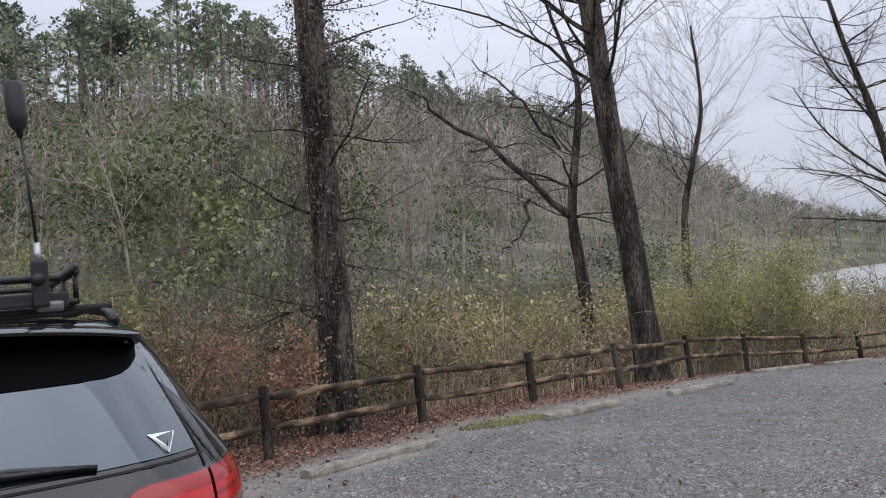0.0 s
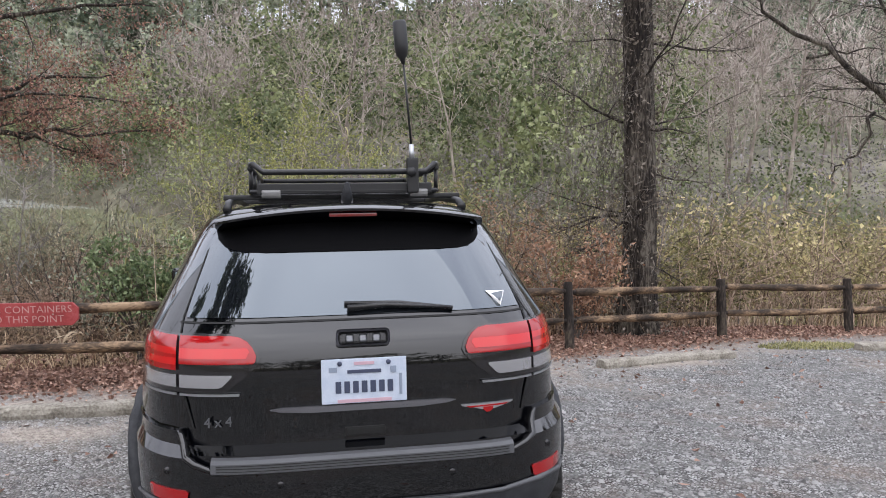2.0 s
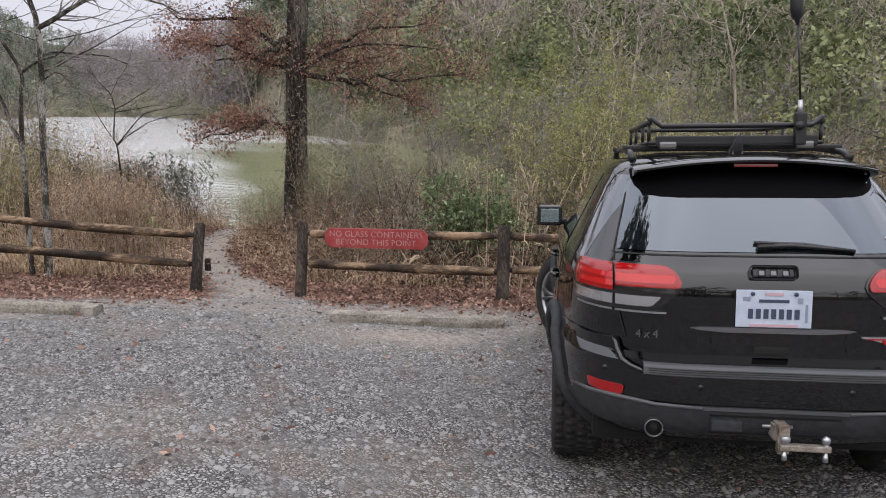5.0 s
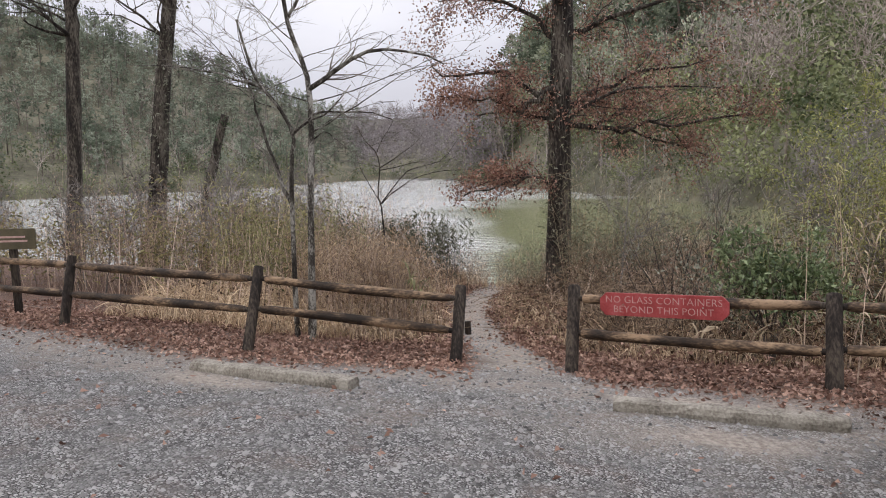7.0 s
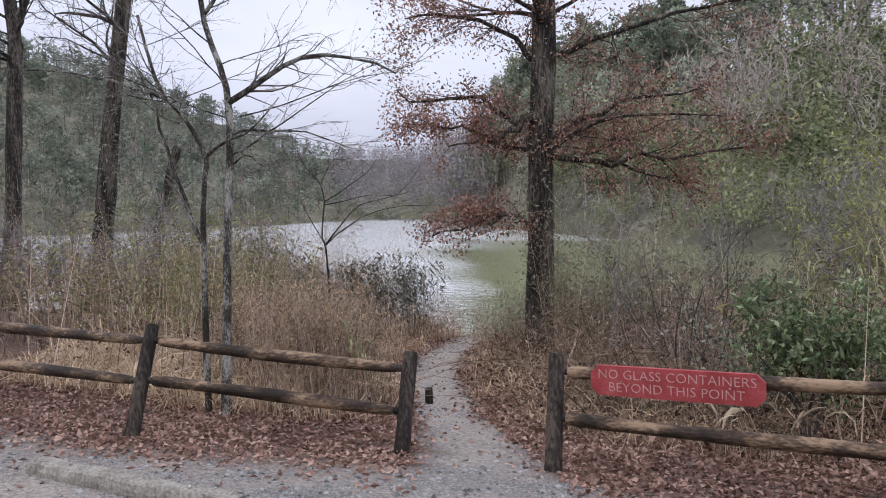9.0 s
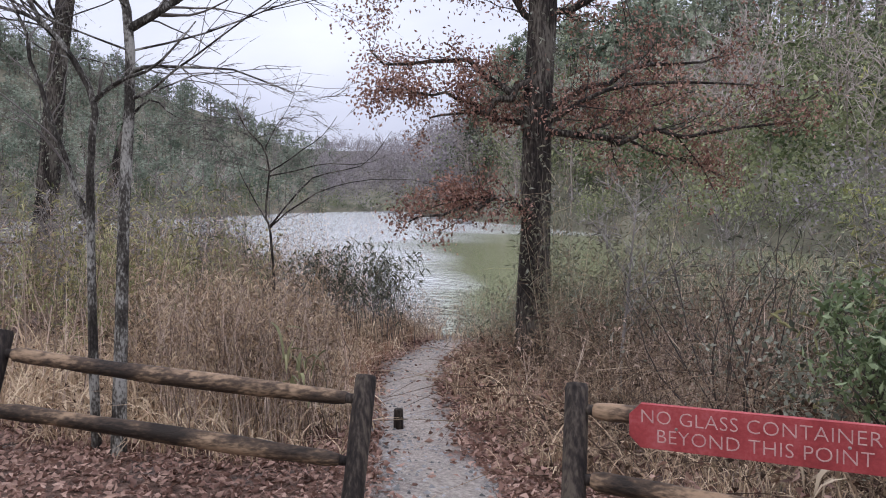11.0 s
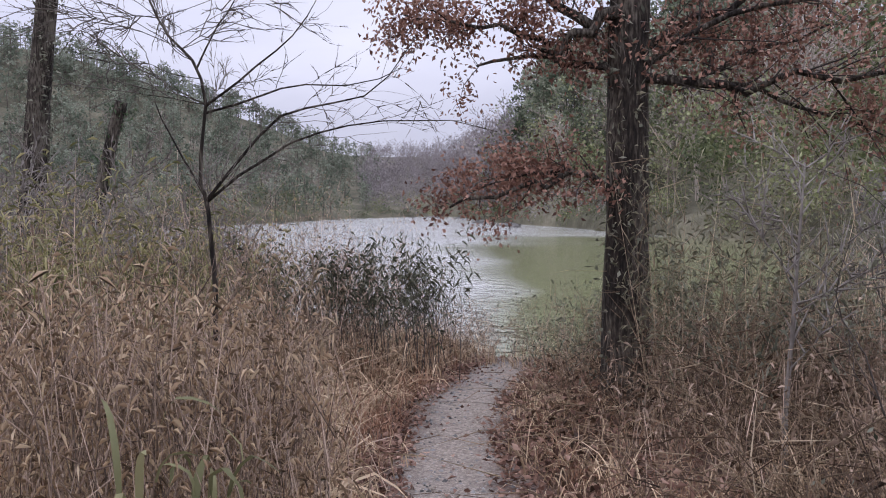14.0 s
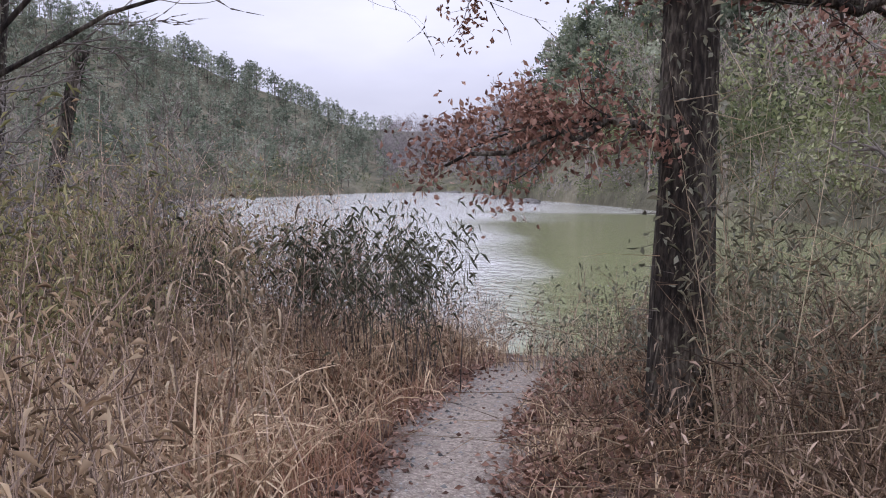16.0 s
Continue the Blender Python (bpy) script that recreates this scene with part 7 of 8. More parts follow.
    # grey bramble tangle to the oak's side of the path
    p, x, y, s, d = strew(15000, -20, 1, 2, 18, lambda x, y, s, d: (s > 0.9) * (s < 12.6) * (d < -0.7) * (d > -9) * patchy(x, y, 1.0, 5) * np.interp(s, (1, 3), (0.3, 1)), rng)
    tangle(p, rng.uniform(0.45, 1.0, len(p)) * np.interp(s, (1, 4, 9), (0.7, 1.1, 1.25)) * np.interp(d, (-2, -0.7), (1, 0.6)), 0.5, 0.005, 5, bramble)
    p, x, y, s, d = strew(9000, -19, 0, 2, 17, lambda x, y, s, d: (s > 1.2) * (s < 12) * (d < -0.8) * (d > -8) * 0.8 * patchy(x, y, 0.9, 31), rng)
    arches(p, rng.uniform(0.4, 1.25, len(p)) * np.interp(d, (-2.5, -0.8), (1, 0.6)), rng.uniform(0.5, 1.8, len(p)), 0.006, bramble)
    p, x, y, s, d = strew(5200, -19, -3, 4, 16, lambda x, y, s, d: (s > 3) * (s < 12.3) * (d < -1.3) * (d > -7.5) * patchy(x, y, 1.1, 33), rng)
    seed_heads(p, rng.uniform(0.6, 1.3, len(p)) * np.interp(d, (-5, -1.3), (1.5, 0.75)), 0.16, 9, 0.3, 0.06)
    p, x, y, s, d = strew(420, -16.5, -5, 7, 16, lambda x, y, s, d: (s > 5.5) * (s < 12.5) * (d < -2.6) * (d > -7.5) * np.clip(1.6 * patchy(x, y, 0.7, 64) - 0.5, 0, 1), rng)
    seed_heads(p, rng.uniform(1.2, 2.6, len(p)), 0.14, 34, 0.3, 0.085, grey)
    p, x, y, s, d = strew(420, -11.8, -5, 6.5, 14, lambda x, y, s, d: (s > 3.0) * (s < 12.5) * (x > -6.0 - 0.5 * (y - 2.6)) * patchy(x, y, 0.9, 61), rng)
    seed_heads(p, rng.uniform(1.2, 2.7, len(p)) * np.interp(s, (3, 6), (0.5, 1)), 0.14, 36, 0.3, 0.085, grey)
    p, x, y, s, d = strew(1100, -17, -6, 7, 15, lambda x, y, s, d: (s > 5.5) * (s < 12.4) * (d < -2.0) * (d > -7) * 0.8, rng)
    tangle(p, rng.uniform(1.0, 2.2, len(p)), 0.2, 0.007, 5, bramble)
    seed_heads(p[::3] + (0.15, 0.1, 0), rng.uniform(1.0, 2.1, len(p[::3])), 0.14, 16, 0.35, 0.08, grey)
    # weeds between the path and the far bank
    p, x, y, s, d = strew(6000, -22, -8.5, -3, 13, lambda x, y, s, d: (s > 2.2) * (s < 12.8) * (d > 1.15) * patchy(x, y, 0.8, 6) * np.interp(s, (2.2, 7), (0.15, 1)) * np.interp(d, (1.15, 3.2), (0.3, 1)), rng)
    tall = np.interp(d, (1.15, 2.0, 3.2), (0.6, 1.2, 1.95)) * np.interp(s, (2.2, 4, 8, 12), (0.85, 1.1, 1.25, 1.4))
    low = (s < 4.5) & (rng.uniform(0, 1, len(p)) < 0.6)
    p, tall = p[~low], tall[~low]
    m = len(p) // 2
    tangle(p[:m], rng.uniform(0.6, 1.15, m) * tall[:m], 0.22, 0.0045, 5)
    seed_heads(p[m:], rng.uniform(0.65, 1.2, len(p) - m) * tall[m:], 0.2, 20, 0.25, 0.042, gold, 0.2)
    p, x, y, s, d = strew(2000, -21, -10.5, -1, 11, lambda x, y, s, d: (s > 7.2) * (s < 12.2) * (d > 1.3) * (d < 7) * (0.2 + 0.8 * patchy(x, y, 0.9, 63)) * np.interp(d, (1.5, 2.6), (0.3, 1)), rng)
    seed_heads(p, rng.uniform(1.0, 1.85, len(p)) * np.interp(d, (1.5, 3), (0.8, 1.1)), 0.2, 22, 0.35, 0.06, None, 0.28)
    tangle(p[::2] + (0.1, 0.1, 0), rng.uniform(1.0, 1.7, len(p[::2])), 0.2, 0.005, 7, bramble)
    seed_heads(p[::4] + (0.2, 0, 0), rng.uniform(1.1, 1.9, len(p[::4])), 0.16, 30, 0.3, 0.07, grey, 0.2)
    # tall weeds round the young tree
    p, x, y, s, d = strew(260, -13.2, -10.1, 2.9, 4.9, lambda x, y, s, d: (d > 0.8) * (s > 1.1) * 0.85, rng)
    seed_heads(p, rng.uniform(0.95, 1.62, len(p)) * np.interp(d, (0.75, 1.2), (0.65, 1)), 0.1, 16, 0.25, 0.05, gold, 0.17)
    p, x, y, s, d = strew(140, -11.9, -10.5, 3.5, 4.7, lambda x, y, s, d: (d > 0.5) * (s > 1.1), rng)
    seed_heads(p, rng.uniform(0.75, 1.4, len(p)), 0.1, 16, 0.2, 0.05, gold, 0.17)
    p, x, y, s, d = strew(1500, -20, -14.2, 5.5, 13, lambda x, y, s, d: (s > 9.9) * (s < 12.8) * (d > -2.4) * (d < 2.6) * 0.75 * patchy(x, y, 0.5, 67), rng)
    tangle(p, rng.uniform(0.55, 1.15, len(p)) * np.interp(np.abs(d - 0.2), (0, 1.5), (0.85, 1.1)), 0.16, 0.0045, 7, bramble)
    seed_heads(p[::3], rng.uniform(0.5, 1.0, len(p[::3])), 0.16, 14, 0.35, 0.045, curls, 0.35)
    # thin leafy weeds between the path's end and the oak
    p, x, y, s, d = strew(260, -17.5, -13, 6.5, 11.5, lambda x, y, s, d: (s > 7.5) * (s < 12.3) * (d < -0.7) * (d > -2.4), rng)
    seed_heads(p, rng.uniform(0.8, 1.5, len(p)), 0.14, 26, 0.3, 0.045, grey, 0.4)
    # weeds that hide the young tree's foot
    p, x, y, s, d = strew(520, -12.6, -10.9, 3.0, 4.7, lambda x, y, s, d: (d > 0.95) * (s > 1.6) * 0.8, rng)
    seed_heads(p, rng.uniform(1.0, 1.55, len(p)), 0.14, 20, 0.35, 0.05, gold, 0.2)
    # sparse weeds where the path meets the bank
    p, x, y, s, d = strew(900, -20, -14.5, 6.5, 13, lambda x, y, s, d: (s > 10.2) * (s < 12.6) * (np.abs(d) < 2.0) * 0.5, rng)
    tangle(p, rng.uniform(0.5, 1.15, len(p)), 0.14, 0.0045, 4)
    p, x, y, s, d = strew(19000, -9, 20, 4, 34, lambda x, y, s, d: (s > 1.5) * (s < 13) * (d < -5) * patchy(x, y, 1.5, 7), rng)
    h = rng.uniform(0.8, 3.0, len(p))
    m = x < -2
    tangle(p[m], h[m], 0.2, 0.009, 3, bramble)
    k = np.arange((~m).sum()) % 5 > 0
    tangle(p[~m][k], h[~m][k], 0.2, 0.009, 3)
    tangle(p[~m][~k], h[~m][~k], 0.2, 0.009, 3, bramble)
    p, x, y, s, d = strew(7000, -9, 20, 4, 34, lambda x, y, s, d: (s > 1.6) * (s < 13) * (d < -5.5) * patchy(x, y, 1.3, 37), rng)
    h = rng.uniform(0.9, 3.2, len(p)) * np.interp(s, (1.6, 4), (0.5, 1))
    m = x < -2
    seed_heads(p[m][::2], h[m][::2], 0.12, 15, 0.2, 0.08, bank)
    k = np.arange((~m).sum()) % 5 > 0
    seed_heads(p[~m][k], h[~m][k], 0.12, 13, 0.2, 0.09)
    seed_heads(p[~m][~k], h[~m][~k], 0.12, 13, 0.2, 0.09, bank)
    stuff("withered_weeds", curls, M_STEM, "curled withered leaves and seed heads of tall weeds", "undergrowth")
    stuff("brambles", bramble, M_BRAMBLE, "tangled grey-brown bramble canes round the oak", "undergrowth")
    stuff("tall_weeds", gold, M_GRASS, "curled straw-coloured leaves of tall weeds beside the path", "undergrowth")
    stuff("hanging_leaves", grey, M_GREYLEAF, "grey-green leaves hanging on tall thin stems by the oak", "undergrowth")
    stuff("weed_stems", stems, M_STEM, "tangled dead grey-brown weed stems and brambles", "undergrowth")

    # cane with long hanging leaves
    def canes(bag, wood, p, h, per, size, droop=0.35):
        n = len(p)
        lean = rng.normal(0, 0.12, (n, 2))
        top = p + np.concatenate([lean * h[:, None], h[:, None]], 1)
        spikes(wood, p, top, 0.011)
        k = rng.uniform(0.25, 1.0, (n, per))
        a = (p[:, None] + (top - p)[:, None] * k[..., None]).reshape(-1, 3)
        dirs = rng.normal(0, 1, (n * per, 3)) * (1, 1, 0.35) + (0, 0, -0.1)
        leaves(bag, a + rng.normal(0, 0.12, a.shape) * (1, 1, 0.5), dirs, size * rng.uniform(0.6, 1.4, n * per), size * 0.15 * rng.uniform(0.8, 1.3, n * per), 0.2, droop)

    cane, cane_wood = Bag(), Bag()
    p, x, y, s, d = strew(8000, -10, 22, 4, 36, lambda x, y, s, d: (s > 3.0) * (s < 13.5) * (d < -6.5) * np.where(x < -2, np.clip(2.4 * patchy(x, y, 1.4, 18) - 1.1, 0.01, 0.8), np.clip(1.5 * patchy(x, y, 2.2, 8) - 0.4, 0.06, 1)), rng)
    canes(cane, cane_wood, p, rng.uniform(1.5, 3.6, len(p)) * (0.65 + 0.45 * patchy(x, y, 3, 9)), 50, 0.18)
    p, x, y, s, d = strew(1500, -24, -11, -5, 9, lambda x, y, s, d: (s > 3.5) * (s < 12.8) * (d > 2.6) * patchy(x, y, 1.5, 10), rng)
    h = rng.uniform(0.8, 2.0, len(p)) * np.interp(d, (2.6, 6), (0.95, 1.35))
    m = rng.uniform(0, 1, len(p)) < np.where(x > -16.5, 0.5, 0.15)
    canes(cane, cane_wood, p[m], h[m], 20, 0.15)
    canes(bank, cane_wood, p[~m], h[~m], 22, 0.09)
    p, x, y, s, d = strew(300, -19.5, -15.5, 3.2, 7.0, lambda x, y, s, d: (s > 8.0) * (s < 12.4) * (d > 1.7) * patchy(x, y, 0.6, 85), rng)
    canes(bank, cane_wood, p, (1.35 - height(x, y)) * rng.uniform(0.6, 1.05, len(p)), 30, 0.08)
    stuff("bank_weeds", bank, M_BANKLEAF, "tall withered brown weeds on the river bank", "undergrowth")
    p, x, y, s, d = strew(360, -11.6, -5, 7, 14.5, lambda x, y, s, d: (s > 3.4) * (s < 12.5) * (x > -6.0 - 0.5 * (y - 2.6)) * np.clip(1.4 * patchy(x, y, 0.9, 20), 0.1, 1), rng)
    h = rng.uniform(1.3, 2.9, len(p)) * np.interp(s, (3.4, 6), (0.5, 1))
    sage = Bag()
    canes(cane, cane_wood, p[::3], h[::3], 40, 0.13)
    canes(sage, cane_wood, p[1::3], h[1::3], 40, 0.12)
    stuff("sage_canes", sage, M_GREYLEAF, "grey-green cane leaves beside the oak", "undergrowth")
    p, x, y, s, d = strew(330, -20, -14.5, 1.5, 5.6, lambda x, y, s, d: (s > 4.5) * (s < 12.4) * (d > 2.8) * np.clip(1.5 * patchy(x, y, 0.8, 91) - 0.3, 0, 1), rng)
    canes(cane, cane_wood, p, rng.uniform(1.4, 2.9, len(p)), 34, 0.1)

    def arching(p, h, per, size, bag):
        """Cane with long narrow leaves that bow over."""
        n = len(p)
        top = p + np.concatenate([rng.normal(0, 0.2, (n, 2)) * h[:, None], h[:, None]], 1)
        spikes(cane_wood, p, top, 0.009)
        k = 0.35 + 0.67 * rng.uniform(0, 1, (n, per)) ** 0.8
        a = (p[:, None] + (top - p)[:, None] * k[..., None]).reshape(-1, 3) + rng.normal(0, 0.04, (n * per, 3))
        curly(bag, a, size * rng.uniform(0.5, 1.3, n * per), size * 0.075 * rng.uniform(0.6, 1.2, n * per), rng.uniform(0, 2 * math.pi, n * per))

    def clump(x, y, wide, n):
        xy = np.array([(x, y)]) + rng.normal(0, wide, (n, 2))
        return to_world(np.concatenate([xy, height(xy[:, 0], xy[:, 1])[:, None]], 1))

    straw = Bag()
    for x, y, wide, n, lo, hi, per, size, bag in ((-6.27, 8.96, 0.8, 20, 2.0, 3.3, 34, 0.2, cane), (-7.17, 9.26, 0.7, 12, 1.8, 2.9, 32, 0.19, cane), (-5.61, 6.51, 0.3, 4, 1.0, 1.9, 20, 0.22, straw), (-6.61, 7.11, 0.5, 12, 1.4, 2.2, 26, 0.18, cane),
                                                  (-14.13, 5.43, 0.25, 9, 1.2, 1.75, 16, 0.24, straw), (-15.73, 4.24, 0.45, 22, 1.5, 2.2, 26, 0.17, cane), (-17.2, 5.07, 0.5, 20, 1.4, 2.2, 24, 0.16, cane), (-14.0, 3.3, 0.6, 26, 1.5, 2.3, 26, 0.16, cane), (-15.8, 3.9, 0.7, 24, 1.4, 2.2, 24, 0.16, cane), (-13.2, 2.6, 0.5, 18, 1.5, 2.3, 24, 0.16, cane)):
        arching(clump(x, y, wide, n), rng.uniform(lo, hi, n), per, size, bag)
    # pale bowed blades before the evergreen bush
    curly(straw, clump(-6.75, 6.0, 0.3, 16) + (0, 0, 0.3), rng.uniform(0.3, 0.55, 16), rng.uniform(0.015, 0.03, 16), rng.uniform(0, 2 * math.pi, 16))
    stuff("withered_cane", straw, M_PALECANE, "withered straw-pale cane with long bowed leaves", "undergrowth")
    stuff("river_cane", cane, M_CANE, "thicket of yellow-green river cane leaves", "undergrowth")
    stuff("cane_stems", cane_wood, M_STEM, "thin straw-coloured cane stems", "undergrowth")
    reed, reed_wood = Bag(), Bag()
    c = np.array([-16.97, 7.5])
    for off, n, lo, hi, per in (((0.3, 0.65), 12, 1.3, 2.0, 40), ((0.0, 0.1), 13, 1.1, 1.95, 30), ((-0.4, -0.5), 16, 1.2, 1.85, 40), ((-0.8, -1.4), 16, 0.9, 1.7, 22), ((-1.2, -2.2), 18, 0.8, 1.5, 18)):
        xy = c + off + rng.normal(0, 0.24, (n, 2))
        p = to_world(np.concatenate([xy, height(xy[:, 0], xy[:, 1])[:, None]], 1))
        h = rng.uniform(lo, hi, n)
        top = p + np.concatenate([rng.normal(0, 0.12, (n, 2)) * h[:, None], h[:, None]], 1)
        spikes(reed_wood, p, top, 0.008)
        k = 0.55 + 0.48 * rng.uniform(0, 1, (n, per)) ** 0.7
        a = (p[:, None] + (top - p)[:, None] * k[..., None]).reshape(-1, 3) + rng.normal(0, 0.09, (n * per, 3)) * (1, 1, 0.5)
        leaves(reed, a, rng.normal(0, 1, (n * per, 3)) * (1, 1, 0.4) + (0, 0, -0.5), rng.uniform(0.06, 0.13, n * per), rng.uniform(0.01, 0.017, n * per), 0.2, 0.6)
    p, x, y, s, d = strew(520, -18.6, -15.2, 4.6, 8.9, lambda x, y, s, d: (s > 8.8) * (s < 12.3) * (d > 0.7) * (0.3 + 0.7 * patchy(x, y, 0.5, 97)), rng)
    n = len(p)
    h = rng.uniform(0.9, 1.75, n)
    knee = p + np.concatenate([rng.normal(0, 0.1, (n, 2)), 0.6 * h[:, None]], 1)
    top = knee + np.concatenate([rng.normal(0, 0.16, (n, 2)), 0.4 * h[:, None]], 1)
    spikes(reed_wood, p, knee + (knee - p) * 0.2, 0.006)
    spikes(reed_wood, knee, top, 0.0045)
    for q in range(5):
        a = p + (top - p) * rng.uniform(0.35, 0.95, n)[:, None]
        spikes(reed_wood, a, a + rng.normal(0, 0.12, (n, 3)) + (0, 0, 0.12), 0.0035)
    per = 12
    k = rng.uniform(0.45, 1.02, (n, per))
    a = (p[:, None] + (top - p)[:, None] * k[..., None]).reshape(-1, 3) + rng.normal(0, 0.06, (n * per, 3))
    leaves(reed, a, rng.normal(0, 1, (n * per, 3)) + (0, 0, -0.5), rng.uniform(0.04, 0.11, n * per), rng.uniform(0.008, 0.016, n * per), 0.2, 0.6)
    stuff("reed_clump", reed, M_REED, "drooping dark olive reeds at the water's edge", "reeds")
    stuff("reed_stems", reed_wood, M_TWIG_DARK, "dark reed stems at the water's edge", "reeds")
    # a broad-leaved cane tuft near the path
    broad = Bag()
    arching(clump(-9.85, 3.64, 0.06, 3), (0.76 - height(-9.85, 3.64)) * rng.uniform(0.8, 1.0, 3), 6, 0.36, broad)
    stuff("broad_grass", broad, M_BROADGRASS, "tuft of broad pale green drooping grass blades", "grass")
    # bare saplings and brush behind the fence
    brush, green = Bag(), Bag()
    protos = [wood_bare(rng) for _ in range(6)]
    p, x, y, s, d = strew(220, -9, 24, 5, 38, lambda x, y, s, d: (s > 3) * (s < 13.5) * (d < -6) * 0.75, rng)
    scatter(brush, protos, p, rng.uniform(2.0, 4.6, len(p)), rng)
    p, x, y, s, d = strew(30, -15, -5, 6, 16, lambda x, y, s, d: (s > 4) * (s < 13) * (d < -2.5), rng)
    scatter(brush, protos, p, rng.uniform(1.6, 3.6, len(p)), rng)
    p, x, y, s, d = strew(300, -26, -14, -8, 6.5, lambda x, y, s, d: (s > 5) * (s < 13) * (d > 3.6), rng)
    scatter(brush, protos, p, (1.9 - height(x, y)) * rng.uniform(0.55, 1.45, len(p)), rng)
    stuff("bare_brush", brush, M_TWIG, "leafless grey brush and saplings behind the fence", "undergrowth")
    # leafy shrubs among the brush
    shrubs = [wood_bush(rng, 330) for _ in range(5)]
    shrubs = [(np.concatenate([v.reshape(-1, 4, 3).mean(1, keepdims=True) + (v.reshape(-1, 4, 3) - v.reshape(-1, 4, 3).mean(1, keepdims=True)) * 0.5]).reshape(-1, 3), f) for v, f in shrubs]
    p, x, y, s, d = strew(230, -9, 24, 5, 38, lambda x, y, s, d: (s > 1.8) * (s < 13) * (d < -6) * 0.75, rng)
    scatter(green, shrubs, p, rng.uniform(1.0, 2.8, len(p)), rng)
    p, x, y, s, d = strew(110, -15.5, -5, 5, 16, lambda x, y, s, d: (s > 2.5) * (s < 13) * (d < -2.5), rng)
    sage = Bag()
    scatter(sage, shrubs, p, rng.uniform(0.7, 1.7, len(p)), rng)
    stuff("sage_shrubs", sage, M_GREYLEAF, "loose grey-green leafy shrubs round the oak", "undergrowth")
    p, x, y, s, d = strew(420, -24, -13, -4, 7.4, lambda x, y, s, d: (s > 4.5) * (s < 12.6) * (d > 3.0) * 0.25, rng)
    scatter(green, shrubs, p, (1.8 - height(x, y)) * rng.uniform(0.65, 1.0, len(p)), rng)
    stuff("leafy_shrubs", green, M_SHRUB, "loose olive and tan leafy shrubs behind the fence", "undergrowth")
    olive = Bag()
    p, x, y, s, d = strew(470, -5, 22, 9, 36, lambda x, y, s, d: (s > 3.0) * (s < 11.5) * (d < -7) * 0.75, rng)
    scatter(olive, shrubs, p, rng.uniform(1.6, 3.6, len(p)), rng)
    stuff("olive_shrubs", olive, M_OLIVE, "rounded pale olive shrubs behind the fence", "undergrowth")
    # fallen leaves, thickest along the fence
    litter = Bag()
    p, x, y, s, d = strew(200000, -15, 6, -2.5, 17, lambda x, y, s, d: np.interp(s, (-0.9, -0.3, 1.4, 2.2), (0, 1, 1, 0)) * (np.abs(d) > np.interp(s, (0, 1.5), (0.55, 0.4))) * np.interp(np.hypot(x + 7, y - 4), (5, 14), (1, 0.4)), rng)
    p[:, 2] += rng.uniform(0.004, 0.03, len(p))
    leaves(litter, p, rng.normal(0, 1, (len(p), 3)) * (1, 1, 0.3), rng.uniform(0.035, 0.08, len(p)), rng.uniform(0.022, 0.045, len(p)), 0.4)
    p, x, y, s, d = strew(380000, -18, 14, -4, 26, lambda x, y, s, d: np.interp(s, (-1.6, -0.5, 0.1, 2.5, 6), (0.02, 0.35, 1, 0.8, 0.25)) * (np.abs(d) > np.interp(s, (0, 1.5), (0.5, 0.38))) * patchy(x, y, 0.5, 11) * np.interp(np.hypot(x + 7, y - 4), (4, 20), (1, 0.35)), rng)
    p[:, 2] += 0.01
    leaves(litter, p, rng.normal(0, 1, (len(p), 3)) * (1, 1, 0.25), rng.uniform(0.035, 0.085, len(p)), rng.uniform(0.022, 0.05, len(p)), 0.35)
    p, x, y, s, d = strew(14000, -18, -6, 2, 12, lambda x, y, s, d: (s > -0.5) * (np.abs(d) < 1.3) * np.interp(np.abs(d), (0.1, 0.3, 0.55, 1.3), (0.15, 0.35, 1, 0.6)), rng)
    p[:, 2] += 0.01
    leaves(litter, p, rng.normal(0, 1, (len(p), 3)) * (1, 1, 0.2), rng.uniform(0.04, 0.09, len(p)), rng.uniform(0.025, 0.05, len(p)), 0.35)
    p, x, y, s, d = strew(60000, -18, -6, 2, 12, lambda x, y, s, d: (s > 0.8) * (s < 11) * (np.abs(d) < 1.2) * np.interp(np.abs(d), (0.28, 0.42, 0.8, 1.2), (0, 1, 1, 0.2)) * np.clip(1.6 * patchy(x, y, 0.45, 95), 0, 1), rng)
    p[:, 2] += rng.uniform(0.005, 0.09, len(p)) * np.interp(np.abs(d), (0.3, 0.6), (0.2, 1))
    leaves(litter, p, rng.normal(0, 1, (len(p), 3)) * (1, 1, 0.45), rng.uniform(0.04, 0.09, len(p)), rng.uniform(0.025, 0.05, len(p)), 0.45)
    p, x, y, s, d = strew(9000, -16, -3, 3, 14, lambda x, y, s, d: (s > 0.8) * (s < 9) * (d < -0.5) * (d > -6) * patchy(x, y, 0.7, 43), rng)
    p[:, 2] += rng.uniform(0.01, 0.3, len(p))
    leaves(litter, p, rng.normal(0, 1, (len(p), 3)), rng.uniform(0.05, 0.1, len(p)), rng.uniform(0.03, 0.06, len(p)), 0.5)
    p, x, y, s, d = strew(900, -12, 6, -3, 14, lambda x, y, s, d: (s < -0.5) * 0.1, rng)
    p[:, 2] += 0.015
    leaves(litter, p, rng.normal(0, 1, (len(p), 3)) * (1, 1, 0.25), rng.uniform(0.03, 0.08, len(p)), rng.uniform(0.02, 0.04, len(p)), 0.35)
    # dark low leaves fill in the deep shade inside the brush
    dead = Bag()
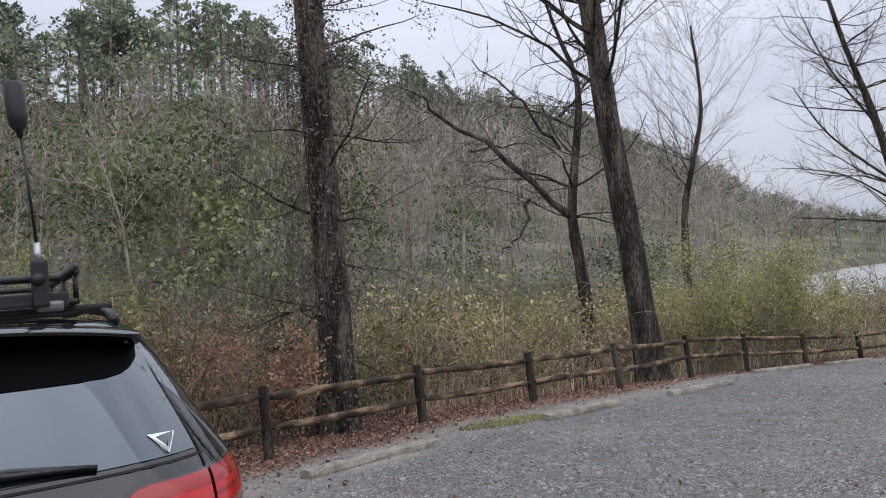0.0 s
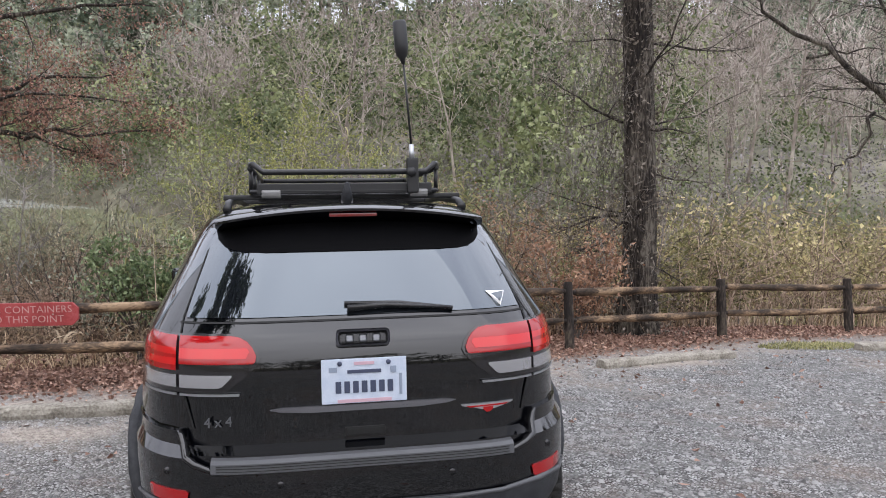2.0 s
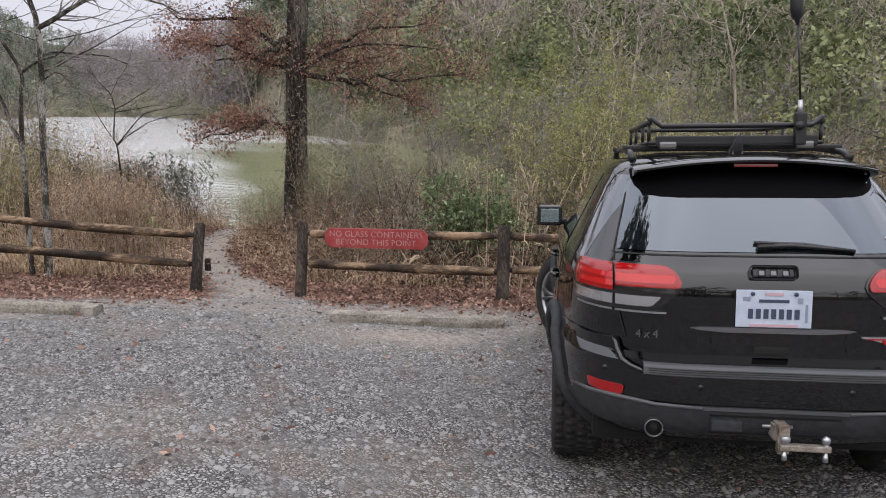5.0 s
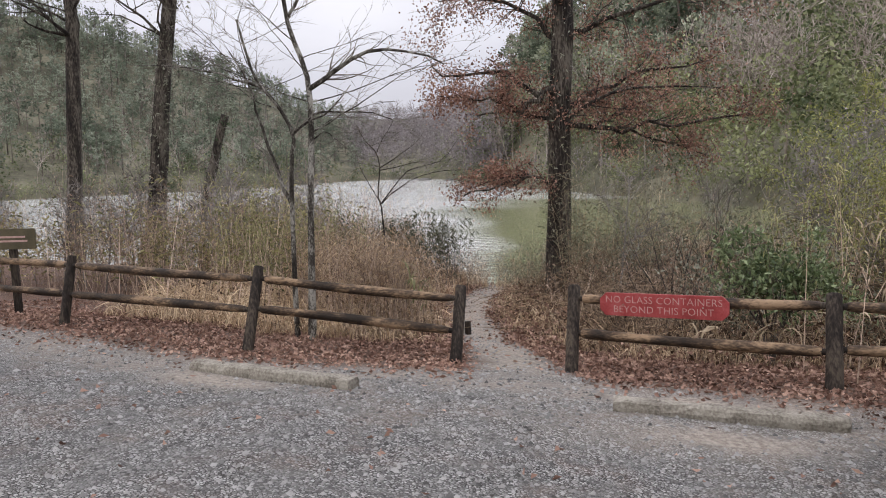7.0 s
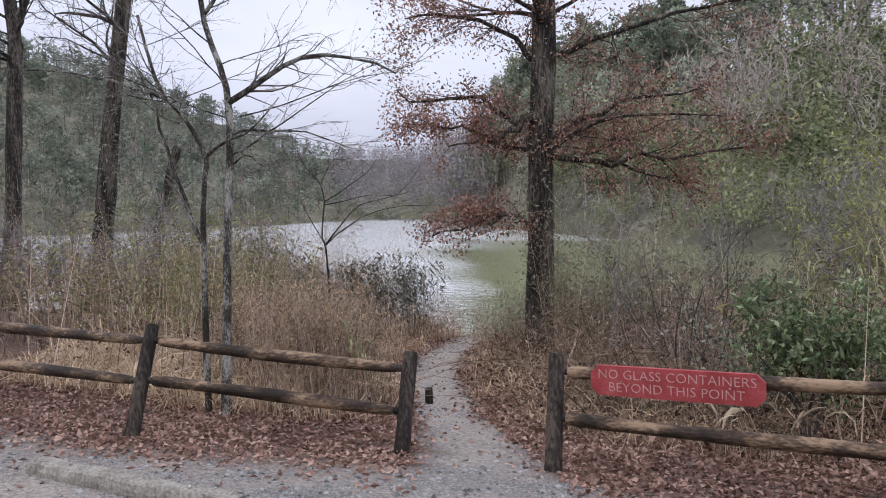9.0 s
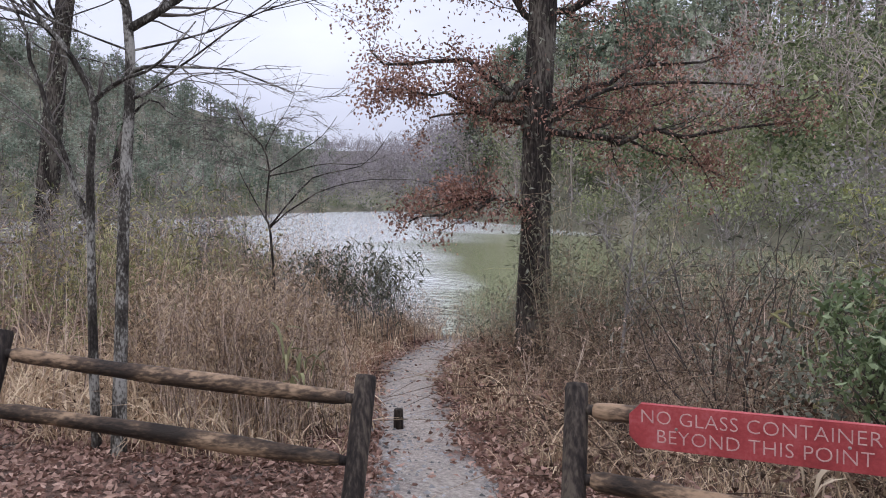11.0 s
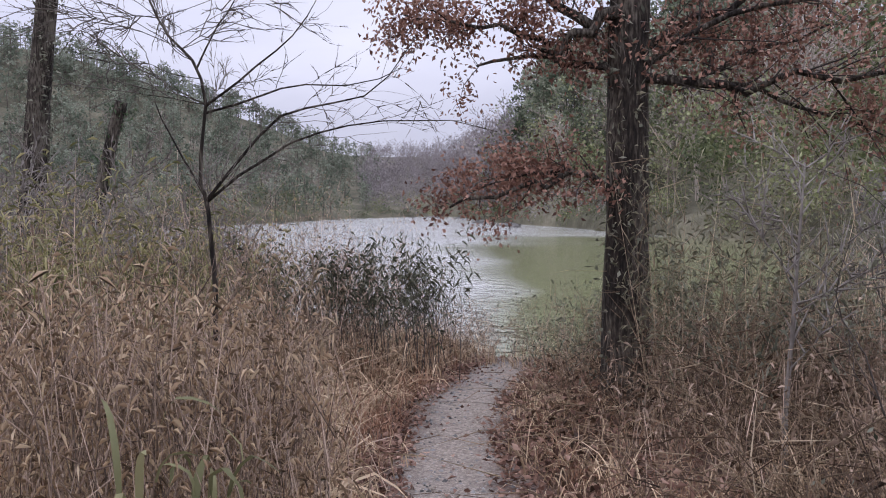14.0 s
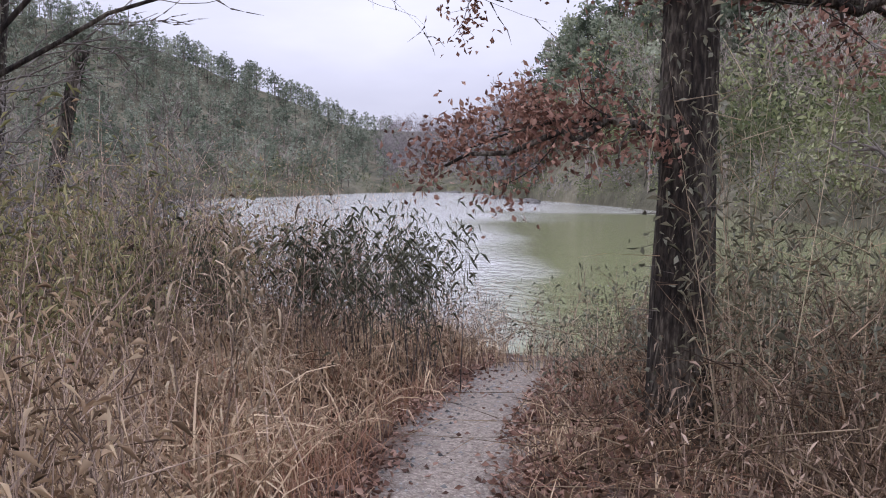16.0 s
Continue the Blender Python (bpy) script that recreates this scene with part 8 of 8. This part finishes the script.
    p, x, y, s, d = strew(21000, -17.5, -3, 3, 15, lambda x, y, s, d: (s > 1.0) * (s < 11.5) * (d < -0.7) * (d > -7) * patchy(x, y, 0.8, 71), rng)
    p[:, 2] += rng.uniform(0, 1, len(p)) ** 1.6 * np.interp(d, (-3, -0.7), (0.85, 0.3))
    leaves(dead, p, rng.normal(0, 1, (len(p), 3)), rng.uniform(0.04, 0.1, len(p)), rng.uniform(0.025, 0.055, len(p)), 0.5)
    p, x, y, s, d = strew(7000, -19, -9, -1, 10, lambda x, y, s, d: (s > 1.6) * (s < 11.5) * (d > 0.8) * (d < 6) * patchy(x, y, 0.7, 73), rng)
    p[:, 2] += rng.uniform(0, 1, len(p)) ** 1.6 * np.interp(d, (0.8, 3), (0.25, 0.8))
    leaves(dead, p, rng.normal(0, 1, (len(p), 3)), rng.uniform(0.04, 0.09, len(p)), rng.uniform(0.02, 0.045, len(p)), 0.5)
    p, x, y, s, d = strew(15000, -9, 0, 4, 14, lambda x, y, s, d: (s > 1.2) * (s < 9) * (d < -3.5) * patchy(x, y, 0.7, 75), rng)
    p[:, 2] += rng.uniform(0, 1, len(p)) ** 1.5 * 0.8
    leaves(dead, p, rng.normal(0, 1, (len(p), 3)), rng.uniform(0.04, 0.1, len(p)), rng.uniform(0.025, 0.055, len(p)), 0.5)
    stuff("rotting_undergrowth", dead, M_DARKLEAF, "dark leaves added as the shade inside the undergrowth", "undergrowth")
    stuff("leaf_litter", litter, M_LITTER, "brown fallen leaves along the fence and path", "leaf litter")
    # moss patch by the stop
    moss = Bag()
    a, r = rng.uniform(0, 6.28, 2600), rng.uniform(0, 1, 2600) ** 0.6
    x, y = 0.8 + 0.75 * r * np.cos(a), 11.3 + 0.45 * r * np.sin(a) + 0.35 * r * np.cos(a)
    blades(moss, to_world(np.stack([x, y, height(x, y)], 1)), rng.uniform(0.02, 0.06, 2600), 0.008, 0.4)
    stuff("moss_patch", moss, M_CANE, "small bright green mossy grass patch on gravel", "moss")
    # loose gravel
    gravel = Bag()
    octa = np.array([(1, 0, 0), (0, 1, 0), (-1, 0, 0), (0, -1, 0), (0, 0, 0.7), (0, 0, -0.5)])
    tris = np.array([(0, 1, 4), (1, 2, 4), (2, 3, 4), (3, 0, 4)])
    p, x, y, s, d = strew(90000, -13, 11, -2.5, 16, lambda x, y, s, d: (np.where(s < -0.7, 1.0, 0.55 * (np.abs(d) < 0.5))) * np.interp(np.hypot(x + 3, y - 2), (3, 12), (1, 0.25)) * (np.hypot(x, y) > 0.5) * (1 - 0.95 * bare_soil(x, y)), rng)
    q, x, y, s, d = strew(15000, -18.5, -6.4, 2.5, 12, lambda x, y, s, d: (s > -0.3) * (np.abs(d) < 0.45) * np.where(d > 0.05, 0.8, 0.25) * (1 - 0.9 * bare_soil(x, y)), rng)
    p = np.concatenate([p, q])
    n = len(p)
    sz = rng.uniform(0.008, 0.026, n) * np.where(rng.uniform(0, 1, n) < 0.12, 1.3, 1.0)
    a = rng.uniform(0, 6.28, n)
    v = octa[None] * (sz[:, None, None] * rng.uniform(0.6, 1.3, (n, 6, 1)))
    v = np.stack([v[..., 0] * np.cos(a)[:, None] - v[..., 1] * np.sin(a)[:, None], v[..., 0] * np.sin(a)[:, None] + v[..., 1] * np.cos(a)[:, None], v[..., 2]], -1) + p[:, None]
    gravel.add(v, tris[None] + 6 * np.arange(n)[:, None, None])
    # pale bowed canes and slim grey leaves by the oak
    pale, slim = Bag(), Bag()
    p, x, y, s, d = strew(900, -17, -4, 3, 15, lambda x, y, s, d: (s > 1.6) * (s < 11.5) * (d < -0.9) * (d > -6.5) * 0.6, rng)
    arches(p, rng.uniform(0.35, 1.3, len(p)) * np.interp(d, (-3, -0.9), (1, 0.5)), rng.uniform(0.6, 2.4, len(p)), 0.0085, pale)
    n = 46
    out, near = rng.uniform(0.25, 2.4, n), rng.uniform(-0.2, 1.2, n)
    xy = np.stack([-14.0 + 0.71 * out + 0.71 * near, 9.14 + 0.71 * out - 0.71 * near], 1)
    p = to_world(np.concatenate([xy, height(xy[:, 0], xy[:, 1])[:, None]], 1))
    top = p + np.stack([rng.normal(0, 0.3, n), rng.normal(0, 0.3, n), rng.uniform(1.5, 3.3, n)], 1)
    spikes(pale, p, top, 0.008)
    for _ in range(6):
        a = p + (top - p) * rng.uniform(0.35, 0.95, n)[:, None]
        spikes(pale, a, a + rng.normal(0, 0.28, (n, 3)) + (0, 0, 0.1), 0.005)
    per = 60
    k = rng.uniform(0.35, 1.03, (n, per))
    a = (p[:, None] + (top - p)[:, None] * k[..., None]).reshape(-1, 3) + rng.normal(0, 0.14, (n * per, 3))
    leaves(slim, a, rng.normal(0, 1, (n * per, 3)) + (0, 0, -0.3), rng.uniform(0.05, 0.12, n * per), rng.uniform(0.009, 0.016, n * per), 0.2, 0.4)
    stuff("pale_canes", pale, M_PALECANE, "pale grey-tan bowed canes in the brambles", "undergrowth")
    stuff("slim_leaves", slim, M_PALELEAF, "slim pale grey-green leaves on stems by the oak", "undergrowth")
    stuff("loose_gravel", gravel, M_STONE, "loose angular grey gravel on the lot", "gravel")


build_plants()


def build_laurel():
    rng = np.random.default_rng(15)
    at = on_ground(-7.15, 6.92)
    bush = thing("laurel_bush", at, "glossy dark green evergreen bush behind the fence", "bush")
    wood, leaf = Bag(), Bag()
    out = []
    for k in range(16):
        a = rng.uniform(0, 2 * math.pi)
        foot = np.array((0.12 * math.cos(a), 0.12 * math.sin(a), 0.5))
        spikes(wood, [(0, 0, -0.05)], [foot * 1.03], 0.02)
        grow(rng, foot, (0.5 * math.cos(a), 0.5 * math.sin(a), 0.9), rng.uniform(0.65, 1.2), 0.012, 1, SPEC_BIG, out)
    limbs_to(wood, wood, out, 2)
    for pts, radii, level in out:
        m = 7 if level >= 2 else 5
        k = rng.uniform(0.3, 1, m)
        p = pts[0] + (pts[-1] - pts[0]) * k[:, None] + rng.normal(0, 0.05, (m, 3))
        leaves(leaf, p, rng.normal(0, 1, (m, 3)) + (0, 0, 0.2), rng.uniform(0.055, 0.1, m), rng.uniform(0.024, 0.038, m), 0.15)
    bag_part("branchwork", wood, M_TWIG_DARK, bush)
    tagged(bag_part("foliage", leaf, M_LAUREL, bush), kind="stuff")


build_laurel()
M_PRIVET_DULL = leaf_mat("olive_shrub_blade", [(0.156, 0.156, 0.054), (0.405, 0.392, 0.162), (0.65, 0.6, 0.312)], 0.5, 0.35)
M_PRIVET = leaf_mat("privet_leaf", [(0.15, 0.16, 0.045), (0.3, 0.31, 0.1), (0.5, 0.485, 0.2)], 0.5, 0.35)


def build_privet(x, y, tall, stems, wide, seed, label, name="privet_shrub", mat=M_PRIVET, per=9, big=1.0):
    """A loose shrub of fine upright twigs."""
    rng = np.random.default_rng(seed)
    shrub = thing(name, on_ground(x, y), label, "shrub")
    wood, leaf, out = Bag(), Bag(), []
    for k in range(stems):
        a, r = rng.uniform(0, 2 * math.pi), rng.uniform(0.1, 1.0) * wide
        grow(rng, (r * math.cos(a), r * math.sin(a), -0.05), (0.28 * math.cos(a), 0.28 * math.sin(a), 1), rng.uniform(0.67, 1.0) * tall, 0.014, 1, SPEC_VASE, out)
    limbs_to(wood, wood, out, 2)
    for pts, radii, level in out:
        m = per if level >= 2 else per + 1
        k = rng.uniform(0.25, 1, m) if level >= 2 else rng.uniform(0.5, 1, m)
        i = np.minimum((k * (len(pts) - 1)).astype(int), len(pts) - 2)
        p = pts[i] + (pts[i + 1] - pts[i]) * rng.uniform(0, 1, m)[:, None] + rng.normal(0, 0.05, (m, 3))
        leaves(leaf, p, rng.normal(0, 1, (m, 3)) + (0, 0, 0.2), big * rng.uniform(0.04, 0.09, m), big * rng.uniform(0.016, 0.03, m), 0.2, 0.2)
    bag_part("branchwork", wood, M_TWIG, shrub)
    tagged(bag_part("foliage", leaf, mat, shrub), kind="stuff")


build_privet(-7.4, 10.9, 3.6, 22, 0.45, 16, "loose yellow-green shrub with fine upright twigs behind the fence")
# broad olive shrubs that half hide the river past the lot's end
for x, y, tall, stems, wide, seed, label in ((8.95, 23.6, 4.0, 26, 1.3, 41, "broad yellow-olive leafy shrub before the river"), (7.3, 23.4, 2.9, 18, 0.9, 42, "low yellow-olive leafy shrub beyond the leaning tree"), (10.9, 24.3, 3.0, 20, 1.2, 43, "wide olive leafy shrub behind the far fence")):
    build_privet(x, y, tall, stems, wide, seed, label, "olive_shrub", M_PRIVET_DULL, 4, 1.7)


def build_fan_shrub():
    """Bare dark stems fanning from one root."""
    rng = np.random.default_rng(17)
    shrub = thing("bare_shrub", on_ground(-9.3, 7.9), "leafless dark-stemmed shrub fanning up from the brambles", "shrub")
    wood, leaf, out = Bag(), Bag(), []
    for k in range(9):
        a = rng.uniform(0, 2 * math.pi)
        lean = rng.uniform(0.1, 0.5)
        grow(rng, (0.1 * math.cos(a), 0.1 * math.sin(a), -0.05), (lean * math.cos(a), lean * math.sin(a), 1), rng.uniform(1.8, 2.5), 0.011, 1, dict(SPEC_VASE, kids=(0, 4, 2, 0)), out)
    limbs_to(wood, wood, out, 2)
    for pts, radii, level in out[::2]:
        leaves(leaf, pts[-2:] + rng.normal(0, 0.02, (2, 3)), rng.normal(0, 1, (2, 3)), 0.05, 0.02)
    bag_part("branchwork", wood, M_TWIG_DARK, shrub)
    tagged(bag_part("foliage", leaf, M_GREYLEAF, shrub), kind="stuff")


build_fan_shrub()


def build_russet_bush(x, y, tall, seed):
    """A small bush that keeps its withered russet leaves."""
    rng = np.random.default_rng(seed)
    bush = thing("russet_bush", on_ground(x, y), "small bush with withered russet leaves behind the fence", "bush", "russet bushes")
    wood, leaf, out = Bag(), Bag(), []
    for k in range(12):
        a = rng.uniform(0, 2 * math.pi)
        grow(rng, (0.08 * math.cos(a), 0.08 * math.sin(a), -0.05), (0.35 * math.cos(a), 0.35 * math.sin(a), 1), tall * rng.uniform(0.6, 1.0), 0.01, 1, SPEC_VASE, out)
    limbs_to(wood, wood, out, 2)
    for pts, radii, level in out:
        m = 3
        p = pts[rng.integers(1, len(pts), m)] + rng.normal(0, 0.05, (m, 3))
        leaves(leaf, p, rng.normal(0, 1, (m, 3)) - (0, 0, 0.3), rng.uniform(0.05, 0.09, m), rng.uniform(0.025, 0.045, m), 0.4)
    bag_part("branchwork", wood, M_TWIG, bush)
    tagged(bag_part("foliage", leaf, M_RUSSET, bush), kind="stuff")


build_russet_bush(-2.5, 10.8, 1.5, 18)
build_russet_bush(-4.6, 12.6, 2.2, 19)
# ---- a tall evergreen beside the lot, which the car's window mirrors ----
def build_tall_pine():
    rng = np.random.default_rng(91)
    at = on_ground(-10.6, -3.4)
    tree = thing("tall_pine", at, "tall dark evergreen tree with a high crown at the lot's corner", "tree")
    trunk, leaf = Bag(), Bag()
    tube(trunk, [(0, 0, -0.3), (0, 0, 1.5), (0.1, 0, 8), (0.2, 0.3, 15.0)], (0.3, 0.25, 0.2, 0.06), 9, 0.03)
    bag_part("trunk", trunk, M_BARK, tree, smooth=True)
    n = 15000
    lobes = rng.normal(0, 1, (60, 3)) * (2.6, 2.6, 0.35) + (0.2, 0.3, 15.2)
    p = lobes[rng.integers(0, 60, n)] + rng.normal(0, 0.35, (n, 3))
    leaves(leaf, p, rng.normal(0, 1, (n, 3)), rng.uniform(0.25, 0.45, n), rng.uniform(0.16, 0.28, n))
    tagged(bag_part("foliage", leaf, M_PINE, tree), kind="stuff")


build_tall_pine()
